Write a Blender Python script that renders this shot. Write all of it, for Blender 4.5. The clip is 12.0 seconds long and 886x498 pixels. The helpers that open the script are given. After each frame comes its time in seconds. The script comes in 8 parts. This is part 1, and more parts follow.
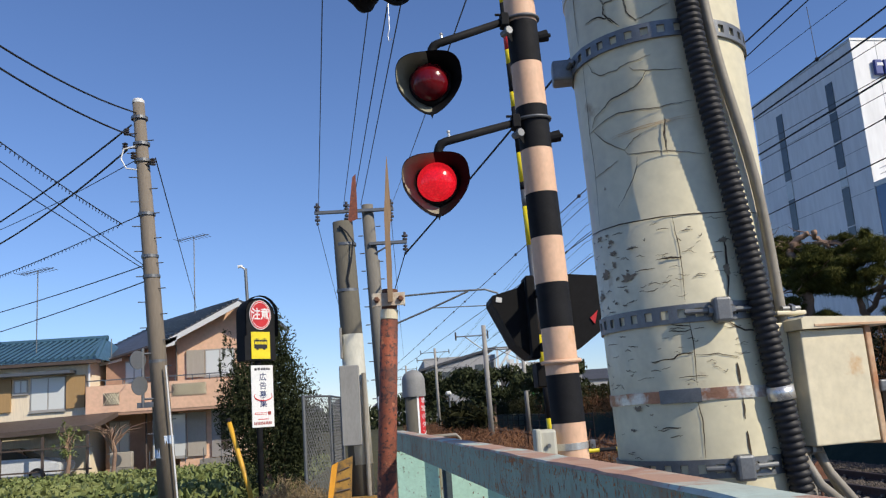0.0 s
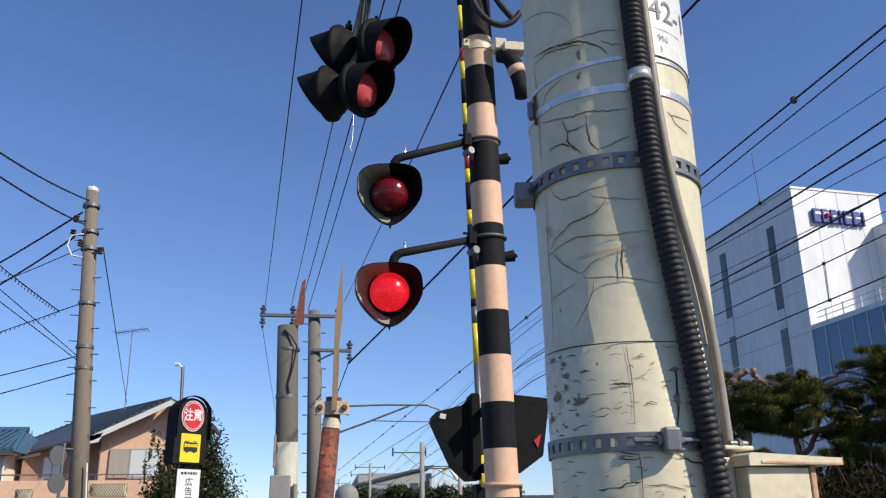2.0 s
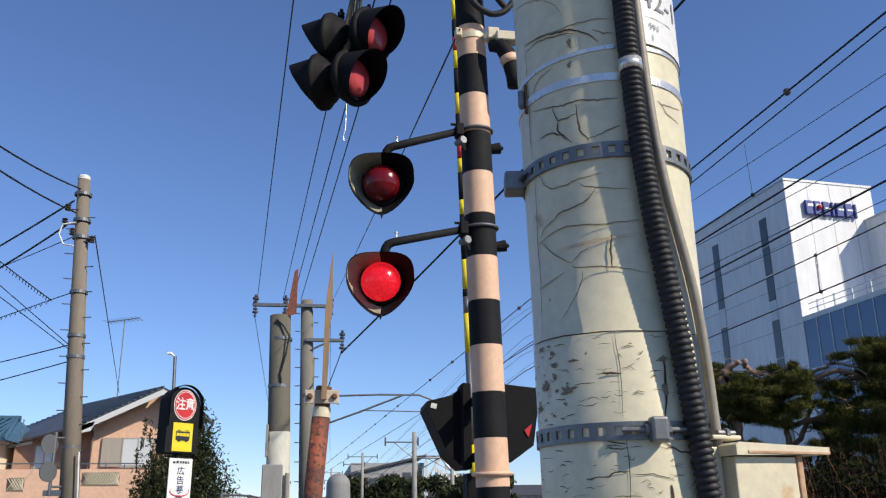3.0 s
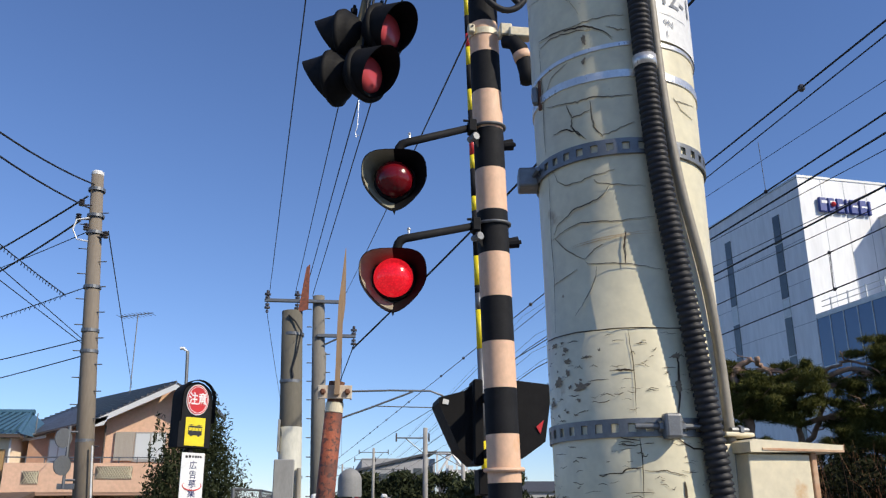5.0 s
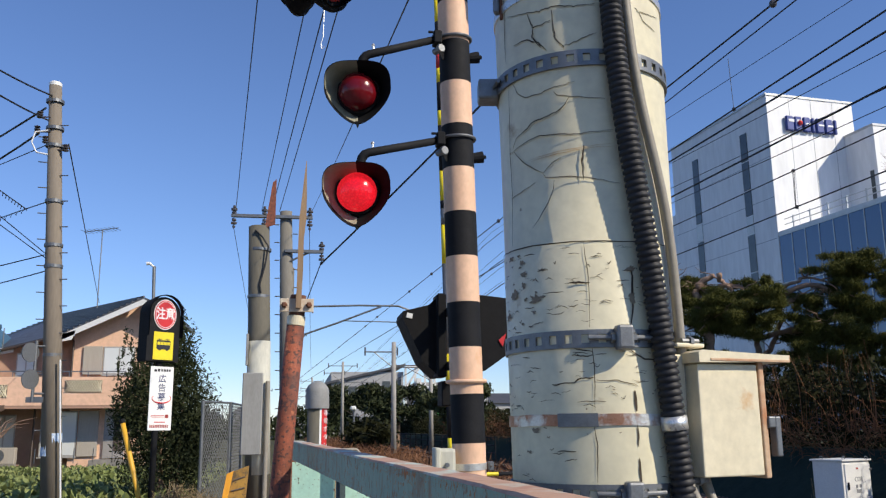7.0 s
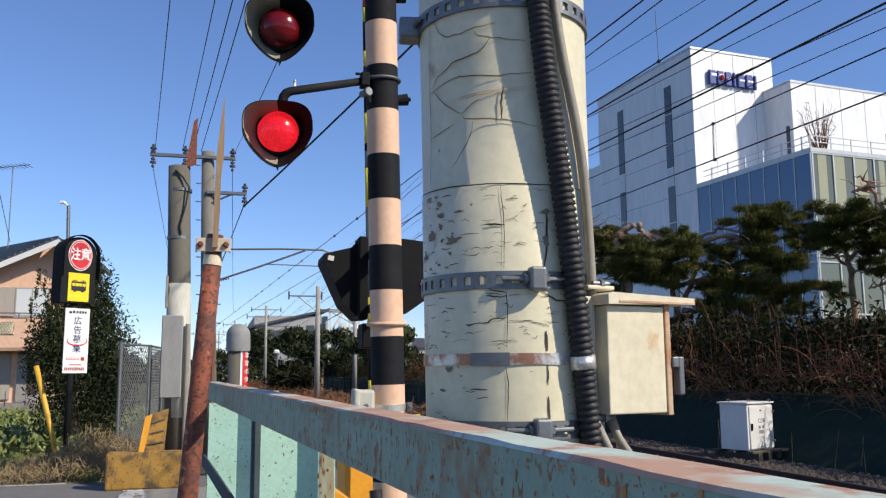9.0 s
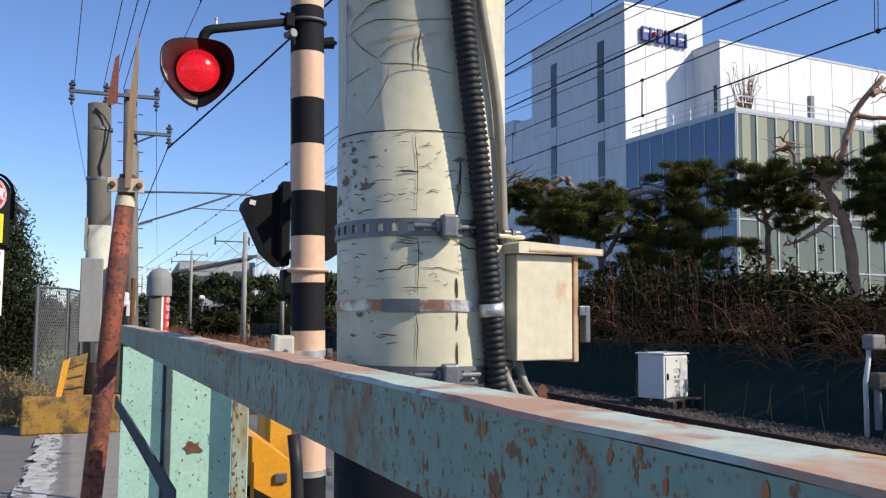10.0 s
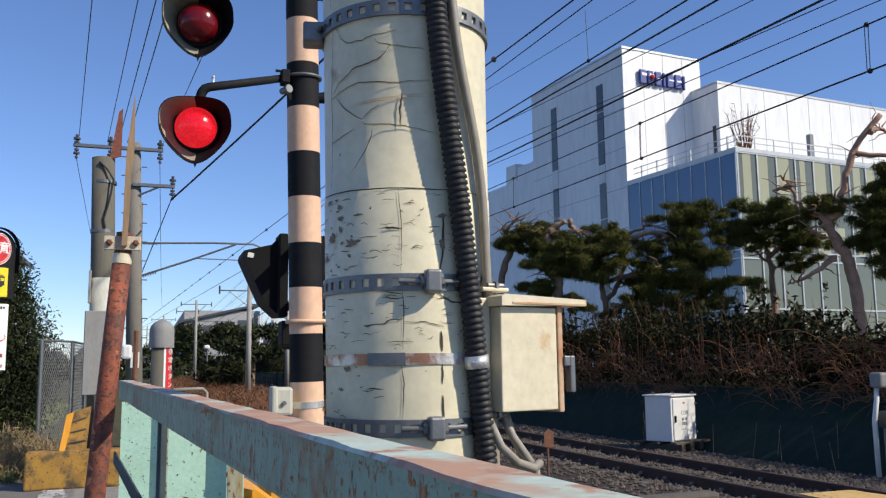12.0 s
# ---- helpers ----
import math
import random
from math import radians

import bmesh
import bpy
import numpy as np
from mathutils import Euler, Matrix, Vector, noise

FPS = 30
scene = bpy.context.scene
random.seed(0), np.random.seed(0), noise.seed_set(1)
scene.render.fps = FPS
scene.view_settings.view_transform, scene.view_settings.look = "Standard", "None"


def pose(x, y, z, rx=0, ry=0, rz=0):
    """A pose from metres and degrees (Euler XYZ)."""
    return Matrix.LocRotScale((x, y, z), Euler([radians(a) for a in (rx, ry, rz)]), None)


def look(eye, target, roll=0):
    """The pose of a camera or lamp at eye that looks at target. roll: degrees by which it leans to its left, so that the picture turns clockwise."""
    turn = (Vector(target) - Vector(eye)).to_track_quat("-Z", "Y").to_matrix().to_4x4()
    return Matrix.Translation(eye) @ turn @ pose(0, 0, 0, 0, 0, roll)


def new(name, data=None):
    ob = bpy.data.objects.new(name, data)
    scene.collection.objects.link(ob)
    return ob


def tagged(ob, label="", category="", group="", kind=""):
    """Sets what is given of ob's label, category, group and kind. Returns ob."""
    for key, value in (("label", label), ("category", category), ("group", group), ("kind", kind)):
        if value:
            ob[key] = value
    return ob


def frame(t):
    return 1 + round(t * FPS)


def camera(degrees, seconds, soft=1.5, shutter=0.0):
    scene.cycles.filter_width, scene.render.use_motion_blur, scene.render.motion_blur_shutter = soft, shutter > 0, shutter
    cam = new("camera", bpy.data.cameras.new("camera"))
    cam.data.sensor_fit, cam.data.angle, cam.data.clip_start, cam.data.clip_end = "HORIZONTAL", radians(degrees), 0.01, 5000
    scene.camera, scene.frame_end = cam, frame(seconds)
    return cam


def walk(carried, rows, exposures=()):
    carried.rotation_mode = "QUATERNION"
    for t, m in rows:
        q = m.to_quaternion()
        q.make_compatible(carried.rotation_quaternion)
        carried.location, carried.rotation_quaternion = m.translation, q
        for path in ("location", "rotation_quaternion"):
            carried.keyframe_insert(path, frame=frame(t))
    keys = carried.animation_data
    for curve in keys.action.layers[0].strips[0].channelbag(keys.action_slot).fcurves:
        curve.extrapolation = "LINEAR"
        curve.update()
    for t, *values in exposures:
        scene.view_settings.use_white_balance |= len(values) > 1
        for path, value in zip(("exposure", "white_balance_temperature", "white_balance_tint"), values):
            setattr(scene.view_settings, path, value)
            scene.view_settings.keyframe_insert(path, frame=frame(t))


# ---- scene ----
cam = camera(54.8, 12.0, soft=1.25)
PATH = [
    (0, (-0.015, 0.27, 1.586), (0.125, 2.229, 1.964), -4.1),
    (0.5, (-0.018, 0.273, 1.587), (0.122, 2.197, 2.115), -2.3),
    (1, (-0.023, 0.274, 1.587), (0.173, 2.166, 2.206), -1.2),
    (1.5, (-0.024, 0.274, 1.587), (0.216, 2.153, 2.228), -0.9),
    (2, (-0.027, 0.276, 1.584), (0.237, 2.156, 2.213), -0.8),
    (2.5, (-0.023, 0.279, 1.583), (0.258, 2.163, 2.192), -0.7),
    (3, (-0.02, 0.28, 1.583), (0.26, 2.164, 2.19), -0.7),
    (5, (-0.024, 0.277, 1.582), (0.23, 2.168, 2.181), -0.3),
    (5.5, (-0.019, 0.278, 1.582), (0.229, 2.18, 2.147), -0.5),
    (6, (-0.015, 0.28, 1.58), (0.243, 2.201, 2.071), -0.7),
    (6.5, (-0.009, 0.282, 1.579), (0.29, 2.21, 2.019), -0.7),
    (8.5, (-0.002, 0.282, 1.574), (0.42, 2.208, 1.905), -0.5),
    (9, (0.008, 0.282, 1.571), (0.512, 2.197, 1.854), -0.4),
    (9.5, (0.023, 0.28, 1.569), (0.635, 2.171, 1.79), 0.0),
    (10, (0.032, 0.273, 1.567), (0.695, 2.152, 1.732), 0.4),
    (10.5, (0.041, 0.265, 1.569), (0.69, 2.149, 1.737), 0.2),
    (11, (0.042, 0.258, 1.573), (0.674, 2.144, 1.781), -0.2),
    (11.5, (0.048, 0.246, 1.576), (0.69, 2.123, 1.828), -0.6),
    (12, (0.05, 0.235, 1.578), (0.7, 2.107, 1.847), -0.7),
]
walk(cam, [(t, look(eye, target, roll)) for t, eye, target, roll in PATH], exposures=[(0, 0.0), (2.5, 0.08), (6.5, 0.1), (9.5, 0.18), (10.5, 0.2), (12, 0.14)])

# ---- world and light ----
SUN_AZ, SUN_EL = 131.0, 37.0
world = bpy.data.worlds.new("sky")
scene.world = world
world.use_nodes = True
wn = world.node_tree.nodes
sky = wn.new("ShaderNodeTexSky")
sky.sky_type = "NISHITA"
sky.sun_disc = False
sky.sun_elevation = radians(SUN_EL)
sky.sun_rotation = radians(SUN_AZ)
sky.air_density, sky.dust_density, sky.ozone_density = 1.0, 0.0, 5.0
wn["Background"].inputs["Strength"].default_value = 0.12
tone = wn.new("ShaderNodeMix")
tone.data_type, tone.blend_type = "RGBA", "MULTIPLY"
tone.inputs["Factor"].default_value = 1.0
tone.inputs[7].default_value = (0.93, 0.965, 1.15, 1)
world.node_tree.links.new(sky.outputs["Color"], tone.inputs[6])
world.node_tree.links.new(tone.outputs[2], wn["Background"].inputs["Color"])
sun = new("sun", bpy.data.lights.new("sun", "SUN"))
sun.data.energy, sun.data.angle, sun.data.color = 4.8, radians(0.55), (1.0, 0.90, 0.74)
saz, sel = radians(SUN_AZ), radians(SUN_EL)
sun.matrix_world = look((0, 0, 60), (-math.sin(saz) * math.cos(sel), -math.cos(saz) * math.cos(sel), 60 - math.sin(sel)))


# ---- materials ----
def mat(name, c1, c2=None, scale=8.0, rough=0.6, metal=0.0, bump=0.15, bscale=60.0, spots=None, stretch=(1, 1, 1), spread=0.5, spec=0.5, rand=0.0):
    """Two colours mixed by broad noise, fine grain, optional spots (colour, scale, threshold, softness) and relief."""
    m = bpy.data.materials.new(name)
    m.use_nodes = True
    n, l = m.node_tree.nodes, m.node_tree.links
    b = n["Principled BSDF"]
    b.inputs["Roughness"].default_value, b.inputs["Metallic"].default_value = rough, metal
    b.inputs["Specular IOR Level"].default_value = spec
    co = n.new("ShaderNodeTexCoord")
    mp = n.new("ShaderNodeMapping")
    mp.inputs["Scale"].default_value = stretch
    l.new(co.outputs["Object"], mp.inputs["Vector"])

    def nz(s, d=4.0):
        t = n.new("ShaderNodeTexNoise")
        t.inputs["Scale"].default_value, t.inputs["Detail"].default_value = s, d
        t.inputs["Roughness"].default_value = 0.62
        l.new(mp.outputs["Vector"], t.inputs["Vector"])
        return t.outputs["Fac"]

    def ramp(src, lo, hi):
        r = n.new("ShaderNodeMapRange")
        r.inputs["From Min"].default_value, r.inputs["From Max"].default_value = lo, hi
        l.new(src, r.inputs["Value"])
        return r.outputs["Result"]

    def mix(f, a, c, mode="MIX"):
        x = n.new("ShaderNodeMix")
        x.data_type, x.blend_type = "RGBA", mode
        for sock, v in ((x.inputs["Factor"], f), (x.inputs[6], a), (x.inputs[7], c)):
            if isinstance(v, (tuple, list)):
                sock.default_value = (*v, 1)
            elif isinstance(v, float):
                sock.default_value = v
            else:
                l.new(v, sock)
        return x.outputs[2]

    c2 = c2 or tuple(v * 0.8 for v in c1)
    col = mix(ramp(nz(scale), 0.5 - spread * 0.5, 0.5 + spread * 0.5), c1, c2)
    fine = ramp(nz(scale * 9, 2.0), 0.25, 0.75)
    g = n.new("ShaderNodeMix")
    g.data_type, g.blend_type = "RGBA", "MULTIPLY"
    g.inputs["Factor"].default_value = 1.0
    l.new(col, g.inputs[6])
    l.new(mix(fine, (0.88, 0.88, 0.88), (1.06, 1.06, 1.06)), g.inputs[7])
    col = g.outputs[2]
    for sp in (spots or ()):
        col = mix(ramp(nz(sp[1], 5.0), sp[2], sp[2] + sp[3]), col, sp[0])
    if rand:
        oi = n.new("ShaderNodeObjectInfo")
        ge = n.new("ShaderNodeNewGeometry")
        ad = n.new("ShaderNodeMath")
        ad.operation = "ADD"
        l.new(oi.outputs["Random"], ad.inputs[0])
        l.new(ge.outputs["Random Per Island"], ad.inputs[1])
        r = ramp(ad.outputs["Value"], 0.0, 2.0)
        k = n.new("ShaderNodeMix")
        k.data_type, k.blend_type = "RGBA", "MULTIPLY"
        k.inputs["Factor"].default_value = 1.0
        l.new(col, k.inputs[6])
        l.new(mix(r, (1 - rand,) * 3, (1 + rand,) * 3), k.inputs[7])
        col = k.outputs[2]
    l.new(col, b.inputs["Base Color"])
    rr = ramp(nz(scale * 3), 0.2, 0.8)
    rx = n.new("ShaderNodeMapRange")
    rx.inputs["To Min"].default_value, rx.inputs["To Max"].default_value = max(0.03, rough - 0.1), min(1.0, rough + 0.1)
    l.new(rr, rx.inputs["Value"])
    l.new(rx.outputs["Result"], b.inputs["Roughness"])
    if bump:
        bp = n.new("ShaderNodeBump")
        bp.inputs["Strength"].default_value, bp.inputs["Distance"].default_value = bump, 0.4 / bscale
        l.new(nz(bscale, 5.0), bp.inputs["Height"])
        l.new(bp.outputs["Normal"], b.inputs["Normal"])
    return m


RUST = (0.16, 0.055, 0.02)
M_CREAM = mat("cream_sheet", (0.68, 0.62, 0.43), (0.62, 0.565, 0.40), 5, 0.45, bump=0.03, bscale=20, spots=[((0.44, 0.40, 0.30), 3.0, 0.58, 0.2), ((0.30, 0.24, 0.15), 60, 0.70, 0.05), ((0.36, 0.27, 0.16), 9, 0.66, 0.08)])
M_CRACK = mat("crack_gap", (0.035, 0.024, 0.014), (0.075, 0.05, 0.03), 30, 0.9, bump=0)
M_GREYPATCH = mat("bare_grey_concrete", (0.27, 0.215, 0.15), (0.16, 0.13, 0.09), 40, 0.85)
M_GALV = mat("galvanised_steel", (0.22, 0.23, 0.24), (0.15, 0.155, 0.16), 40, 0.5, 0.7, bscale=200)
M_STEEL = mat("stainless_band", (0.78, 0.76, 0.71), (0.66, 0.64, 0.6), 25, 0.32, 0.7, bump=0.2, bscale=30)
M_STEELRUST = mat("rusty_stainless_band", (0.62, 0.60, 0.56), (0.36, 0.18, 0.11), 30, 0.35, 0.6, spread=0.15, bump=0.2, bscale=30)
M_CONDUIT = mat("black_corrugated_plastic", (0.018, 0.018, 0.020), (0.027, 0.027, 0.030), 20, 0.55, bump=0.05, spec=0.3)
M_PIPE = mat("grey_pipe", (0.30, 0.27, 0.22), (0.24, 0.215, 0.17), 10, 0.55)
M_PLATE = mat("white_number_plate", (0.75, 0.75, 0.73), (0.66, 0.66, 0.64), 10, 0.45)
M_GREYINK = mat("grey_ink", (0.22, 0.23, 0.25), None, 10, 0.6, bump=0)
M_PINK = mat("faded_yellow_paint", (0.69, 0.43, 0.28), (0.71, 0.47, 0.32), 6, 0.62, bump=0.05, bscale=90, spots=[((0.62, 0.31, 0.12), 7.0, 0.63, 0.12)], stretch=(1, 1, 0.6))
M_BLACK = mat("black_paint", (0.010, 0.0105, 0.012), (0.017, 0.0175, 0.020), 15, 0.72, bump=0.08, bscale=120, spec=0.15)
M_MATTE = mat("matte_black_paint", (0.005, 0.005, 0.006), (0.008, 0.008, 0.009), 15, 0.7, bump=0.04, bscale=120, spec=0.18)
# Colour of the lining half that should look sunlit.
M_HOODIN = mat("sunlit_grey_hood_inside", (0.30, 0.29, 0.215), (0.23, 0.22, 0.165), 18, 0.6)
M_RUSTPOST = mat("rusty_red_paint", (0.30, 0.08, 0.038), (0.13, 0.045, 0.03), 22, 0.75, bump=0.5, bscale=110, spots=[((0.07, 0.032, 0.026), 95, 0.52, 0.07), ((0.46, 0.17, 0.08), 30, 0.60, 0.06)], spread=0.25)
M_CLIP = mat("rail_clip_steel", (0.30, 0.27, 0.23), (0.18, 0.14, 0.11), 30, 0.6, 0.3, bump=0)
M_LAPRUST = mat("rust_streak", (0.50, 0.33, 0.17), (0.58, 0.48, 0.31), 40, 0.7, spread=0.3, bump=0)
M_FLECK = mat("rust_fleck", (0.58, 0.24, 0.08), (0.34, 0.13, 0.05), 90, 0.85, bump=0)
M_RUST = mat("rust", (0.22, 0.09, 0.045), (0.10, 0.045, 0.028), 25, 0.85, bump=0.5, bscale=120)
M_WOOD = mat("weathered_wood", (0.36, 0.24, 0.14), (0.24, 0.16, 0.095), 30, 0.8, bump=0.4, bscale=80, stretch=(1, 1, 0.12))
M_TEAL = mat("teal_paint", (0.46, 0.70, 0.58), (0.38, 0.61, 0.50), 12, 0.5, bump=0.1, bscale=90, spots=[((0.16, 0.09, 0.05), 110, 0.64, 0.02), ((0.34, 0.25, 0.13), 12, 0.68, 0.1)])
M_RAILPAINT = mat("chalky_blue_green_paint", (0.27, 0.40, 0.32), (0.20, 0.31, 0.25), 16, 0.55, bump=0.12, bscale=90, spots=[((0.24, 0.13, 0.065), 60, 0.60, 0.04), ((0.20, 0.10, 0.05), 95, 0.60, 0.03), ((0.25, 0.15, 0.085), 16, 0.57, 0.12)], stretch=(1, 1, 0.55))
# Pale cyan base paints in the sky's reflection; the rust spots are real.
M_RAILTOP = mat("worn_sky_pale_rail_top", (0.50, 0.62, 0.56), (0.44, 0.46, 0.37), 14, 0.65, bump=0.2, bscale=120, spots=[((0.46, 0.28, 0.19), 6.0, 0.43, 0.08), ((0.40, 0.22, 0.15), 22, 0.55, 0.06)])
M_LAP = mat("rusty_teal_lap", (0.36, 0.50, 0.42), (0.30, 0.20, 0.08), 30, 0.7, spread=0.3, stretch=(1, 1, 0.3), spots=[((0.14, 0.06, 0.03), 60, 0.60, 0.05)])
M_BRK = mat("rust_stained_cream", (0.60, 0.55, 0.45), (0.42, 0.26, 0.16), 22, 0.65, spread=0.35)
M_OLDPIPE = mat("weathered_yellow_pipe", (0.22, 0.17, 0.08), (0.12, 0.09, 0.05), 25, 0.6, spread=0.3)
M_DOME = mat("grey_plastic_dome", (0.26, 0.26, 0.25), (0.21, 0.21, 0.205), 8, 0.7)
M_NAVY = mat("navy_ink", (0.03, 0.045, 0.14), None, 8, 0.5, bump=0)
M_BROWN = mat("dark_red_ink", (0.35, 0.05, 0.04), None, 8, 0.5, bump=0)
M_WHITEWRAP = mat("dirty_white_paint", (0.54, 0.53, 0.44), (0.42, 0.41, 0.35), 5, 0.6, stretch=(1, 1, 0.3))
M_BOARD = mat("weathered_grey_board", (0.30, 0.295, 0.275), (0.24, 0.235, 0.22), 6, 0.85, stretch=(1, 1, 0.3))
M_INSUL = mat("dark_insulator", (0.05, 0.045, 0.05), (0.08, 0.07, 0.07), 8, 0.35, bump=0)
M_CONCB = mat("brownish_pole_concrete", (0.225, 0.185, 0.14), (0.17, 0.145, 0.115), 3, 0.85, bump=0.2, bscale=40, stretch=(1, 1, 0.2))
M_BLUEPL = mat("pale_blue_plate", (0.30, 0.42, 0.62), (0.6, 0.65, 0.7), 22, 0.5, spread=0.15, bump=0)
M_PEACH = mat("peach_render", (0.78, 0.50, 0.345), (0.72, 0.455, 0.31), 0.7, 0.85, bscale=30)
M_PEACHD = mat("brown_render", (0.44, 0.27, 0.19), (0.38, 0.235, 0.165), 0.7, 0.85, bscale=30)
M_CREAMW = mat("cream_siding", (0.84, 0.73, 0.55), (0.78, 0.67, 0.50), 0.8, 0.8, stretch=(4, 4, 0.3))
M_ROOFD = mat("dark_roof_tile", (0.05, 0.052, 0.06), (0.075, 0.078, 0.085), 1.5, 0.5, bscale=8)
M_ROOFB = mat("blue_glazed_tile", (0.045, 0.10, 0.15), (0.06, 0.135, 0.19), 1.2, 0.35, bscale=8)
M_WINFR = mat("aluminium_frame", (0.42, 0.40, 0.37), None, 5, 0.5, 0.2, bump=0)
M_SHUT = mat("beige_shutter", (0.42, 0.38, 0.32), (0.37, 0.33, 0.28), 2, 0.7, stretch=(8, 1, 0.5))
M_TANWOOD = mat("tan_shutter", (0.42, 0.27, 0.12), (0.36, 0.23, 0.10), 2, 0.7, stretch=(8, 1, 0.5))
M_BROWNFR = mat("dark_brown_trim", (0.075, 0.055, 0.045), (0.10, 0.075, 0.06), 3, 0.6)
M_DOORG = mat("grey_door", (0.33, 0.31, 0.29), None, 3, 0.5)
M_CARW = mat("white_car_paint", (0.66, 0.68, 0.69), (0.62, 0.64, 0.65), 2, 0.25, bump=0)
M_CATPOLE = mat("pale_spun_concrete", (0.36, 0.345, 0.32), (0.28, 0.27, 0.25), 3, 0.85, bump=0.2, bscale=30, stretch=(1, 1, 0.3))
M_GRASS = mat("green_grass", (0.085, 0.13, 0.035), (0.14, 0.17, 0.06), 1.2, 0.7, bump=0, rand=0.35, spec=0.12)
M_YBAR = mat("worn_yellow_bar", (0.75, 0.42, 0.03), (0.62, 0.32, 0.03), 9, 0.5, bump=0.1)
M_WORNWHITE = mat("worn_white_paint", (0.55, 0.55, 0.53), (0.32, 0.32, 0.31), 7, 0.85, spread=0.3)
M_JOINT = mat("cladding_joint_grey", (0.36, 0.38, 0.42), None, 2, 0.6, bump=0)
M_DARKIN = mat("dark_interior", (0.05, 0.055, 0.055), (0.09, 0.09, 0.08), 0.5, 0.8, bump=0)
M_PALLET = mat("dark_timber", (0.06, 0.05, 0.04), (0.10, 0.085, 0.065), 8, 0.9, stretch=(0.3, 3, 3))
M_FARW = mat("distant_wall", (0.40, 0.40, 0.40), (0.33, 0.33, 0.34), 0.3, 0.8)
M_GREENSH = mat("green_shopfront", (0.10, 0.42, 0.10), None, 1, 0.6, bump=0)
M_STRAP = mat("dark_blue_grey_steel", (0.075, 0.105, 0.12), (0.05, 0.07, 0.08), 20, 0.75, 0.0, spec=0.2, spots=[(RUST, 40, 0.66, 0.05)])
M_CONC = mat("pole_concrete", (0.20, 0.185, 0.155), (0.15, 0.14, 0.12), 4, 0.85, bump=0.25, bscale=50, stretch=(1, 1, 0.3))
M_CONCD = mat("dark_pole_concrete", (0.135, 0.122, 0.092), (0.10, 0.092, 0.072), 4, 0.85, bump=0.25, bscale=50, stretch=(1, 1, 0.3))
M_WHITE = mat("white_enamel", (0.72, 0.72, 0.70), (0.66, 0.66, 0.65), 6, 0.4, bump=0.05)
M_BOXCREAM = mat("cream_box_paint", (0.68, 0.61, 0.44), (0.62, 0.55, 0.39), 7, 0.45, bump=0.05, spots=[((0.50, 0.28, 0.11), 11, 0.60, 0.12)])
M_BOXEDGE = mat("rust_edged_cream", (0.58, 0.44, 0.29), (0.40, 0.17, 0.07), 18, 0.6, spread=0.35)
M_YELLOW = mat("orange_yellow_paint", (0.80, 0.36, 0.02), (0.72, 0.31, 0.02), 8, 0.45, bump=0.05)
M_YKERB = mat("mossy_yellow_kerb", (0.42, 0.23, 0.035), (0.24, 0.13, 0.035), 5, 0.85, bump=0.4, bscale=60, spots=[((0.09, 0.065, 0.035), 6, 0.49, 0.16), ((0.06, 0.05, 0.035), 30, 0.60, 0.06)])
M_ASPHALT = mat("sun_bleached_asphalt", (0.17, 0.165, 0.155), (0.125, 0.12, 0.115), 3, 0.9, bump=0.5, bscale=160)
M_FOOT = mat("worn_concrete", (0.29, 0.27, 0.24), (0.20, 0.188, 0.168), 5, 0.9, bump=0.5, bscale=70, spots=[((0.13, 0.12, 0.105), 40, 0.60, 0.08)])
M_SOIL = mat("dry_soil_and_grass", (0.10, 0.085, 0.05), (0.065, 0.07, 0.03), 0.7, 0.95, bump=0.6, bscale=12, spec=0.12)
M_BALLAST = mat("ballast_stone", (0.135, 0.112, 0.092), (0.075, 0.062, 0.052), 9, 0.9, bump=0.4, bscale=60, rand=0.4, spec=0.12)
M_BALLBED = mat("ballast_bed", (0.075, 0.065, 0.055), (0.03, 0.027, 0.024), 22, 0.95, bump=1.0, bscale=22, spec=0.12)
M_RAIL = mat("rusty_rail_web", (0.075, 0.035, 0.025), (0.045, 0.025, 0.02), 9, 0.8, bump=0.2)
M_RAILHEAD = mat("dull_rail_head", (0.13, 0.095, 0.08), (0.09, 0.065, 0.055), 6, 0.55, 0.6)
M_SLEEPER = mat("concrete_sleeper", (0.12, 0.105, 0.09), (0.08, 0.07, 0.06), 8, 0.9)
M_NET = mat("dark_green_weed_sheet", (0.018, 0.031, 0.025), (0.028, 0.042, 0.033), 3, 0.95, bump=0.3, bscale=8, spec=0.05)
M_RED = mat("red_enamel", (0.62, 0.03, 0.03), None, 8, 0.35, bump=0)
M_SIGNY = mat("bright_yellow_panel", (0.85, 0.68, 0.02), None, 8, 0.4, bump=0)
M_SIGNW = mat("white_board", (0.80, 0.80, 0.78), (0.74, 0.74, 0.73), 6, 0.4, bump=0)
M_INK = mat("black_ink", (0.02, 0.02, 0.025), None, 8, 0.5, bump=0)
M_BLUE = mat("blue_lettering", (0.03, 0.05, 0.22), (0.035, 0.06, 0.26), 1, 0.4, bump=0)
M_WIRE = mat("black_wire", (0.012, 0.012, 0.014), None, 5, 0.6, bump=0)
M_LEAF = mat("evergreen_leaf", (0.030, 0.040, 0.018), (0.056, 0.064, 0.032), 2.5, 0.55, bump=0, rand=0.35, spec=0.04)
M_RAMP = mat("dusty_yellow_plate", (0.58, 0.40, 0.17), (0.48, 0.32, 0.12), 5, 0.8, bump=0.1)
M_PINE = mat("pine_needles", (0.055, 0.062, 0.015), (0.125, 0.120, 0.034), 0.8, 0.6, bump=0, rand=0.35, spec=0.04)
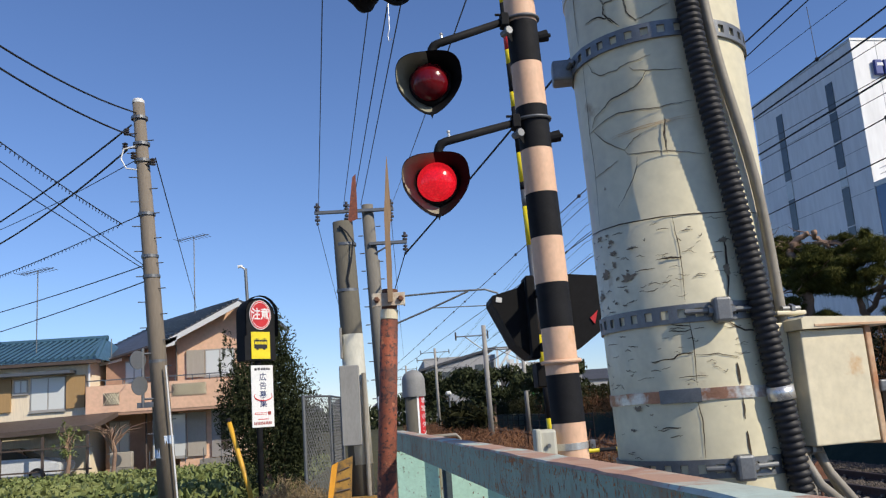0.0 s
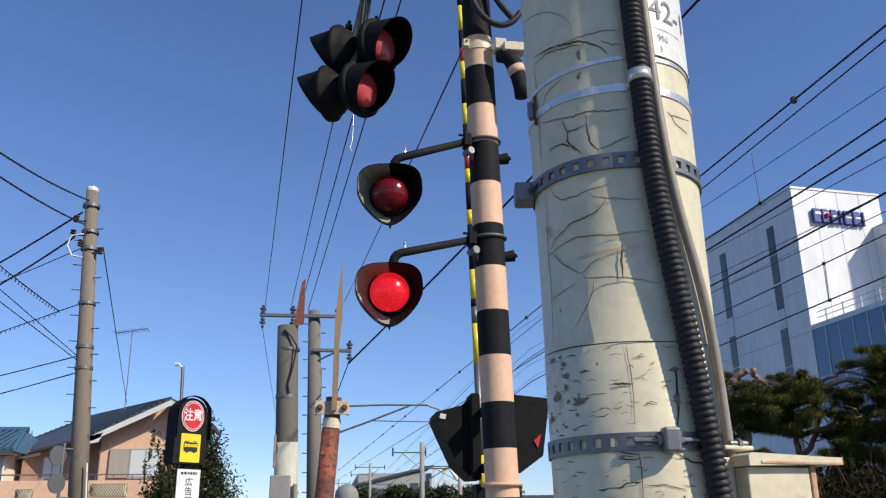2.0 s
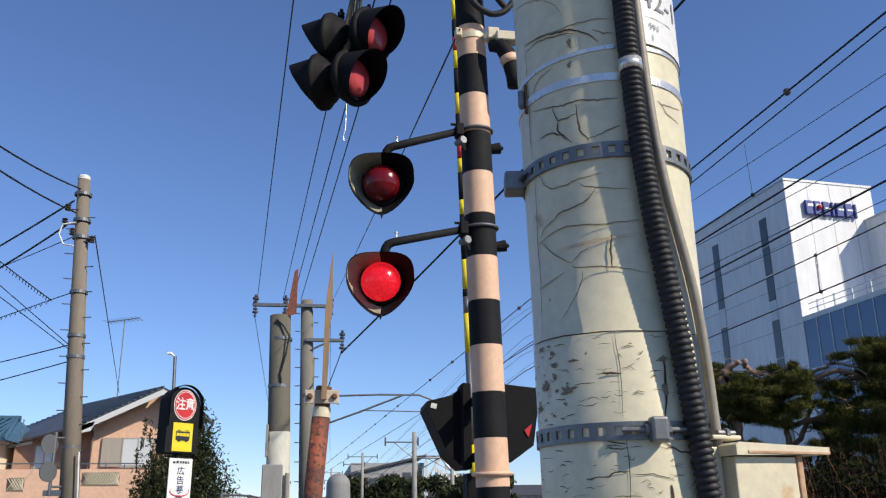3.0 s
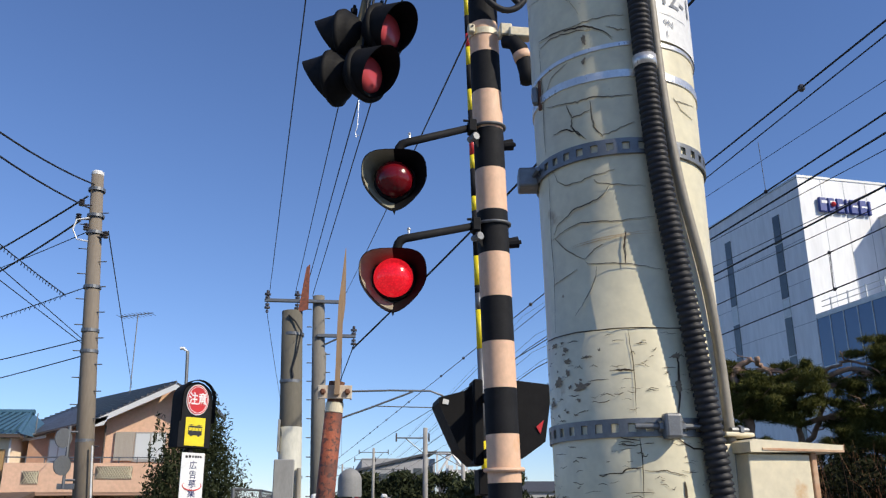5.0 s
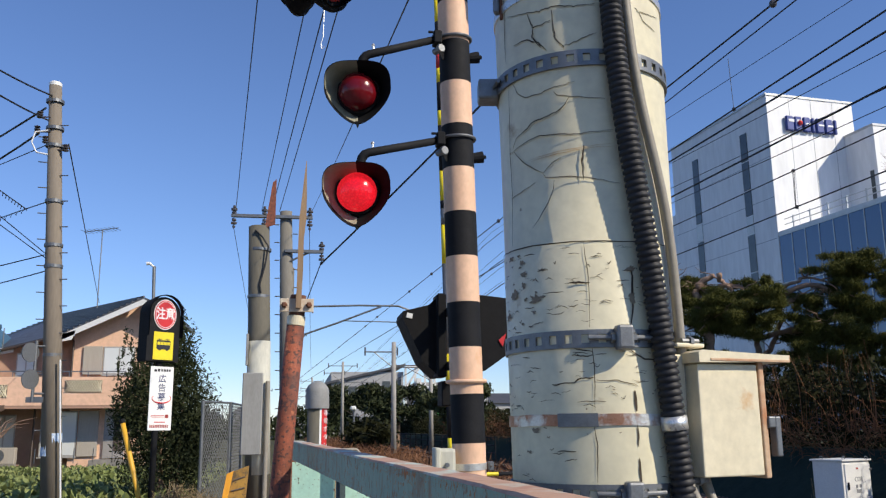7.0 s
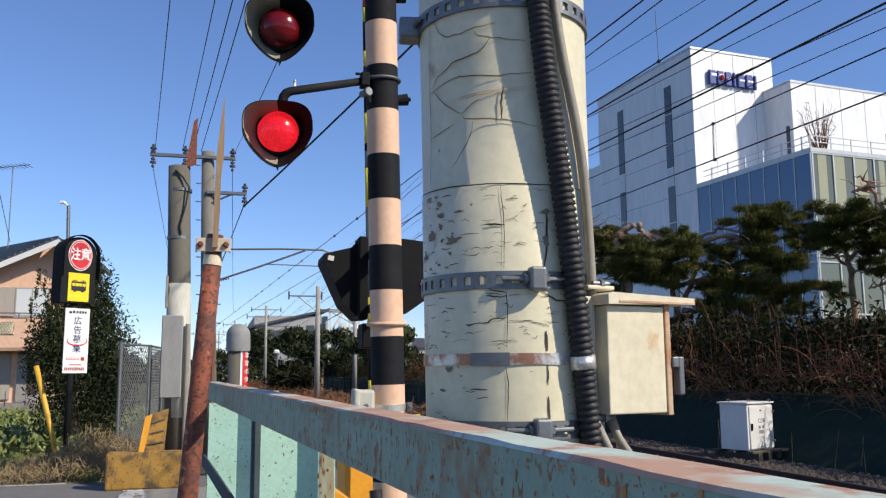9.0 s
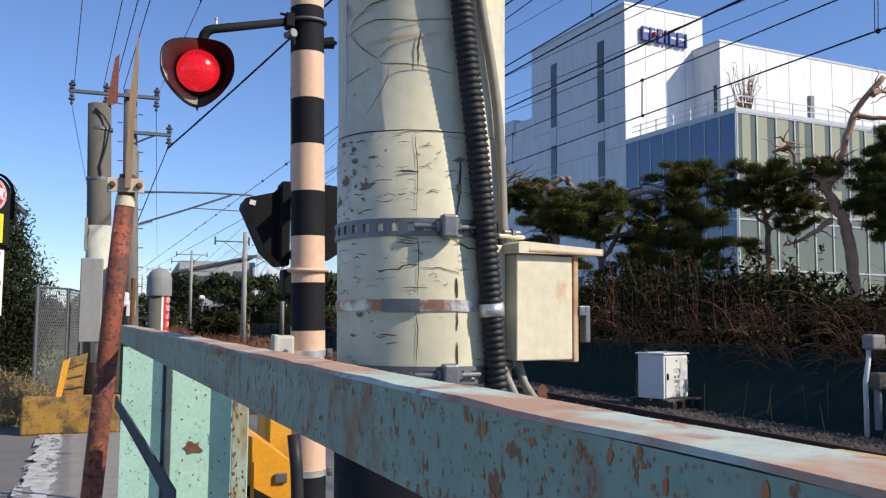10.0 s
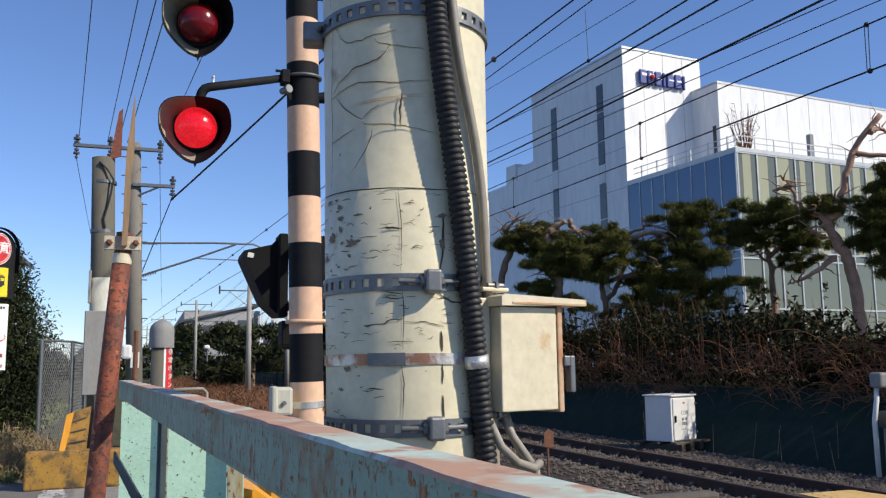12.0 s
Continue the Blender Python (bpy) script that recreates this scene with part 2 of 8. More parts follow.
M_HEDGE = mat("hedge_leaf", (0.016, 0.020, 0.009), (0.032, 0.030, 0.013), 1.2, 0.6, bump=0, rand=0.4, spec=0.04)
M_VEG = mat("broad_green_leaf", (0.11, 0.15, 0.045), (0.22, 0.23, 0.09), 1.0, 0.5, bump=0, rand=0.35, spec=0.12)
M_DRY = mat("dry_grass", (0.30, 0.23, 0.13), (0.20, 0.145, 0.08), 2, 0.8, bump=0, rand=0.3, spec=0.12)
M_TWIG = mat("bare_twig", (0.24, 0.115, 0.06), (0.12, 0.062, 0.036), 2, 0.85, bump=0, rand=0.3, spec=0.12)
M_BARK = mat("pine_bark", (0.34, 0.22, 0.15), (0.18, 0.115, 0.08), 6, 0.9, bump=0.8, bscale=14)
M_BARKP = mat("pale_pine_bark", (0.52, 0.31, 0.20), (0.30, 0.165, 0.11), 4, 0.9, bump=0.8, bscale=12)
M_BWALL = mat("white_metal_cladding", (0.76, 0.77, 0.78), (0.70, 0.71, 0.73), 0.2, 0.5, bump=0.03, bscale=2, stretch=(1, 1, 0.2))
M_BGLASS = mat("dark_window_strip", (0.05, 0.06, 0.065), (0.09, 0.10, 0.10), 0.4, 0.2, bump=0)
M_MULL = mat("aluminium_mullion", (0.55, 0.56, 0.55), None, 2, 0.4, 0.3, bump=0)


def glassy(name, color, rough=0.04, tint=None):
    m = bpy.data.materials.new(name)
    m.use_nodes = True
    b = m.node_tree.nodes["Principled BSDF"]
    b.inputs["Base Color"].default_value = (*color, 1)
    b.inputs["Roughness"].default_value = rough
    b.inputs["Specular IOR Level"].default_value = 0.8
    return m


M_CURTAIN = glassy("curtain_wall_glass", (0.05, 0.11, 0.22), 0.03)
M_CURTAIN2 = glassy("greenish_glass", (0.13, 0.135, 0.085), 0.03)
M_BLIND = glassy("pale_blind_behind_glass", (0.36, 0.35, 0.20), 0.05)
M_WINGLASS = glassy("house_window_glass", (0.62, 0.64, 0.63), 0.08)
M_CARGLASS = glassy("car_glass", (0.03, 0.035, 0.04), 0.04)


def lens(name, color, emit):
    m = bpy.data.materials.new(name)
    m.use_nodes = True
    n, l = m.node_tree.nodes, m.node_tree.links
    b = n["Principled BSDF"]
    b.inputs["Base Color"].default_value = (*color, 1)
    b.inputs["Roughness"].default_value = 0.2
    b.inputs["Specular IOR Level"].default_value = 0.35
    b.inputs["Coat Weight"].default_value = 0.1
    v = n.new("ShaderNodeTexVoronoi")
    v.inputs["Scale"].default_value = 130
    bp = n.new("ShaderNodeBump")
    bp.inputs["Strength"].default_value, bp.inputs["Distance"].default_value = 0.12, 0.002
    co = n.new("ShaderNodeTexCoord")
    l.new(co.outputs["Object"], v.inputs["Vector"])
    l.new(v.outputs["Distance"], bp.inputs["Height"])
    l.new(bp.outputs["Normal"], b.inputs["Normal"])
    if emit:
        r = n.new("ShaderNodeMapRange")
        r.inputs["From Max"].default_value = 0.7
        r.inputs["To Min"].default_value, r.inputs["To Max"].default_value = emit * 1.25, emit * 0.8
        l.new(v.outputs["Distance"], r.inputs["Value"])
        l.new(r.outputs["Result"], b.inputs["Emission Strength"])
        b.inputs["Emission Color"].default_value = (1.0, 0.018, 0.03, 1)
    return m


M_LENSOFF = lens("dark_red_lens", (0.13, 0.004, 0.008), 0)
M_LENSON = lens("lit_red_lens", (0.28, 0.002, 0.010), 0.62)
M_LENSPALE = lens("faded_red_lens", (0.45, 0.06, 0.07), 0)


# ---- mesh helpers ----
def mesh_of(bm, name, material, smooth=False):
    me = bpy.data.meshes.new(name)
    if smooth:
        for fc in bm.faces:
            fc.smooth = True
    bm.to_mesh(me)
    bm.free()
    for m in (material if isinstance(material, (list, tuple)) else [material]):
        me.materials.append(m)
    return me


def thing(name, label, category, base=(0, 0, 0), group="", kind=""):
    ob = new(name)
    ob.location = base
    ob.empty_display_size = 0.1
    return tagged(ob, label, category, group, kind)


def under(ob, parent):
    ob.parent = parent
    ob.matrix_parent_inverse = Matrix.Translation(-parent.location) if parent.type == "EMPTY" else Matrix()
    return ob


def part(name, bm, material, parent=None, label="", smooth=False):
    """Links a bmesh built in world places as one mesh object under a thing or a part."""
    ob = new(name, mesh_of(bm, name, material, smooth))
    if parent is not None:
        under(ob, parent)
    if label:
        tagged(ob, label)
    return ob


def single(name, bm, material, label, category, group="", kind="", smooth=False):
    ob = new(name, mesh_of(bm, name, material, smooth))
    return tagged(ob, label, category, group, kind)


def box(bm, c, s, rot=None, bevel=0.0, seg=1):
    r = bmesh.ops.create_cube(bm, size=1.0)
    vs = r["verts"]
    bmesh.ops.scale(bm, verts=vs, vec=s)
    if bevel:
        es = list({e for v in vs for e in v.link_edges})
        vs = list({v for v in bmesh.ops.bevel(bm, geom=es, offset=bevel, segments=seg, affect="EDGES", profile=0.5)["verts"]} | {v for v in vs if v.is_valid})
    if rot is not None:
        bmesh.ops.transform(bm, matrix=rot.to_4x4(), verts=vs)
    bmesh.ops.translate(bm, verts=vs, vec=c)
    return bm


def ring_frame(d):
    d = d.normalized()
    a = d.cross(Vector((0, 0, 1)))
    if a.length < 1e-4:
        a = d.cross(Vector((1, 0, 0)))
    a.normalize()
    return a, d.cross(a).normalized()


def tube(bm, pts, r, seg=10, cap=True):
    """A tube along points; r a number or one radius for each point."""
    pts = [Vector(p) for p in pts]
    rs = r if isinstance(r, (list, tuple)) else [r] * len(pts)
    rings, a0 = [], None
    for i, p in enumerate(pts):
        d = (pts[min(i + 1, len(pts) - 1)] - pts[max(i - 1, 0)])
        if a0 is None:
            a, b = ring_frame(d)
        else:
            dn = d.normalized()
            a = (a0 - dn * a0.dot(dn)).normalized()
            b = dn.cross(a)
        a0 = a
        rings.append([bm.verts.new(p + (a * math.cos(2 * math.pi * k / seg) + b * math.sin(2 * math.pi * k / seg)) * rs[i]) for k in range(seg)])
    for q, w in zip(rings, rings[1:]):
        for k in range(seg):
            bm.faces.new((q[k], q[(k + 1) % seg], w[(k + 1) % seg], w[k]))
    if cap:
        bm.faces.new(rings[0][::-1])
        bm.faces.new(rings[-1])
    return bm


def lathe(bm, prof, seg=24, m=None):
    """Turns a profile of (radius, height) about z; closed at the ends where radius is 0."""
    rings = []
    for r, z in prof:
        if r < 1e-6:
            rings.append([bm.verts.new((0, 0, z))])
        else:
            rings.append([bm.verts.new((r * math.cos(2 * math.pi * k / seg), r * math.sin(2 * math.pi * k / seg), z)) for k in range(seg)])
    made = [v for q in rings for v in q]
    for q, w in zip(rings, rings[1:]):
        for k in range(seg):
            if len(q) == 1 and len(w) > 1:
                bm.faces.new((q[0], w[(k + 1) % seg], w[k]))
            elif len(w) == 1 and len(q) > 1:
                bm.faces.new((q[k], q[(k + 1) % seg], w[0]))
            elif len(q) > 1:
                bm.faces.new((q[k], q[(k + 1) % seg], w[(k + 1) % seg], w[k]))
    if m is not None:
        bmesh.ops.transform(bm, matrix=m, verts=made)
    return bm


def B():
    return bmesh.new()


def prism(bm, pts, d):
    """A flat outline (3D points, in order) given the thickness vector d."""
    a = [bm.verts.new(p) for p in pts]
    b = [bm.verts.new(Vector(p) + Vector(d)) for p in pts]
    bm.faces.new(a[::-1])
    bm.faces.new(b)
    for i in range(len(a)):
        j = (i + 1) % len(a)
        bm.faces.new((a[i], a[j], b[j], b[i]))
    bmesh.ops.recalc_face_normals(bm, faces=bm.faces[:])
    return bm


def words(txt, size, m, material, parent, name, bold=0.0, thick=0.002, label=""):
    """Letters as a mesh, standing in the xy plane of m, centred."""
    cu = bpy.data.curves.new(name, "FONT")
    cu.body, cu.size, cu.align_x, cu.align_y = txt, size, "CENTER", "CENTER"
    cu.extrude, cu.offset, cu.resolution_u = thick, bold, 3
    tmp = new("tmp_letters", cu)
    dg = bpy.context.evaluated_depsgraph_get()
    me = bpy.data.meshes.new_from_object(tmp.evaluated_get(dg))
    bpy.data.objects.remove(tmp)
    bpy.data.curves.remove(cu)
    me.transform(m)
    me.materials.clear()
    me.materials.append(material)
    ob = new(name, me)
    under(ob, parent)
    if label:
        tagged(ob, label)
    return ob


def curve(pts, n_=5, wob=0.0):
    """A smooth, slightly crooked line through the points."""
    out = []
    for i in range(len(pts) - 1):
        a, b, c, d = pts[max(0, i - 1)], pts[i], pts[i + 1], pts[min(len(pts) - 1, i + 2)]
        for j in range(n_):
            t = j / n_
            p = 0.5 * (2 * b + (c - a) * t + (2 * a - 5 * b + 4 * c - d) * t * t + (3 * b - 3 * c + d - a) * t ** 3)
            out.append(p + Vector((rng.uniform(-wob, wob), rng.uniform(-wob, wob), rng.uniform(-wob, wob))))
    return out + [pts[-1]]


def facing(p, az):
    """A pose at p whose local +z faces towards a viewer who looks along az degrees (from +y to +x), local x to the viewer's right, local y up."""
    a = radians(az)
    right, back = Vector((math.cos(a), -math.sin(a), 0)), Vector((-math.sin(a), -math.cos(a), 0))
    m = Matrix.Identity(4)
    for i, v in enumerate((right, Vector((0, 0, 1)), back)):
        m[0][i], m[1][i], m[2][i] = v
    m.translation = Vector(p)
    return m


# ---- ground, road, track ----
def slab(name, x0, x1, y0, y1, z0, z1, material, label, cat):
    bm = B()
    box(bm, ((x0 + x1) / 2, (y0 + y1) / 2, (z0 + z1) / 2), (x1 - x0, y1 - y0, z1 - z0))
    return single(name, bm, material, label, cat, kind="structure")


rng = random.Random(7)
bm = B()
bmesh.ops.create_grid(bm, x_segments=2, y_segments=2, size=2500)
bmesh.ops.translate(bm, verts=bm.verts[:], vec=(0, 0, -0.06))
single("ground", bm, M_SOIL, "dry earth and sparse grass reaching the horizon", "ground", kind="structure")
slab("road", -30, 5.0, -8, 14.6, -0.05, 0.0, M_ASPHALT, "dark grey asphalt road by the crossing", "road")
slab("pavement", -0.95, 0.8, 3.6, 12.75, -0.04, 0.025, M_FOOT, "worn light grey concrete strip beside the road", "pavement")
TX = 7.28
bm = B()
prism(bm, [(TX - 3.2, -30, -0.055), (TX - 2.0, -30, 0.0), (TX + 1.7, -30, 0.0), (TX + 2.6, -30, -0.055)], (0, 330, 0))
single("ballast_bed", bm, M_BALLBED, "dark bed of crushed stone under the track", "track bed", kind="structure")
for x in (TX - 0.533, TX + 0.533):
    rail = thing("rail", "rusty brown steel rail with a polished head", "rail", (x, 0, 0.0), group="rails of the track")
    bm = B()
    box(bm, (x, 120, 0.035 - 0.12), (0.13, 300, 0.02))
    box(bm, (x, 120, 0.085 - 0.12), (0.022, 300, 0.09))
    box(bm, (x, 120, 0.135 - 0.12), (0.066, 300, 0.028), bevel=0.004)
    bmesh.ops.translate(bm, verts=bm.verts[:], vec=(0, 0, 0.1))
    part("rail_body", bm, M_RAIL, rail)
    bm = B()
    box(bm, (x, 120, 0.131), (0.046, 300, 0.004))
    part("running_surface", bm, M_RAILHEAD, rail, "polished steel running surface")
bm = B()
for k in range(60):
    for x in (TX - 0.533, TX + 0.533):
        for s_ in (-1, 1):
            box(bm, (x + s_ * 0.055, 8.6 + k * 0.6, 0.045), (0.035, 0.05, 0.03))
single("rail_clips", bm, M_CLIP, "pale steel clips holding the rails", "rail clips", kind="stuff")
sleeper_mesh = None
for k in range(70):
    bm = B()
    if sleeper_mesh is None:
        box(bm, (0, 0, 0), (2.0, 0.2, 0.09), bevel=0.015)
        for x in (-0.62, -0.45, 0.45, 0.62):
            box(bm, (x, 0, 0.055), (0.05, 0.07, 0.03), bevel=0.008)
        sleeper_mesh = mesh_of(bm, "sleeper", M_SLEEPER)
    ob = new("sleeper", sleeper_mesh)
    ob.location = (TX, 8.6 + k * 0.6, -0.035)
    tagged(ob, "grey concrete sleeper bedded in ballast under the rails", "sleeper", "sleepers of the track")
# loose ballast stones, nearest stretch
bm = B()
shapes = []
for i in range(16000):
    y = 8.2 + 30 * rng.random() ** 1.7
    side = rng.random()
    x = TX + (rng.uniform(0.6, 2.3) if side < 0.5 else rng.uniform(-2.9, -0.62) if side < 0.78 else rng.uniform(-0.45, 0.45))
    s = rng.uniform(0.022, 0.048)
    z = 0.012 if abs(x - TX) < 1.7 else -0.02
    vs = [bm.verts.new((x + s * rng.uniform(0.6, 1.1) * a, y + s * rng.uniform(0.6, 1.1) * b, z + s * rng.uniform(0.5, 1.0) * c)) for a, b, c in ((1, 0, 0), (0, 1, 0), (-1, 0, 0), (0, -1, 0), (0.2, 0.1, 1), (0, 0, -1))]
    for k in range(4):
        bm.faces.new((vs[k], vs[(k + 1) % 4], vs[4]))
        bm.faces.new((vs[(k + 1) % 4], vs[k], vs[5]))
single("ballast", bm, M_BALLAST, "loose grey-brown crushed stone along the track", "ballast", kind="stuff")
# crossing deck between and beside the rails
for nm, x0, x1, m, lab in (("deck_panel", TX - 0.44, TX + 0.44, M_FOOT, "grey concrete crossing deck panel between rails"), ("deck_panel", TX + 0.64, TX + 1.9, M_FOOT, "brownish concrete crossing deck panel past the rails"), ("deck_panel", 4.9, TX - 0.64, M_FOOT, "grey concrete crossing deck panel before the rails")):
    bm = B()
    box(bm, ((x0 + x1) / 2, 2.7, 0.06), (x1 - x0, 9.0, 0.13), bevel=0.01)
    single("crossing_deck", bm, m, lab, "crossing deck", "deck panels of the crossing")
ramp = thing("deck_ramp", "ribbed orange-yellow ramp at the end of the deck", "ramp", (TX, 7.6, 0))
bm = B()
prism(bm, [(TX - 0.42, 7.22, 0.06), (TX + 0.42, 7.22, 0.06), (TX + 0.30, 8.08, 0.06), (TX - 0.42, 8.08, 0.06)], (0, 0, 0.075))
part("plate", bm, M_RAMP, ramp)
for k in range(9):
    bm = B()
    box(bm, (TX, 7.28 + k * 0.09, 0.137), (0.60, 0.03, 0.008))
    part("rib", bm, M_RAMP, ramp)

# ---- teal fence ----
FD = Vector((0.0976, -0.9952, 0))
FN = Vector((0.9952, 0.0976, 0))
F0 = Vector((-0.005, 2.246, 0))
FROT = Matrix((FD, FN, Vector((0, 0, 1)))).transposed()


FK, FC = 1.38, Vector((0.041, 0.265, 1.569))


def fp(along, off, z):
    """A point of the fence: along it, off its face, at a height."""
    q = FC + (F0 + FD * along + FN * off + Vector((0, 0, z)) - FC) * FK
    return q if z > 0.8 else Vector((q.x, q.y, z))


fence = thing("guard_fence", "chalky teal steel guard fence, rusting at the edges", "fence", fp(1.5, 0.03, 0))
bm = B()
RD = Vector((0.07967, -0.99681, -0.00518))
RN = Vector((0.99682, 0.07967, 0))


def ra(along, off, dz):
    """A point of the slightly sloping top rail."""
    return FC + (Vector((-0.0032, 2.246, 1.5512)) + RD * along + RN * off + Vector((0, 0, dz)) - FC) * FK


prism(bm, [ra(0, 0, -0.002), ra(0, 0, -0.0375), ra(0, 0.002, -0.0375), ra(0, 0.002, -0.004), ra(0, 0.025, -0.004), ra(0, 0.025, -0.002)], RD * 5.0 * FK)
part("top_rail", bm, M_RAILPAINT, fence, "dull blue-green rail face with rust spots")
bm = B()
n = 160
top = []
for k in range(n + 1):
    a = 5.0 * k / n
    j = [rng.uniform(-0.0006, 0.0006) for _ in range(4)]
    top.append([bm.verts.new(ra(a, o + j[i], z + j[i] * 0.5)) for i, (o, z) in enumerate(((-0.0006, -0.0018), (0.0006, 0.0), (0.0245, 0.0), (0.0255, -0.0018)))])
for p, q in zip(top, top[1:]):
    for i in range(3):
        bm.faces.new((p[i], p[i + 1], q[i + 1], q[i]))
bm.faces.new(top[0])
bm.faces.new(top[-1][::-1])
part("rail_cap", bm, M_RAILTOP, fence, "worn top of the rail, paled to hold the sky's reflection")
# folded sheet panels behind the rail
fold_a = [(0.05, 0.0), (0.052, 0.0126), (0.060, 0.0593), (0.085, 0.0851), (0.088, 0.1032)]
fold_b = [(0.615, 0.026), (0.616, 0.0336), (0.622, 0.0813), (0.650, 0.1079), (0.653, 0.132)]


def blotch(bm, c, e1, e2, out, w, h, n_=9):
    """One ragged flat fleck."""
    vs = []
    for k in range(n_):
        t_ = 2 * math.pi * k / n_
        q = rng.uniform(0.55, 1.15)
        vs.append(bm.verts.new(c + e1 * (FK * w * q * math.cos(t_)) + e2 * (FK * h * q * math.sin(t_)) + out))
    bm.faces.new(vs)


UPV = Vector((0, 0, 1))
for a0, fold, lab in ((0.0, fold_a, "teal sheet panel peppered with small rust holes"), (0.0, fold_b, "teal sheet panel with a rust patch and rusty lap"), (2.9, fold_a, "teal folded sheet panel"), (2.9, fold_b, "teal folded sheet panel")):
    bm = B()
    prism(bm, [fp(a0 + a, o + 0.004, 0.12) for a, o in fold] + [fp(a0 + a, o + 0.0055, 0.12) for a, o in reversed(fold)], (0, 0, 1.363))
    p_ = part("panel", bm, M_TEAL, fence, lab)
    if a0:
        continue
    (xa, oa), (xb, ob_) = fold[-2], fold[-1]
    e1 = (fp(xb, ob_, 0) - fp(xa, oa, 0)).normalized()
    nn = Vector((e1.y, -e1.x, 0))
    nn = nn if nn.dot(FD) > 0 else -nn
    bm = B()
    prism(bm, [fp(xa, oa + 0.004, 0.12) + nn * 0.0012 + e1 * 0.003, fp(xb, ob_ + 0.004, 0.12) + nn * 0.0012, fp(xb, ob_ + 0.004, 0.12) + nn * 0.0006, fp(xa, oa + 0.004, 0.12) + nn * 0.0006 + e1 * 0.003], (0, 0, 1.362))
    lp = part("rust_lap", bm, M_LAP, p_, "rust-streaked lap of the sheet")
    bm = B()
    for k in range(70):
        f_ = rng.random()
        blotch(bm, fp(xa + (xb - xa) * f_, oa + (ob_ - oa) * f_ + 0.004, rng.uniform(1.18, 1.50)), e1, UPV, nn * 0.0016, rng.uniform(0.0006, 0.0026), rng.uniform(0.001, 0.005))
    (xa, oa), (xb, ob_) = fold[1], fold[2]
    e1 = (fp(xb, ob_, 0) - fp(xa, oa, 0)).normalized()
    nn = Vector((e1.y, -e1.x, 0))
    nn = nn if nn.dot(FD) > 0 else -nn
    for k in range(60 if fold is fold_a else 26):
        f_ = rng.random() ** 1.6
        blotch(bm, fp(xa + (xb - xa) * f_, oa + (ob_ - oa) * f_ + 0.004, rng.uniform(1.18, 1.52)), e1, UPV, nn * 0.0012, rng.uniform(0.0004, 0.0018), rng.uniform(0.0005, 0.0024))
    rs0 = part("rust_fleck", bm, M_RUST, p_, "scattered rust flecks")
    tagged(rs0, kind="stuff")
    if fold is fold_b:
        bm = B()
        blotch(bm, fp(0.6193, 0.0575 + 0.004, 1.372), e1, UPV, nn * 0.0018, 0.017, 0.010, 19)
        part("rust_patch", bm, M_RUST, p_, "flaking brown rust patch")
bm = B()
for k in range(2400):
    a = rng.uniform(0.0, 1.4) if k % 3 == 0 else rng.uniform(1.2, 2.0)
    q = rng.random()
    z = -0.003 - 0.005 * rng.random() if q < 0.22 else -0.037 + 0.006 * rng.random() if q < 0.40 else rng.uniform(-0.036, -0.003)
    big = rng.random() < 0.12
    f_ = 1.0 if a < 1.3 else 0.62
    blotch(bm, ra(a, 0, z), RD, UPV, RN * -0.0004, f_ * rng.uniform(0.0003, 0.0009) * (2.6 if big else 1), f_ * rng.uniform(0.0005, 0.0018) * (2.4 if big else 1))
sp = part("rust_fleck", bm, M_FLECK, fence, "dark rust flecks on the rail face")
tagged(sp, kind="stuff")
for a in (0.70, 1.75, 3.3, 4.6):
    bm = B()
    prism(bm, [fp(a, 0.004, 0), fp(a, 0.017, 0), fp(a + 0.004, 0.017, 0), fp(a + 0.004, 0.008, 0), fp(a + 0.011, 0.008, 0), fp(a + 0.011, 0.004, 0)], (0, 0, 1.522))
    part("angle_post", bm, M_STRAP, fence, "dark blue-grey angle-iron post")
bm = B()
rows = []
for k in range(14):
    f_ = k / 13
    a, z = -0.02 + 0.92 * f_, 1.386 - 0.035 * f_ ** 1.2
    rows.append([bm.verts.new(fp(a, o, z + dz)) for o, dz in ((-0.0035, 0.013), (-0.0005, 0.013), (-0.0005, -0.013), (-0.004, -0.013))])
for p, q in zip(rows, rows[1:]):
    for i in range(4):
        bm.faces.new((p[i], p[(i + 1) % 4], q[(i + 1) % 4], q[i]))
bm.faces.new(rows[0][::-1])
bm.faces.new(rows[-1])
bmesh.ops.recalc_face_normals(bm, faces=bm.faces[:])
part("strap", bm, M_STRAP, fence, "sagging dark steel strap across the panels")
bm = B()
box(bm, fp(1.5, 0.02, 0.75), (4.2, 0.03, 0.04), FROT, 0.004)
part("middle_rail", bm, M_RAILPAINT, fence)

# ---- rusty post at the fence end ----
rp = thing("rusty_post", "leaning rusty red steel pipe post beside the fence", "post", (-0.13, 2.36, 0))


def rpx(z):
    return -0.14 + 0.0715 * z


bm = B()
tube(bm, [(rpx(z), 2.36, z) for z in (0, 0.5, 1.0, 1.4, 1.6, 1.82)], [0.0225, 0.0225, 0.023, 0.0225, 0.022, 0.0215], 24)
part("pipe", bm, M_RUSTPOST, rp, smooth=True)
bm = B()
tube(bm, [(rpx(1.822), 2.36, 1.822), (rpx(1.845), 2.36, 1.845)], 0.0215, 24)
part("pale_collar", bm, M_BOXCREAM, rp, "bare pale collar")
bm = B()
tube(bm, [(rpx(1.84), 2.36, 1.84), (rpx(1.895), 2.36, 1.895)], 0.019, 20)
part("inner_pipe", bm, M_RUST, rp, "dark rusty inner pipe end")
bm = B()
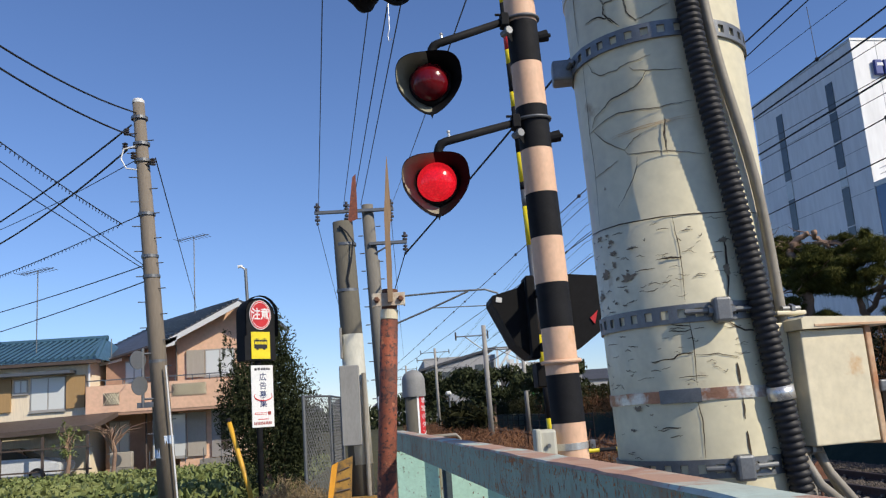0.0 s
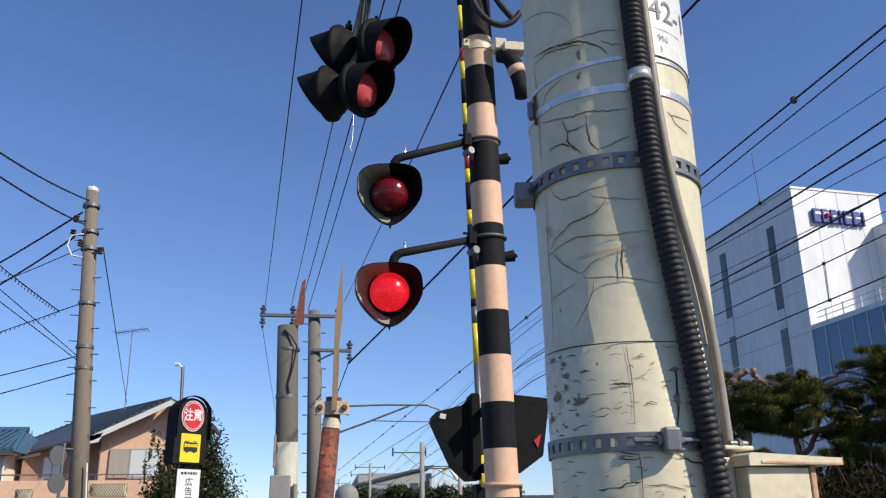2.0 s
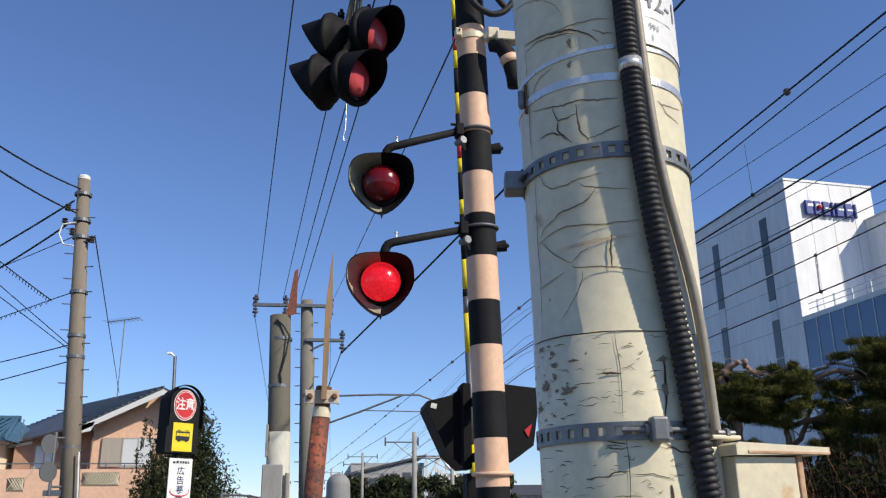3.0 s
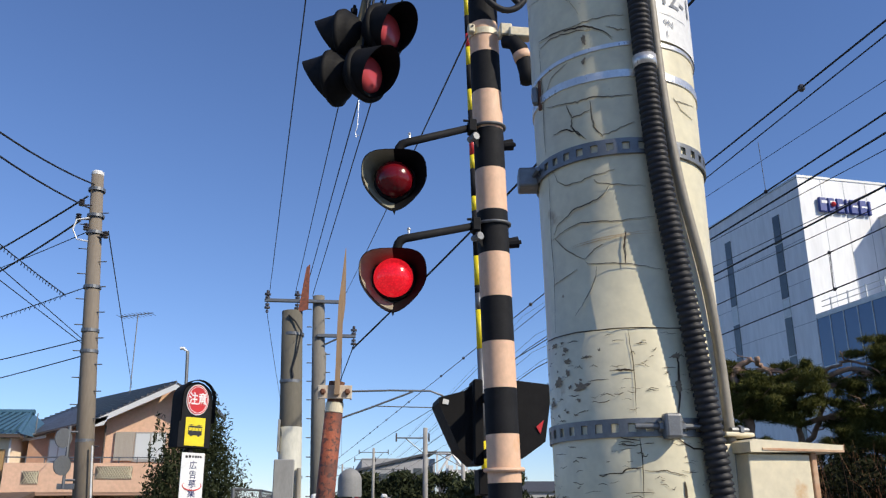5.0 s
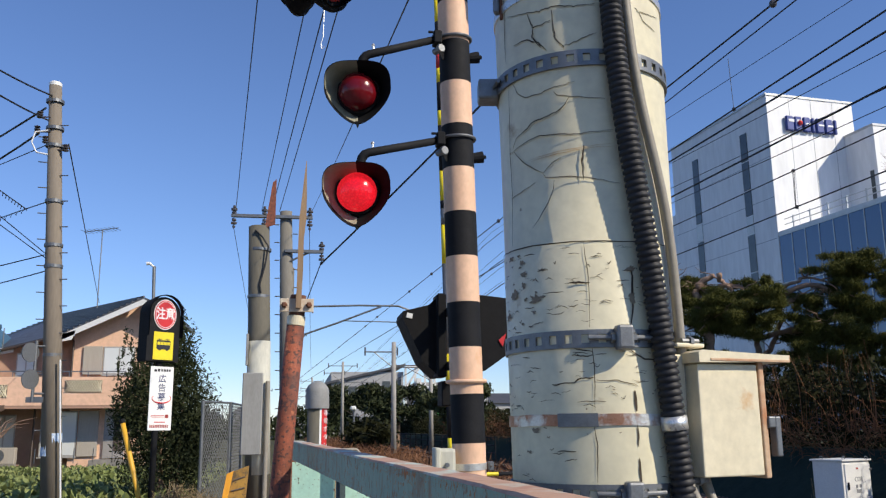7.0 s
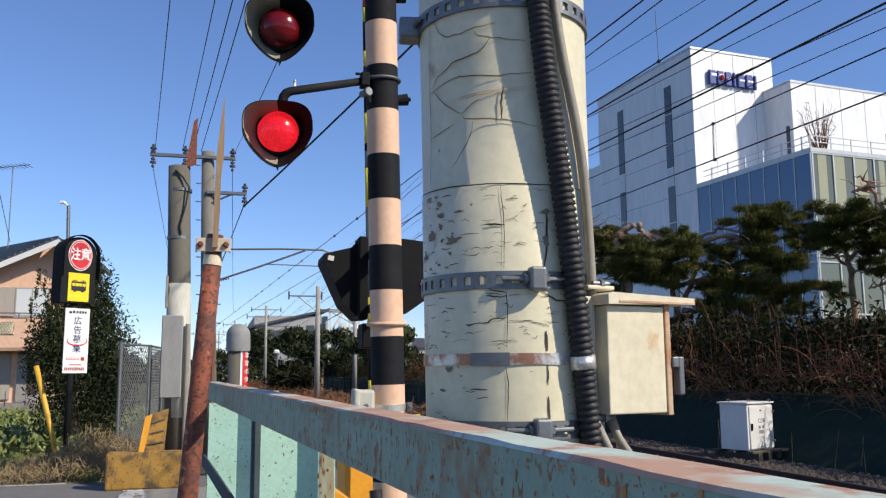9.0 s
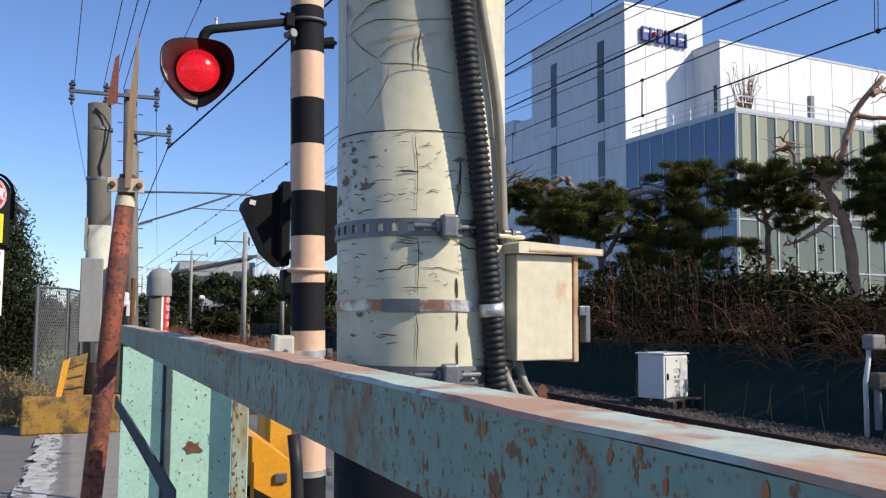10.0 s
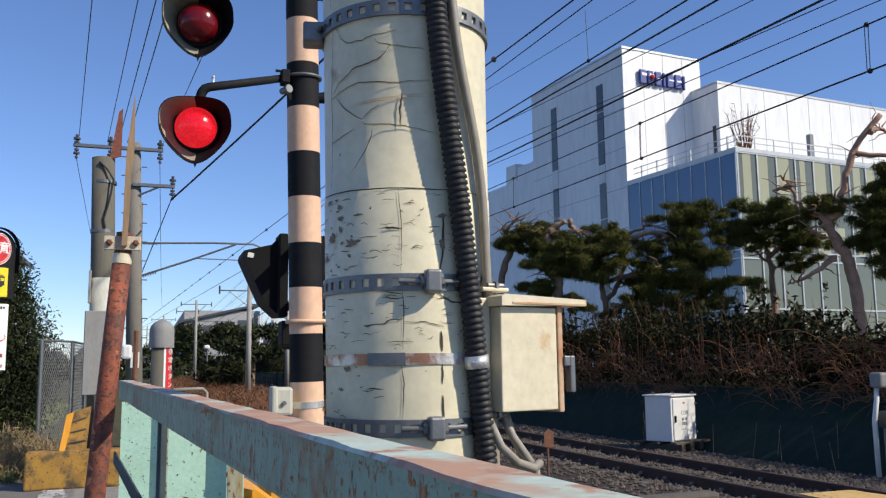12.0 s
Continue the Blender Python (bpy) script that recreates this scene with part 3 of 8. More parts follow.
box(bm, (rpx(1.868) - 0.002, 2.336, 1.868), (0.078, 0.004, 0.032), bevel=0.001)
for x in (-0.04, 0.036):
    box(bm, (rpx(1.868) + x, 2.345, 1.868), (0.004, 0.02, 0.032))
brk = part("bracket", bm, M_BRK, rp, "cream painted clamp plate rusting at its ends")
for x in (-0.031, 0.027):
    bm = B()
    lathe(bm, [(0, 0), (0.0075, 0), (0.0075, 0.006), (0.004, 0.009), (0, 0.009)], 6, facing((rpx(1.868) + x, 2.334, 1.868), 0))
    part("bolt", bm, M_RUST, brk, "rusty hexagon bolt")
bm = B()
rows = []
for z, w, d, dx in ((1.86, 0.006, 0.006, 0.0), (1.95, 0.0068, 0.006, 0.001), (2.03, 0.0065, 0.005, 0.0005), (2.08, 0.0085, 0.004, 0.003), (2.14, 0.0055, 0.003, 0.005), (2.19, 0.0028, 0.002, 0.006), (2.225, 0.0006, 0.0006, 0.007)):
    x = rpx(1.868) + 0.002 + (z - 1.86) * 0.012 + dx
    rows.append([bm.verts.new((x + w * a, 2.326 + d * b, z)) for a, b in ((-1, -1), (1, -1), (1, 1), (-1, 1))])
for p, q in zip(rows, rows[1:]):
    for i in range(4):
        bm.faces.new((p[i], p[(i + 1) % 4], q[(i + 1) % 4], q[i]))
bm.faces.new(rows[0][::-1])
part("wooden_stake", bm, M_WOOD, rp, "splintered weathered wooden stake")

# ---- large concrete pole ----
PX, PY, PR = 0.443, 1.544, 0.133
TOC = Vector((-0.33, -0.944, 0))
RGT = Vector((0.944, -0.33, 0))
pole = thing("concrete_pole", "cracked cream sheet-wrapped concrete railway pole", "pole", (PX, PY, 0))


def on(th, z, r):
    """A point of the slightly leaning, slightly flared pole at the angle th from the viewer."""
    t_ = radians(th)
    return Vector((PX - 0.0097 * (z - 1.9), PY, z)) + (TOC * math.cos(t_) + RGT * math.sin(t_)) * (r + 0.0053 * (min(z, 2.6) - 1.9))


def ring_wall(rings, seg=96):
    """The pole's skin through (radius, height) rings."""
    bm = B()
    rows = [[bm.verts.new(on(360 * k / seg, z, r)) for k in range(seg)] for r, z in rings]
    for p, q in zip(rows, rows[1:]):
        for k in range(seg):
            bm.faces.new((p[k], p[(k + 1) % seg], q[(k + 1) % seg], q[k]))
    bm.faces.new(rows[-1])
    bmesh.ops.recalc_face_normals(bm, faces=bm.faces[:])
    return bm


part("shaft", ring_wall([(PR, 1.40), (PR, 1.6), (PR, 1.838), (PR - 0.0014, 1.8395), (PR - 0.0014, 2.0), (PR, 2.2), (PR, 2.45), (PR, 3.2), (PR - 0.01, 5.0), (PR - 0.03, 9.0)]), M_CREAM, pole, smooth=True)
part("base_sleeve", ring_wall([(PR + 0.004, 0), (PR + 0.004, 1.40), (PR - 0.004, 1.406)], 64), M_BLACK, pole, "black sleeve round the foot", smooth=True)


def strip_on(bm, pts, width, r, lift=0.0):
    """A thin ribbon lying on the pole along (angle, height) points, widest in its middle."""
    m_ = len(pts)
    prev = None
    for i, (th, z) in enumerate(pts):
        a, b = pts[max(i - 1, 0)], pts[min(i + 1, m_ - 1)]
        dt, dz = (b[0] - a[0]) * 0.0022, b[1] - a[1]
        ln = math.hypot(dt, dz) or 1
        w = width * (0.25 + 0.75 * math.sin(math.pi * (i + 0.3) / (m_ - 0.4)))
        ox, oz = -dz / ln * w / 0.0022, dt / ln * w
        pair = (bm.verts.new(on(th + ox, z + oz, r + lift)), bm.verts.new(on(th - ox, z - oz, r)))
        if prev:
            bm.faces.new((prev[0], pair[0], pair[1], prev[1]))
        prev = pair


def crack(pts, width, jag=0.002, steps=5, curl=True):
    """A ragged crack: a dark gap and the curled sheet edge beside it."""
    out = []
    for (t0, z0), (t1, z1) in zip(pts, pts[1:]):
        for k in range(steps):
            f_ = k / steps
            out.append((t0 + (t1 - t0) * f_ + rng.uniform(-1, 1) * jag / 0.0022 * 0.6, z0 + (z1 - z0) * f_ + rng.uniform(-1, 1) * jag))
    out.append(pts[-1])
    bm = B()
    strip_on(bm, out, width * 0.65, PR + 0.0012)
    bmesh.ops.recalc_face_normals(bm, faces=bm.faces[:])
    part("crack", bm, M_CRACK, pole)
    if curl:
        bm = B()
        strip_on(bm, [(t, z - width * 1.4) for t, z in out], width * 0.4, PR + 0.0008, 0.0006)
        part("curled_edge", bm, M_CREAM, pole)


for pts, w in (([(-85, 1.841), (-66, 1.840), (-30, 1.838), (20, 1.836), (80, 1.838)], 0.0014), ([(-57, 2.339), (-56.4, 2.28), (-56.3, 2.22), (-57.2, 2.17), (-56.5, 2.137)], 0.0011), ([(-54, 2.108), (-55, 2.04), (-56, 1.99), (-55, 1.93), (-57.8, 1.847)], 0.0011),
               ([(-2.9, 1.835), (-2.7, 1.819), (-1.5, 1.795), (-1.3, 1.755), (-2.2, 1.714)], 0.0008), ([(-1.3, 1.686), (-0.4, 1.655), (-1.6, 1.60)], 0.0009), ([(-2.5, 1.578), (-1.2, 1.552), (-2.3, 1.504)], 0.0011)):
    crack(pts, w, 0.0006, 5, False)
for pts, w in (([(-50.6, 2.106), (-45, 2.082), (-38, 2.070), (-26, 2.069), (-20, 2.073), (-9, 2.076), (-3, 2.079)], 0.0010), ([(-17, 2.069), (-15, 2.061), (-6, 2.056), (3, 2.053), (15, 2.050)], 0.0009),
               ([(-52, 1.998), (-48, 2.011), (-37, 2.020), (-33, 2.027), (-25.7, 2.030), (-15.7, 2.034), (-10.6, 2.043), (-7, 2.055)], 0.0015), ([(-56, 1.992), (-43, 1.997), (-31, 2.003), (-18.7, 2.001), (-8, 1.997), (1, 1.998), (19, 2.002)], 0.0012)):
    crack(pts, w, 0.0010, 4)
for pts, w in (([(-26.6, 1.943), (-24.8, 1.937), (-13.5, 1.935), (-1.3, 1.931), (7.3, 1.928), (21.4, 1.922)], 0.0010), ([(-56, 1.921), (-43, 1.925), (-33, 1.933)], 0.0008), ([(-19.5, 1.932), (-20.5, 1.915), (-24, 1.899), (-30, 1.880), (-36.8, 1.864)], 0.0008),
               ([(-52, 1.994), (-39, 1.963), (-26.5, 1.945)], 0.0010), ([(-26.4, 1.947), (-20, 1.958), (-14.3, 1.964)], 0.0008), ([(0.4, 1.980), (-1.1, 1.957), (-0.9, 1.931)], 0.0024)):
    crack(pts, w, 0.0009, 4)
for pts, w in (([(-57, 2.342), (-41, 2.339), (-26.7, 2.332), (-16, 2.330), (-12, 2.326), (-5, 2.317), (2, 2.301)], 0.0024), ([(-55, 2.330), (-40, 2.331), (-25, 2.326), (-12, 2.321)], 0.0014), ([(-1, 2.323), (6, 2.314), (12, 2.315)], 0.0010), ([(-78, 2.440), (-51, 2.418), (-36, 2.404), (-25, 2.383), (-19.5, 2.354)], 0.0006),
               ([(-44, 2.337), (-20, 2.336), (-4, 2.339), (11, 2.341)], 0.0010), ([(-52.6, 2.216), (-33, 2.205), (-24, 2.201), (-16, 2.203), (-1, 2.199), (12, 2.201)], 0.0014)):
    crack(pts, w, 0.0014, 5)
for pts, w in (([(-33, 2.203), (-31, 2.186), (-29, 2.177), (-23, 2.178), (-16, 2.183)], 0.0015), ([(-15.7, 2.198), (-15.3, 2.166), (-13.9, 2.151), (-8.8, 2.134)], 0.0020), ([(-46, 2.162), (-34.5, 2.162), (-26, 2.150), (-20, 2.135)], 0.0018), ([(-29.5, 2.175), (-30, 2.161), (-24, 2.142)], 0.0022),
               ([(-10.6, 2.135), (-3, 2.140), (8, 2.151), (12, 2.154)], 0.0009), ([(41, 2.205), (44, 2.199), (56, 2.203), (68, 2.209)], 0.0008), ([(44, 2.199), (49, 2.186), (62, 2.181)], 0.0008), ([(-52, 2.24), (-45, 2.262), (-30, 2.275)], 0.0010)):
    crack(pts, w, 0.0012, 4)
for pts, w in (([(25.5, 1.802), (25.9, 1.786), (25.2, 1.755), (25.2, 1.739), (22.5, 1.712)], 0.0026), ([(23, 1.626), (23.4, 1.598)], 0.0030), ([(23.6, 1.579), (23.3, 1.551)], 0.0018), ([(23.2, 1.535), (23.6, 1.499)], 0.0024), ([(-13.5, 1.778), (-6.6, 1.7775), (-0.6, 1.777)], 0.0022), ([(-13.6, 1.676), (-7, 1.674), (-0.4, 1.675)], 0.0012),
               ([(-27.6, 1.636), (-13, 1.638), (-9.7, 1.643), (-0.5, 1.645)], 0.0014), ([(0, 1.641), (13, 1.640), (25, 1.633)], 0.0010), ([(19.5, 1.684), (31, 1.669), (43, 1.669)], 0.0018), ([(-26, 1.545), (-14, 1.545)], 0.0014), ([(-13, 1.686), (-1, 1.680)], 0.0012)):
    crack(pts, w, 0.0009, 5, False)
for i in range(9):
    z, th = rng.uniform(2.36, 2.75), rng.uniform(-75, 55)
    d = rng.choice((1, -1))
    walkp = [(th, z)]
    for j in range(rng.randrange(2, 5)):
        th, z = th + d * rng.uniform(3, 14), z + rng.uniform(-0.018, 0.018)
        walkp.append((th, z))
    crack(walkp, rng.uniform(0.0006, 0.0012), 0.0016, 4, rng.random() < 0.4)
for i in range(150):
    z = rng.choice((rng.uniform(1.50, 1.83), rng.uniform(1.72, 1.83), rng.uniform(1.60, 1.68)))
    th = rng.uniform(-78, 46)
    ln = rng.uniform(2, 12) * (1.4 if rng.random() < 0.15 else 0.8)
    crack([(th, z), (th + ln * 0.5, z + rng.uniform(-0.003, 0.003)), (th + ln, z + rng.uniform(-0.003, 0.003))], rng.uniform(0.0003, 0.0010), 0.0007, 3, False)
for th, z, a, b in ((-60, 1.827, 5, 0.005), (-48, 1.817, 2.5, 0.006), (-47, 1.800, 5, 0.005), (-46.6, 1.783, 2.5, 0.007), (-57, 1.772, 7, 0.010), (-36, 1.760, 8, 0.009), (-68, 1.742, 7, 0.008), (-31, 1.801, 4, 0.003), (25.2, 1.755, 3, 0.011), (25.2, 1.797, 4, 0.007), (-41.7, 1.573, 5.5, 0.007), (-47.7, 1.544, 4, 0.003), (-17, 2.305, 2.2, 0.013), (-18, 2.268, 2, 0.008), *((rng.uniform(-76, -35), rng.uniform(1.715, 1.83), rng.uniform(1, 3), rng.uniform(0.0015, 0.004)) for _ in range(16)), *((rng.uniform(-76, 44), rng.uniform(1.50, 1.67), rng.uniform(0.8, 2), rng.uniform(0.0008, 0.002)) for _ in range(14))):
    bm = B()
    vs = [bm.verts.new(on(th + 0.85 * a * math.cos(k * math.pi / 11) * q, z + 0.8 * b * math.sin(k * math.pi / 11) * q, PR + 0.0015)) for k, q in enumerate([rng.uniform(0.38, 1.2) for _ in range(22)])]
    bm.faces.new(vs[::-1])
    part("bare_patch", bm, M_GREYPATCH, pole, "bare grey patch where the sheet has flaked")


for z0, z1 in ((1.969, 1.982), (1.966, 1.978)):
    bm = B()
    strip_on(bm, [(-36 + 5 * k + rng.uniform(-1, 1), z0 + (z1 - z0) * k / 11 + rng.uniform(-0.001, 0.001)) for k in range(12)], 0.0007, PR + 0.0011)
    part("rust_streak", bm, M_LAPRUST, pole, "thin brown rust streak")


def band(z, h, material, lab, t=0.0022, tilt=0.0, name="steel_band"):
    bm = B()
    rows = []
    for k in range(97):
        th = -180 + 360 * k / 96
        zz = z + tilt * math.sin(radians(th)) + 0.0005 * math.sin(radians(th * 7))
        rows.append([bm.verts.new(on(th, zz + dz, PR + d)) for d, dz in ((-0.002, h / 2), (t, h / 2), (t, -h / 2), (-0.002, -h / 2))])
    for p, q in zip(rows, rows[1:]):
        for i in range(3):
            bm.faces.new((p[i], p[i + 1], q[i + 1], q[i]))
    bmesh.ops.recalc_face_normals(bm, faces=bm.faces[:])
    return part(name, bm, material, pole, lab)


def perforated(z, h=0.021):
    """A band with a row of square holes."""
    bm = B()
    n_ = 36
    for k in range(n_):
        t0 = -180 + 360 * k / n_
        w = 360 / n_
        xs_ = [t0, t0 + w * 0.27, t0 + w * 0.73, t0 + w]
        ys_ = [z - h / 2, z - h * 0.24, z + h * 0.24, z + h / 2]
        g = [[bm.verts.new(on(x, y, PR + 0.004)) for x in xs_] for y in ys_]
        for i in range(3):
            for j in range(3):
                if not (i == 1 and j == 1):
                    bm.faces.new((g[i][j], g[i][j + 1], g[i + 1][j + 1], g[i + 1][j]))
    bmesh.ops.remove_doubles(bm, verts=bm.verts[:], dist=0.0001)
    bmesh.ops.solidify(bm, geom=bm.faces[:], thickness=0.0032)
    return part("perforated_band", bm, M_GALV, pole, "grey steel band punched with square holes")


def clamp(z, th, bd, k=1.0):
    """Lug, bolt and nuts that close a perforated band."""
    m = Matrix.Identity(4)
    t_ = radians(th)
    out = TOC * math.cos(t_) + RGT * math.sin(t_)
    side = Vector((0, 0, 1)).cross(out)
    for i, v in enumerate((side, Vector((0, 0, 1)), out)):
        m[0][i], m[1][i], m[2][i] = v
    m.translation = on(th, z, PR + 0.009)
    bm = B()
    box(bm, (0, 0, 0.004 * k), (0.024 * k, 0.034, 0.020 * k), bevel=0.004, seg=2)
    bmesh.ops.transform(bm, matrix=m, verts=bm.verts[:])
    part("clamp_lug", bm, M_GALV, bd, "cast grey clamp lug")
    for s in (-1, 1):
        bm = B()
        tube(bm, [(s * 0.008, 0, 0.0), (s * 0.048, 0.001, -0.004 * 1.5)], 0.0036, 10)
        tube(bm, [(s * 0.011, 0, 0), (s * 0.018, 0, 0)], 0.0072, 6)
        bmesh.ops.transform(bm, matrix=m, verts=bm.verts[:])
        part("clamp_bolt", bm, M_GALV, bd)


for z, th, k in ((2.115, -80, 1.7), (1.698, 16.5, 1.0), (1.489, 17.0, 1.0)):
    clamp(z, th, perforated(z, 0.025), k)
band(2.287, 0.007, M_STEEL, "thin stainless band", tilt=0.010)
b_ = band(2.237, 0.013, M_STEEL, "bright stainless band")
BUCKLE = Matrix.Translation(on(-62, 2.247, PR + 0.007)) @ Matrix.Rotation(radians(62), 4, "Z") @ Matrix.Rotation(radians(90), 4, "X")
bm = B()
box(bm, (0, 0, 0), (0.014, 0.03, 0.010), bevel=0.002)
bmesh.ops.transform(bm, matrix=BUCKLE, verts=bm.verts[:])
bk = part("buckle", bm, M_GALV, b_)
bm = B()
tube(bm, [(0.0, 0.026, 0.008), (0, -0.026, 0.008)], 0.0035, 8)
bmesh.ops.transform(bm, matrix=BUCKLE, verts=bm.verts[:])
part("buckle_bolt", bm, M_RUST, bk, "rusty bolt through the buckle")
b_ = band(1.587, 0.016, M_STEELRUST, "stainless band, browned with rust on one side")
bm = B()
rows = [[bm.verts.new(on(th, 1.587 + dz, PR + d)) for d, dz in ((0.0, 0.0095), (0.005, 0.009), (0.005, -0.009), (0.0, -0.0095))] for th in range(-24, 1, 2)]
for p, q in zip(rows, rows[1:]):
    for i in range(3):
        bm.faces.new((p[i], p[i + 1], q[i + 1], q[i]))
bm.faces.new(rows[0])
bm.faces.new(rows[-1][::-1])
bmesh.ops.recalc_face_normals(bm, faces=bm.faces[:])
part("buckle", bm, M_GALV, b_, "grey band buckle")
# number plate
bm = B()
g = [[bm.verts.new(on(th, z, PR + 0.004)) for th in range(31, 100, 3)] for z in (2.300, 2.50)]
for a, b, c, d in zip(g[0], g[0][1:], g[1][1:], g[1]):
    bm.faces.new((a, b, c, d))
plate = part("number_plate", bm, M_PLATE, pole, "white curved pole number plate")


def curved_words(txt, size, th0, z0, name, vertical=False):
    """Letters wrapped onto the pole."""
    ob = words(txt, size, Matrix.Identity(4), M_GREYINK, plate, name, thick=0.0)
    for v in ob.data.vertices:
        x, y = v.co.x, v.co.y
        v.co = on(th0 + math.degrees(x / (PR + 0.005)), z0 + y, PR + 0.0055)


curved_words("42-1", 0.056, 54, 2.385, "plate_number")
curved_words("9N", 0.017, 43, 2.333, "plate_code")
curved_words("I", 0.017, 41, 2.313, "plate_code")
bm = B()
strip_on(bm, [(32, 2.350), (45, 2.350), (60, 2.350), (80, 2.350), (98, 2.350)], 0.0006, PR + 0.0052)
part("plate_line", bm, M_GREYINK, plate)
# corrugated conduit
cp = [(2.75, 16), (2.4, 18.2), (2.2, 19.6), (2.1, 21), (1.97, 25.5), (1.87, 31), (1.77, 35.5), (1.68, 40), (1.57, 44.2), (1.45, 49.7), (1.3, 55), (1.0, 62), (0.05, 66)]


def along(tab, z):
    for (z1, a1), (z0, a0) in zip(tab, tab[1:]):
        if z0 <= z <= z1:
            f_ = (z - z0) / (z1 - z0)
            return a0 + (a1 - a0) * f_
    return tab[0][1] if z > tab[0][0] else tab[-1][1]


def smooth_along(tab, z):
    return sum(along(tab, z + d) for d in (-0.06, -0.03, 0, 0.03, 0.06)) / 5


pts, rs = [], []
z = 2.7
while z > 1.30:
    for dz, r in ((0, 0.0162), (0.0028, 0.0168), (0.0042, 0.0138), (0.0064, 0.0138), (0.0078, 0.0160)):
        pts.append(on(smooth_along(cp, z - dz), z - dz, PR + 0.0172))
        rs.append(r)
    z -= 0.0092
bm = B()
tube(bm, pts, rs, 18)
cd = part("corrugated_conduit", bm, M_CONDUIT, pole, "black corrugated cable conduit", smooth=True)
for zc in (2.247, 1.582):
    bm = B()
    tube(bm, [on(smooth_along(cp, zc + d), zc + d, PR + 0.0172) for d in (-0.009, 0.009)], 0.0182, 20)
    part("conduit_band", bm, M_STEEL, cd, "bright steel band round the conduit", smooth=True)
bm = B()
pp = [(2.75, 26), (2.4, 28), (2.2, 30.5), (2.1, 34), (2.03, 37.5), (1.9, 52), (1.83, 56.5), (1.68, 60), (1.5, 64), (1.4, 66), (0.1, 70)]
tube(bm, [on(smooth_along(pp, 2.7 - 0.03 * k), 2.7 - 0.03 * k, PR + 0.010) for k in range(46)], 0.0075, 12)
part("thin_pipe", bm, M_PIPE, pole, "thin grey conduit pipe", smooth=True)

# ---- junction box on the pole ----
jb = thing("junction_box", "small cream metal junction box rusting at the edges", "junction box", (0.60, 1.45, 1.50))
J = facing((0.600, 1.420, 1.590), -14.5)


def jpart(name, cs, material, parent, lab="", bevel=0.002, smooth=False):
    bm = B()
    for c, s in cs:
        box(bm, c, s, bevel=bevel, seg=2)
    bmesh.ops.transform(bm, matrix=J, verts=bm.verts[:])
    return part(name, bm, material, parent, lab)


body = jpart("body", [((-0.002, -0.004, -0.045), (0.108, 0.155, 0.09))], M_BOXCREAM, jb)
bm = B()
prism(bm, [(-0.062, 0.074, 0), (0.104, 0.0775, 0), (0.104, 0.087, 0), (-0.056, 0.0915, 0), (-0.062, 0.088, 0)], (0, 0, -0.115))
bmesh.ops.transform(bm, matrix=J @ Matrix.Translation((0, 0, 0.012)), verts=bm.verts[:])
lid = part("lid", bm, M_BOXCREAM, jb, "sloping cream lid with a rusty lip")
jpart("lip", [((0.1045, 0.0825, -0.045), (0.003, 0.0105, 0.114)), ((0.03, 0.0785, 0.0127), (0.145, 0.0035, 0.0015))], M_BOXEDGE, lid, "rust-brown lip", 0.0005)
door = jpart("door", [((0.058, -0.004, -0.045), (0.010, 0.163, 0.094))], M_BOXEDGE, jb, "door edge streaked with rust")
jpart("handle", [((0.078, -0.028, 0.0), (0.010, 0.056, 0.014)), ((0.069, -0.008, 0.0), (0.014, 0.016, 0.012))], M_GALV, door, "grey latch handle")
jpart("mounting_strap", [((-0.066, -0.005, -0.05), (0.018, 0.185, 0.05)), ((-0.052, 0.100, -0.03), (0.05, 0.006, 0.03))], M_BOXCREAM, jb)
for y_ in (0.106, -0.086):
    bm = B()
    tube(bm, [(-0.065, y_, -0.02), (-0.035, y_, -0.02)], 0.004, 8)
    tube(bm, [(-0.052, y_, -0.02), (-0.046, y_, -0.02)], 0.007, 6)
    bmesh.ops.transform(bm, matrix=J, verts=bm.verts[:])
    part("bolt", bm, M_GALV, jb, "mounting bolt")
for off, p_ in enumerate((((-0.03, -0.080, -0.04), (-0.015, -0.12, -0.03), (0.02, -0.17, -0.02), (0.03, -0.3, -0.02), (0.03, -1.55, -0.02)), ((-0.015, -0.080, -0.05), (0.0, -0.12, -0.05), (0.035, -0.18, -0.05), (0.045, -0.3, -0.05), (0.045, -1.55, -0.05)), ((-0.075, -0.09, -0.01), (-0.06, -0.13, 0.0), (-0.03, -0.155, 0.0), (0.0, -0.165, 0.0), (0.02, -0.16, -0.01)))):
    bm = B()
    tube(bm, [J @ Vector(q) for q in p_], 0.0065, 10)
    part("cable_duct", bm, M_PIPE, jb, "pale grey cable duct", smooth=True)

# ---- crossing signal ----
SX, SY, SR = 0.5668, 3.1885, 0.057


def sx(z):
    return SX - 0.0223 * (z - 1.9)


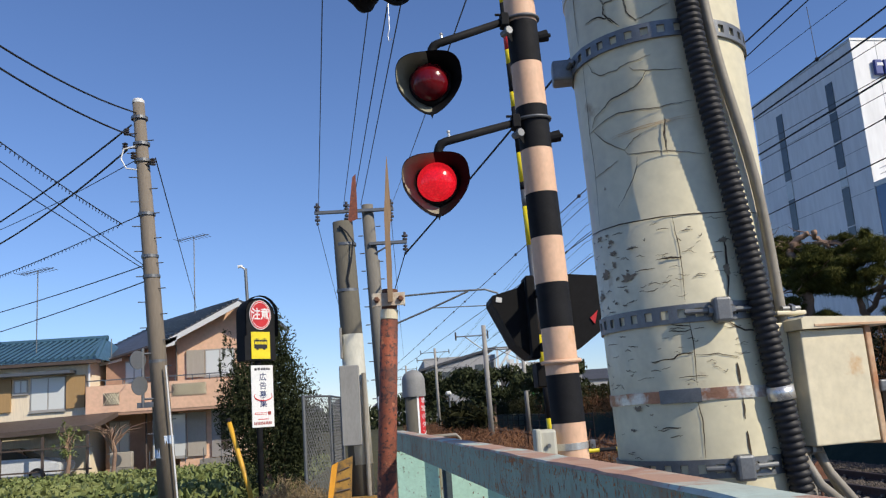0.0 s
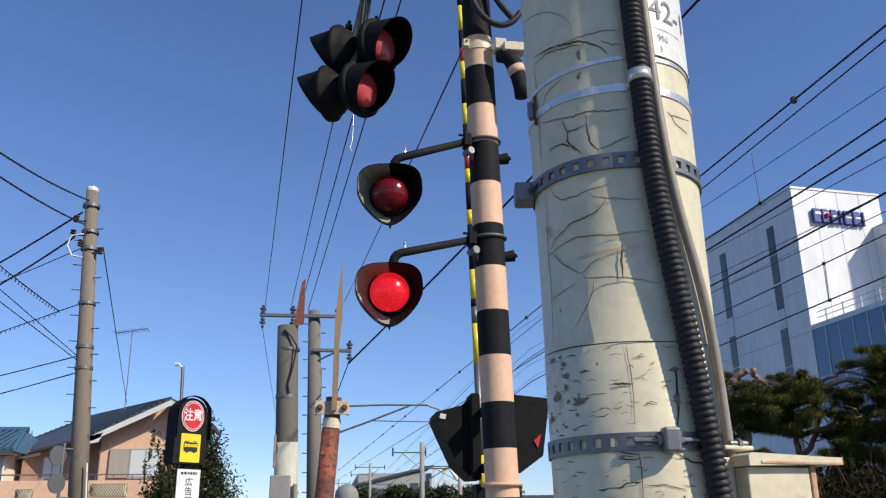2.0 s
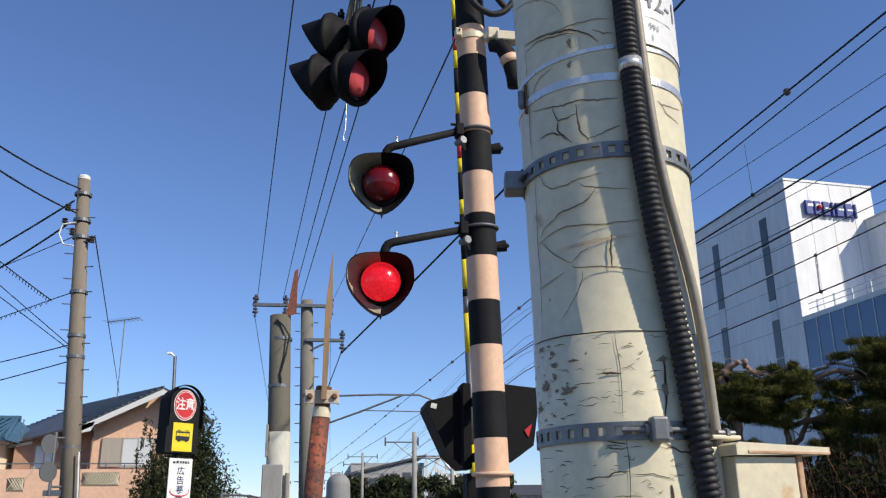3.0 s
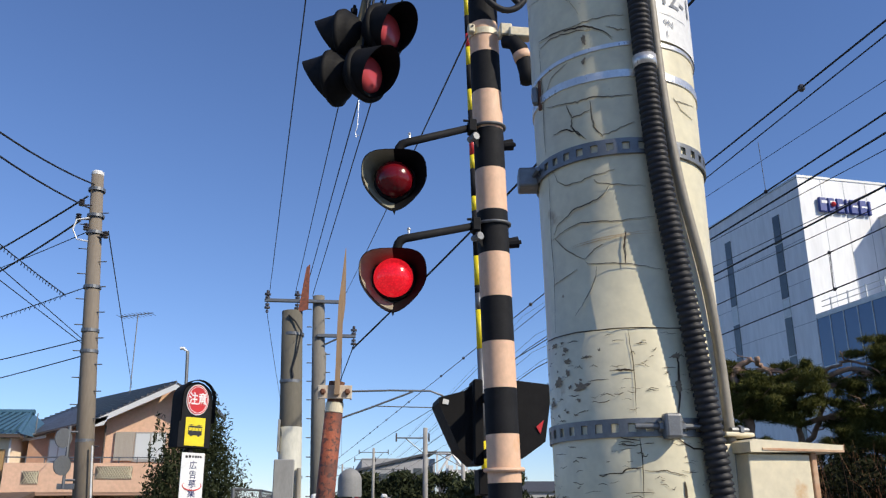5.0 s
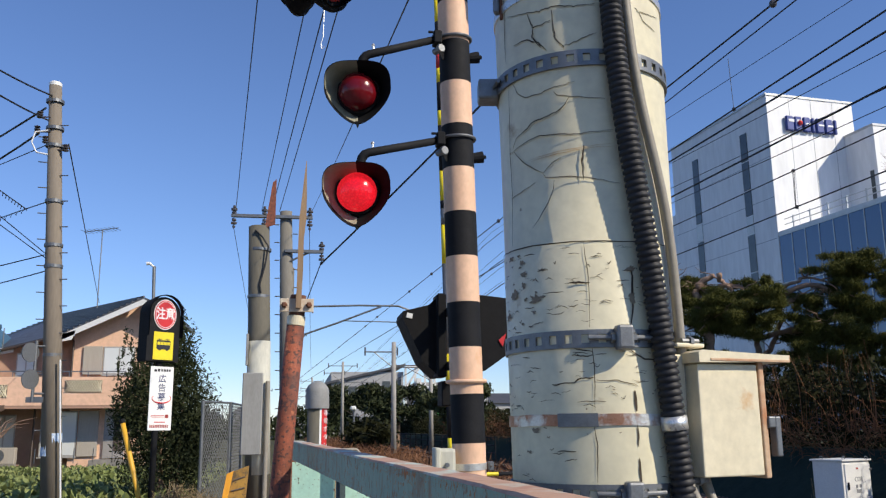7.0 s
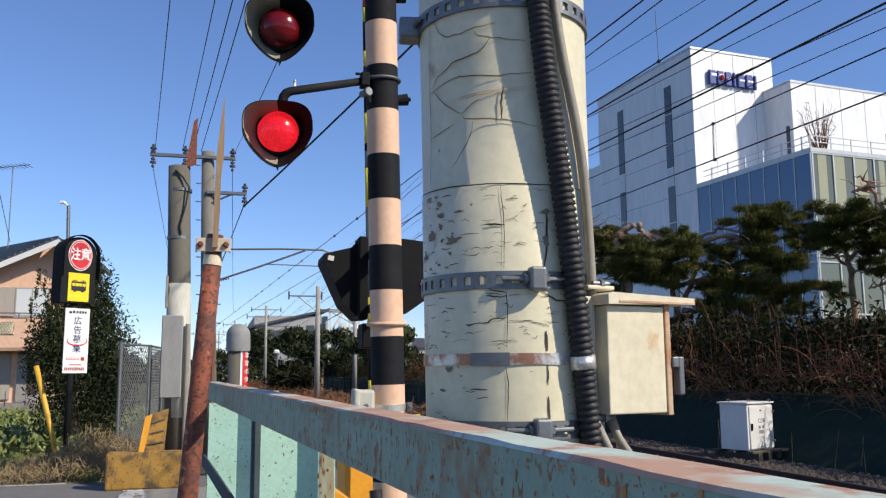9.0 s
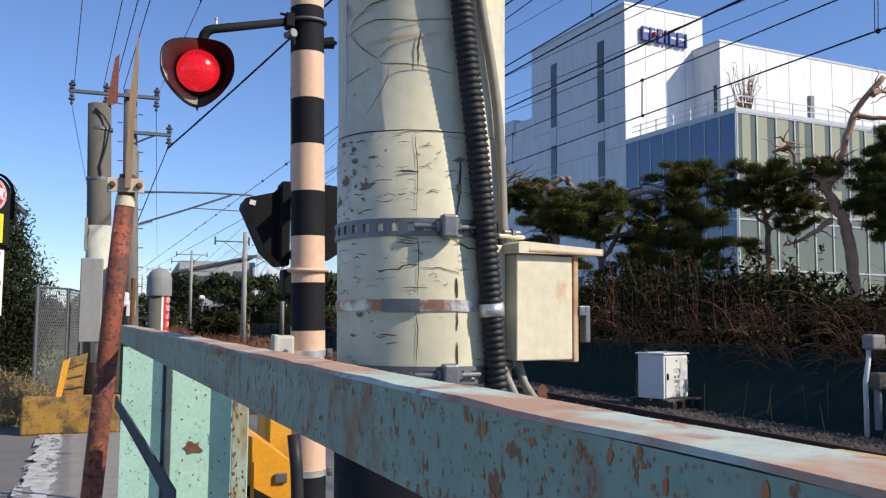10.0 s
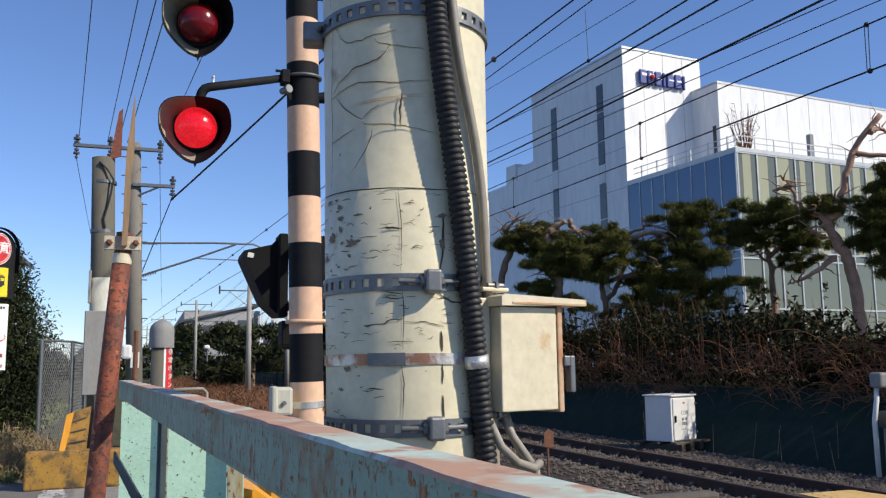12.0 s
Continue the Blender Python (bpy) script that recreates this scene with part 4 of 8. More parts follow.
signal = thing("crossing_signal", "level crossing signal post in black and faded yellow bands", "signal", (SX, SY, 0))
edges = [0.0, 0.48, 0.73, 0.905, 1.06, 1.208, 1.368, 1.527, 1.69, 1.849, 2.004, 2.166, 2.326, 2.488, 2.65, 2.814, 2.975, 3.133, 3.298, 3.43, 3.62, 3.80, 4.0, 4.2, 4.5]
for i, (a, b) in enumerate(zip(edges, edges[1:])):
    bm = B()
    lathe(bm, [(SR, 0), (SR, b - a)] + ([(0, b - a)] if b > 4.4 else []), 40)
    bmesh.ops.transform(bm, matrix=Matrix.Translation((sx(a), SY, a)) @ pose(0, 0, 0, 0, -1.28, 0), verts=bm.verts[:])
    for fc in bm.faces:
        fc.smooth = len(fc.verts) == 4
    black = i % 2 == 1
    part("painted_band", bm, M_BLACK if black else M_PINK, signal, "black painted band" if black else "faded pinkish yellow band")


def post_ring(z, r, h, material, lab, name="ring", ro=0.006):
    bm = B()
    if h:
        lathe(bm, [(r, -h / 2), (r + ro, -h / 2), (r + ro, h / 2), (r, h / 2)], 40)
    else:
        lathe(bm, [(r + ro + ro * math.cos(k * math.pi / 5), ro * math.sin(k * math.pi / 5)) for k in range(11)], 40)
    bmesh.ops.transform(bm, matrix=Matrix.Translation((sx(z), SY, z)) @ pose(0, 0, 0, 2, -1.5, 0), verts=bm.verts[:])
    return part(name, bm, material, signal, lab, smooth=not h)


post_ring(1.733, SR - 0.001, 0, M_PINK, "thick faded yellow collar ring", ro=0.0075)
for z in (1.452, 1.055):
    r_ = post_ring(z, SR - 0.001, 0.022, M_STEEL, "silver clamp band", ro=0.0035)
    bm = B()
    box(bm, (sx(z) + SR + 0.012, SY - 0.02, z), (0.018, 0.02, 0.03), bevel=0.003)
    tube(bm, [(sx(z) + SR + 0.012, SY - 0.05, z), (sx(z) + SR + 0.012, SY + 0.01, z)], 0.004, 8)
    part("clamp_bolt", bm, M_GALV, r_)


def teardrop(k, n_=40, w=0.117, up=0.084, dn=0.128):
    a = 2 * math.pi * k / n_
    s, c = math.sin(a), math.cos(a)
    if c >= 0:
        return w * math.copysign(abs(s) ** 0.62, s), up * c ** 0.6
    q = -c
    return w * s * (1 - 0.30 * q * q), -dn * q ** 1.15


def shell(bm, m, scale_, z0, depth, half=0):
    """The hood's flaring wall along the drop-shaped outline; depth says how far it reaches forwards; half: one side alone."""
    n_ = 40
    a, b = [], []
    for k in range(n_):
        x, y = teardrop(k)
        a.append(bm.verts.new(m @ Vector((x * scale_ * 0.66, y * scale_ * 0.70 + 0.006, z0))))
        b.append(bm.verts.new(m @ Vector((x * scale_, y * scale_, z0 + depth(x, y)))))
    for k in range(n_):
        j = (k + 1) % n_
        if half == 0 or (half > 0) == (k < n_ // 2):
            bm.faces.new((a[k], a[j], b[j], b[k]))
    return a, b


def warning_lamp(c, az, arm, lit, lens_m):
    """A round red lamp in a drop-shaped hood, hung from a bent pipe arm."""
    m = facing(c, az)
    lamp = part("lamp", lathe(B(), [(0, -0.075), (0.05, -0.07), (0.072, -0.045), (0.076, -0.02), (0.074, -0.012), (0, -0.012)], 32, m), M_BLACK, signal, "lit red warning lamp in a black hood" if lit else "unlit red warning lamp in a black hood", True)
    bm = B()
    dep = lambda x, y: 0.060 + 0.055 * max(0.0, y / 0.09) - 0.012 * max(0.0, -y / 0.128)
    shell(bm, m, 1.0, -0.03, dep)
    a, b = shell(bm, m, 0.985, -0.028, dep)
    part("hood", bm, [M_MATTE], lamp, "black drop-shaped hood", True)
    # Lining halves carry painted light: grey for the sunlit side, black for the shaded.
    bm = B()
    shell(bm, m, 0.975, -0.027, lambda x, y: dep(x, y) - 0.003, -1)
    part("hood_lining", bm, M_HOODIN, lamp, "grey-brown side of the lining, coloured as sunlit", True)
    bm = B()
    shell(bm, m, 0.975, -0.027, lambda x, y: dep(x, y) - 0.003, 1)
    part("hood_lining", bm, M_MATTE, lamp, "side of the lining coloured black as in shade", True)
    bm = B()
    vs = [bm.verts.new(m @ Vector((teardrop(k)[0] * 0.67, teardrop(k)[1] * 0.71 + 0.006, -0.026))) for k in range(40)]
    bm.faces.new(vs)
    vs2 = [bm.verts.new(m @ Vector((teardrop(k)[0] * 0.67, teardrop(k)[1] * 0.71 + 0.006, -0.036))) for k in range(40)]
    bm.faces.new(vs2[::-1])
    part("back_plate", bm, M_BLACK, lamp)
    bm = B()
    prof = [(0.067, -0.012), (0.069, 0.0)] + [(0.069 * math.cos(t_ * math.pi / 2 / 10), 0.062 * math.sin(t_ * math.pi / 2 / 10)) for t_ in range(1, 10)] + [(0, 0.062)]
    lathe(bm, prof, 40, m)
    part("lens", bm, lens_m, lamp, "glowing red dimpled lens" if lit else "dark red glass lens", True)
    bm = B()
    prism(bm, [m @ Vector((x, y, 0.0)) for x, y in ((-0.006, -0.120), (0.006, -0.120), (0, -0.137))], m.to_3x3() @ Vector((0, 0, 0.03)))
    part("drip_tip", bm, M_MATTE, lamp)
    bm = B()
    top = Vector(c) + Vector((0.012, 0.0, 0.088))
    q = Vector(arm)
    e = top + Vector((0.0, 0, 0.055))
    bend = [top, top + Vector((0, 0, 0.02)), top + Vector((0.004, -0.002, 0.035)), top + Vector((0.013, -0.004, 0.048)), top + Vector((0.028, -0.006, 0.055))]
    tube(bm, bend + [q], [0.0165, 0.0165, 0.0165, 0.0165, 0.015, 0.0135], 16)
    tube(bm, [top + Vector((0, 0, -0.006)), top + Vector((0, 0, 0.012))], 0.024, 16)
    ar = part("arm", bm, M_BLACK, lamp, "black bent pipe arm", True)
    bm = B()
    p_ = bend[-1] + Vector((0.012, -0.0, 0.010))
    tube(bm, [p_, p_ + Vector((0, 0, 0.020)), p_ + Vector((0, 0, 0.024)), p_ + Vector((0, 0, 0.030))], [0.005, 0.005, 0.007, 0.004], 8)
    part("nipple", bm, M_STEEL, ar, "bright grease nipple")
    for dx in (-0.02, 0.022):
        bm = B()
        bmesh.ops.create_uvsphere(bm, u_segments=8, v_segments=6, radius=0.0055, matrix=Matrix.Translation(top + Vector((dx, -0.015, 0.004))))
        part("arm_bolt", bm, M_GALV, ar)
    bm = B()
    box(bm, q + Vector((0.005, 0, 0.002)), (0.03, 0.05, 0.05), bevel=0.004)
    tube(bm, [q + Vector((-0.012, -0.02, 0.018)), q + Vector((-0.03, -0.02, 0.018))], 0.005, 8)
    part("socket", bm, M_BLACK, ar)


for zc, arm_z, lit in ((2.375, 2.583, True), (2.742, 2.971, False)):
    c = (0.185, 3.13, zc)
    warning_lamp(c, 8, (sx(arm_z) - SR - 0.018, 3.15, arm_z), lit, M_LENSON if lit else M_LENSOFF)
    ring = post_ring(arm_z + 0.018, SR - 0.001, 0, M_GALV, "grey U-bolt ring", "u_bolt", 0.0062)
    for dx, dy, lab, mm in ((-SR - 0.012, -0.045, "round grey junction cap", M_GALV), (SR + 0.02, 0.0, "black side fitting", M_BLACK)):
        bm = B()
        base = Vector((sx(arm_z) + dx, SY + dy, arm_z - 0.045))
        if dx < 0:
            lathe(bm, [(0, -0.02), (0.012, -0.02), (0.012, 0.012), (0.0165, 0.013), (0.0165, 0.024), (0.014, 0.026), (0, 0.026)], 8, facing(base, -25))
            ob = part("junction_cap", bm, M_GALV, ring, lab)
            bm = B()
            prism(bm, [base + Vector((0.0, 0.01, 0.01)), base + Vector((0.05, 0.01, 0.02)), base + Vector((0.05, 0.01, -0.025)), base + Vector((0.02, 0.01, -0.03))], (0, 0.012, 0))
            part("gusset", bm, M_BLACK, ring)
        else:
            lathe(bm, [(0, -0.03), (0.019, -0.03), (0.022, 0.015), (0, 0.015)], 12, Matrix.Translation(base) @ Matrix.Rotation(radians(80), 4, "Y"))
            tube(bm, [base + Vector((0.012, 0, 0.0)), base + Vector((0.026, 0, 0.004))], 0.008, 6)
            part("side_fitting", bm, M_BLACK, ring, lab)

# direction indicator: two hooded black boxes back to back
HOODS = (([(0.53, 2.058), (0.506, 2.056), (0.481, 2.030), (0.381, 2.005), (0.378, 1.985), (0.455, 1.818), (0.512, 1.766), (0.53, 1.766)], 0.522, "black hooded indicator box with a pale sticker"),
         ([(0.62, 2.066), (0.675, 2.070), (0.809, 2.056), (0.806, 2.03), (0.776, 1.846), (0.690, 1.786), (0.62, 1.766)], 0.632, "black hooded indicator box with small red lamp"))
for outline, xs, lab in HOODS:
    bm = B()
    prism(bm, [(x, 3.42, z) for x, z in outline], (0.0, 0.20, 0))
    ind = part("indicator_box", bm, M_MATTE, signal, lab)
    bm = B()
    box(bm, (xs, 3.44, 1.915), (0.036, 0.10, 0.31), bevel=0.006)
    part("box_spine", bm, M_MATTE, ind)
    bm = B()
    box(bm, (xs + 0.012, 3.41, 1.70), (0.04, 0.10, 0.09), bevel=0.004)
    part("cable_gland", bm, M_MATTE, ind)
    bm = B()
    if xs < 0.6:
        box(bm, (0.405, 3.4175, 1.988), (0.022, 0.003, 0.018), Matrix.Rotation(radians(12), 3, "Y"))
        part("sticker", bm, M_PLATE, ind, "pale sticker")
    else:
        prism(bm, [(0.742, 3.418, 1.90), (0.772, 3.418, 1.925), (0.757, 3.418, 1.875)], (0, -0.003, 0))
        part("small_lamp", bm, M_RED, ind, "small red lamp")
for z in (1.80, 2.0):
    bm = B()
    box(bm, (sx(1.9), 3.32, z), (0.06, 0.22, 0.03), bevel=0.003)
    part("indicator_bracket", bm, M_MATTE, signal)
# white terminal box on the post
bm = B()
box(bm, (0.487, 3.14, 1.465), (0.060, 0.06, 0.094), bevel=0.01, seg=2)
box(bm, (0.455, 3.13, 1.470), (0.02, 0.07, 0.09), bevel=0.006, seg=2)
tb = part("terminal_box", bm, M_WHITEWRAP, signal, "small white terminal box")
bm = B()
tube(bm, [(0.487, 3.11, 1.46), (0.487, 3.10, 1.46)], 0.007, 10)
part("latch", bm, M_GALV, tb)
# speaker with white bracket near the top
r_ = post_ring(3.385, SR - 0.001, 0.026, M_BOXCREAM, "cream steel clamp band", "speaker_clamp", 0.005)
for c_, s_, lab in (((0.475, 3.14, 3.385), (0.026, 0.03, 0.036), "cream clamp lug"), ((0.605, 3.12, 3.372), (0.046, 0.05, 0.05), "cream clamp block"), ((0.655, 3.10, 3.352), (0.085, 0.05, 0.04), "cream painted bracket arm")):
    bm = B()
    box(bm, c_, s_, bevel=0.004)
    part("bracket", bm, M_BOXCREAM, r_, lab)
bm = B()
tube(bm, [(0.595, 3.12, 3.325), (0.63, 3.1, 3.318), (0.655, 3.1, 3.285), (0.668, 3.1, 3.24), (0.677, 3.1, 3.19), (0.678, 3.1, 3.145)], [0.022, 0.030, 0.033, 0.030, 0.028, 0.025], 16)
hn = part("speaker_horn", bm, M_BLACK, signal, "black bell speaker horn", True)
bm = B()
tube(bm, [(0.658, 3.1, 3.272), (0.669, 3.1, 3.242)], 0.0335, 16)
part("horn_band", bm, M_PINK, hn, "faded yellow band", True)
for pts in ([(0.49, 3.12, 3.66), (0.505, 3.11, 3.56), (0.54, 3.1, 3.49), (0.597, 3.1, 3.455), (0.65, 3.1, 3.47), (0.69, 3.1, 3.52)], [(0.56, 3.12, 3.66), (0.61, 3.11, 3.56), (0.668, 3.1, 3.475)]):
    bm = B()
    tube(bm, curve([Vector(p) for p in pts], 4), 0.0125, 10)
    part("speaker_lead", bm, M_CONDUIT, signal, "thick black cable loop", True)
# cable at the post foot
bm = B()
tube(bm, [(0.505, 3.03, 1.2), (0.515, 3.02, 1.1), (0.52, 3.02, 1.0), (0.51, 3.02, 0.8), (0.5, 3.02, 0.02)], [0.02] * 5, 14)
part("foot_conduit", bm, M_CONDUIT, signal, "black corrugated cable conduit", True)

# overhead lamps on a hanging arm
over = thing("overhead_lamps", "cluster of four black hooded warning lamps on a hanging pipe", "signal lamps", (0.08, 3.5, 4.3))
bm = B()
tube(bm, [(0.055, 3.50, 3.42), (0.06, 3.5, 3.6), (0.085, 3.5, 3.74), (0.125, 3.5, 3.92), (0.18, 3.5, 4.3)], 0.021, 14)
tube(bm, [(0.18, 3.5, 4.3), (0.35, 3.3, 4.36), (sx(4.35), SY, 4.35)], 0.021, 14)
part("hanging_pipe", bm, M_OLDPIPE, over, "weathered yellowish hanging pipe", True)
bm = B()
tube(bm, [(0.11, 3.48, 3.95), (0.085, 3.47, 3.7), (0.07, 3.46, 3.5), (0.06, 3.47, 3.36), (0.075, 3.47, 3.28)], 0.005, 8)
tube(bm, [(0.14, 3.47, 3.98), (0.12, 3.47, 3.82), (0.10, 3.47, 3.6), (0.09, 3.47, 3.42)], 0.006, 8)
part("lamp_cable", bm, M_WIRE, over, "black lamp cables", True)


def scoop_lamp(c, az, tilt, lens_m, k_=1.0):
    """A drum lamp with a long scoop hood, facing az."""
    m = facing(c, az) @ Matrix.Rotation(radians(tilt), 4, "X") @ Matrix.Scale(k_, 4)
    d = part("drum", lathe(B(), [(0, -0.075), (0.045, -0.07), (0.078, -0.035), (0.092, -0.01), (0.099, -0.008), (0.099, 0.006), (0.08, 0.008), (0, 0.008)], 32, m), M_MATTE, over, "black lamp drum", True)
    bm = B()
    n_ = 40
    for sc, dd in ((1.0, 0), (0.97, 0.0)):
        a, b = [], []
        for k in range(n_):
            t_ = 2 * math.pi * k / n_
            ln = 0.012 + 0.105 * (0.5 + 0.5 * math.cos(t_)) ** 0.75
            kx = 1.0 - 0.22 * ln / 0.135
            a.append(bm.verts.new(m @ Vector((0.088 * sc * math.sin(t_), 0.088 * sc * math.cos(t_), 0.0))))
            b.append(bm.verts.new(m @ Vector((0.088 * sc * kx * math.sin(t_), 0.088 * sc * (1.0 - 0.22 * ln / 0.135) * math.cos(t_), ln))))
        for k in range(n_):
            j = (k + 1) % n_
            bm.faces.new((a[k], a[j], b[j], b[k]))
    part("scoop_hood", bm, M_MATTE, d, "black scoop hood", True)
    bm = B()
    lathe(bm, [(0.068, 0.008), (0.066, 0.016), (0.05, 0.030), (0.02, 0.034), (0, 0.035)], 28, m)
    part("lens", bm, lens_m, d, "faded red lens", True)
    bm = B()
    box(bm, m @ Vector((0, 0.1, -0.02)), (0.03, 0.03, 0.03), bevel=0.006)
    tube(bm, [m @ Vector((0, 0.1, -0.02)), m @ Vector((0, 0.125, -0.02))], 0.008, 8)
    part("top_fitting", bm, M_MATTE, d)


for c, az, tl in (((0.158, 3.47, 3.555), -46, 3), ((0.085, 3.47, 3.345), -46, 3), ((0.0, 3.55, 3.56), 118, -4), ((-0.045, 3.55, 3.36), 118, -4)):
    scoop_lamp(c, az, tl, M_LENSPALE, 1.22)

# ---- barrier arm standing upright, and its machine ----
gate = thing("barrier_machine", "orange-yellow barrier machine with upright striped arm", "barrier", (0.5, 3.6, 0))
bm = B()
prism(bm, [(0.37, 3.40, 0.1), (0.62, 3.40, 0.1), (0.62, 3.40, 1.03), (0.47, 3.40, 1.145), (0.37, 3.40, 1.165)], (0, 0.36, 0))
mb = part("cabinet", bm, M_YELLOW, gate)
bm = B()
box(bm, (0.455, 3.395, 0.96), (0.012, 0.012, 0.20), bevel=0.003)
part("hinge", bm, M_YELLOW, mb)
bm = B()
box(bm, (0.555, 3.392, 1.0), (0.045, 0.01, 0.034), bevel=0.003)
part("latch", bm, M_GALV, mb, "grey latch plate")
for k in range(5):
    bm = B()
    prism(bm, [(0.375, 3.397, 1.02 - k * 0.16), (0.375, 3.397, 0.98 - k * 0.16), (0.615, 3.397, 0.84 - k * 0.16), (0.615, 3.397, 0.88 - k * 0.16)], (0, 0.002, 0))
    part("stripe", bm, M_BLACK, mb, "black diagonal stripe")
bm = B()
box(bm, (0.70, 4.2, 0.6), (0.22, 0.3, 1.2), bevel=0.02)
part("arm_drive", bm, M_YELLOW, gate)
arm_bands = [(1.42, M_GALV), (1.53, M_SIGNY), (1.75, M_BLACK), (1.93, M_SIGNY), (2.376, M_GALV), (2.574, M_SIGNY), (2.66, M_GALV), (2.70, M_BLACK),
             (2.855, M_SIGNY), (3.10, M_BLACK), (3.18, M_SIGNY), (3.335, M_BLACK), (3.413, M_SIGNY), (3.53, M_RED), (3.675, M_BLACK), (3.80, M_SIGNY),
             (3.95, M_BLACK), (4.06, M_SIGNY), (4.145, M_RED), (4.26, M_BLACK), (4.42, M_SIGNY), (4.6, M_BLACK), (4.72, M_SIGNY), (4.82, M_RED),
             (5.0, M_BLACK), (5.2, M_SIGNY)]
arm_x = lambda z: 0.764 - (z - 1.5) * 0.022
low = 1.15
for i, (top, mm) in enumerate(arm_bands):
    bm = B()
    tube(bm, [(arm_x(low), 4.4, low), (arm_x(top), 4.4, top)], 0.019 - 0.003 * i / 25, 12)
    part("arm_segment", bm, mm, gate, {M_SIGNY: "yellow arm band", M_RED: "red arm band", M_BLACK: "black arm band", M_GALV: "grey arm sleeve"}[mm], True)
    low = top

gate.location.x -= 0.03

# ---- emergency button post ----
eb = thing("emergency_button_post", "dark post with grey domed cap and red notice", "button post", (0.165, 7.2, 0))
bm = B()
tube(bm, [(0.165, 7.2, 0), (0.165, 7.2, 1.76)], 0.075, 24)
part("column", bm, M_CONCD, eb, smooth=True)
bm = B()
lathe(bm, [(0.092, 1.735), (0.094, 1.75), (0.092, 1.86)] + [(0.092 * math.cos(radians(a)), 1.86 + 0.09 * math.sin(radians(a))) for a in range(10, 90, 10)] + [(0, 1.95)], 28, Matrix.Translation((0.165, 7.2, 0)))
part("dome_cap", bm, M_DOME, eb, "grey dome cap", True)
bm = B()
vs = [[bm.verts.new((0.165 + 0.0775 * math.sin(radians(a)), 7.2 - 0.0775 * math.cos(radians(a)), z)) for a in range(28, 86, 8)] for z in (1.38, 1.735)]
for a, b, c, d in zip(vs[0], vs[0][1:], vs[1][1:], vs[1]):
    bm.faces.new((a, b, c, d))
nt = part("notice", bm, M_RED, eb, "red vertical notice")
bm = B()
vs = [[bm.verts.new((0.165 + 0.0765 * math.sin(radians(a)), 7.2 - 0.0765 * math.cos(radians(a)), z)) for a in range(14, 30, 4)] for z in (1.38, 1.735)]
for a, b, c, d in zip(vs[0], vs[0][1:], vs[1][1:], vs[1]):
    bm.faces.new((a, b, c, d))
part("white_edge", bm, M_SIGNW, eb, "white edge of the notice")
for i, ch in enumerate("非常ボタン"):
    words(ch, 0.05, facing((0.165 + 0.066, 7.2 - 0.050, 1.70 - i * 0.062), -42), M_SIGNW, nt, "letter", thick=0.001)

# ---- level crossing caution sign ----
cs = thing("caution_sign", "black illuminated caution sign on a black pole, advertisement below", "sign", (-1.56, 10.76, 0))
C0 = Vector((-1.555, 10.76, 0))
bm = B()
tube(bm, [C0 + Vector((0, 0.08, 0.5)), C0 + Vector((0, 0.08, 3.05))], 0.035, 16)
part("pole", bm, M_BLACK, cs, smooth=True)
bm = B()
n_ = 16
out = [(-0.20, 2.37), (0.20, 2.37)] + [(0.20 * math.cos(math.pi * k / n_), 2.93 + 0.20 * math.sin(math.pi * k / n_)) for k in range(n_ + 1)]
prism(bm, [C0 + Vector((x, 0, z)) for x, z in out], (0, 0.22, 0))
hd = part("sign_box", bm, M_BLACK, cs)
bm = B()
out2 = [(-0.215, 2.66)] + [(-0.215 * math.cos(math.pi * k / n_), 2.94 + 0.215 * math.sin(math.pi * k / n_)) for k in range(n_ + 1)] + [(0.215, 2.66)]
inn = [(x * 0.94, z - 0.01 if z > 2.8 else z) for x, z in out2]
vs = [[bm.verts.new(C0 + Vector((x, y, z))) for x, z in o] for o, y in ((out2, -0.06), (out2, 0.02), (inn, 0.0), (inn, -0.058))]
for p, q in zip(vs, vs[1:]):
    for i in range(len(p) - 1):
        bm.faces.new((p[i], p[i + 1], q[i + 1], q[i]))
part("rain_hood", bm, M_BLACK, hd, "black rain hood")
for r0, y, mm, lab in ((0.180, -0.006, M_SIGNW, "white ring"), (0.170, -0.010, M_RED, "red disc"),):
    bm = B()
    lathe(bm, [(0, 0.004), (r0, 0.004), (r0, -0.004), (0, -0.004)], 36, facing(C0 + Vector((0.005, y, 2.92)), 0) @ Matrix.Diagonal((0.78, 1, 1, 1)))
    part("disc", bm, mm, hd, lab)
bm = B()
lathe(bm, [(0.150, 0), (0.157, 0), (0.157, 0.003), (0.150, 0.003), (0.150, 0)], 36, facing(C0 + Vector((0.005, -0.0145, 2.92)), 0) @ Matrix.Diagonal((0.78, 1, 1, 1)))
part("ring", bm, M_SIGNW, hd, "thin white ring")
words("注意", 0.140, facing(C0 + Vector((0.005, -0.0155, 2.92)), 0) @ Matrix.Diagonal((0.82, 1.08, 1, 1)), M_SIGNW, hd, "letters", 0.0028)
bm = B()
box(bm, C0 + Vector((0.0, -0.008, 2.55)), (0.245, 0.008, 0.325))
yp = part("yellow_panel", bm, M_SIGNY, hd, "bright yellow panel")


def flat(cs_, y, material, parent, name, lab="", t=0.003):
    bm = B()
    for (x, z, w, h) in cs_:
        box(bm, C0 + Vector((x, y, z)), (w, t, h))
    return part(name, bm, material, parent, lab)


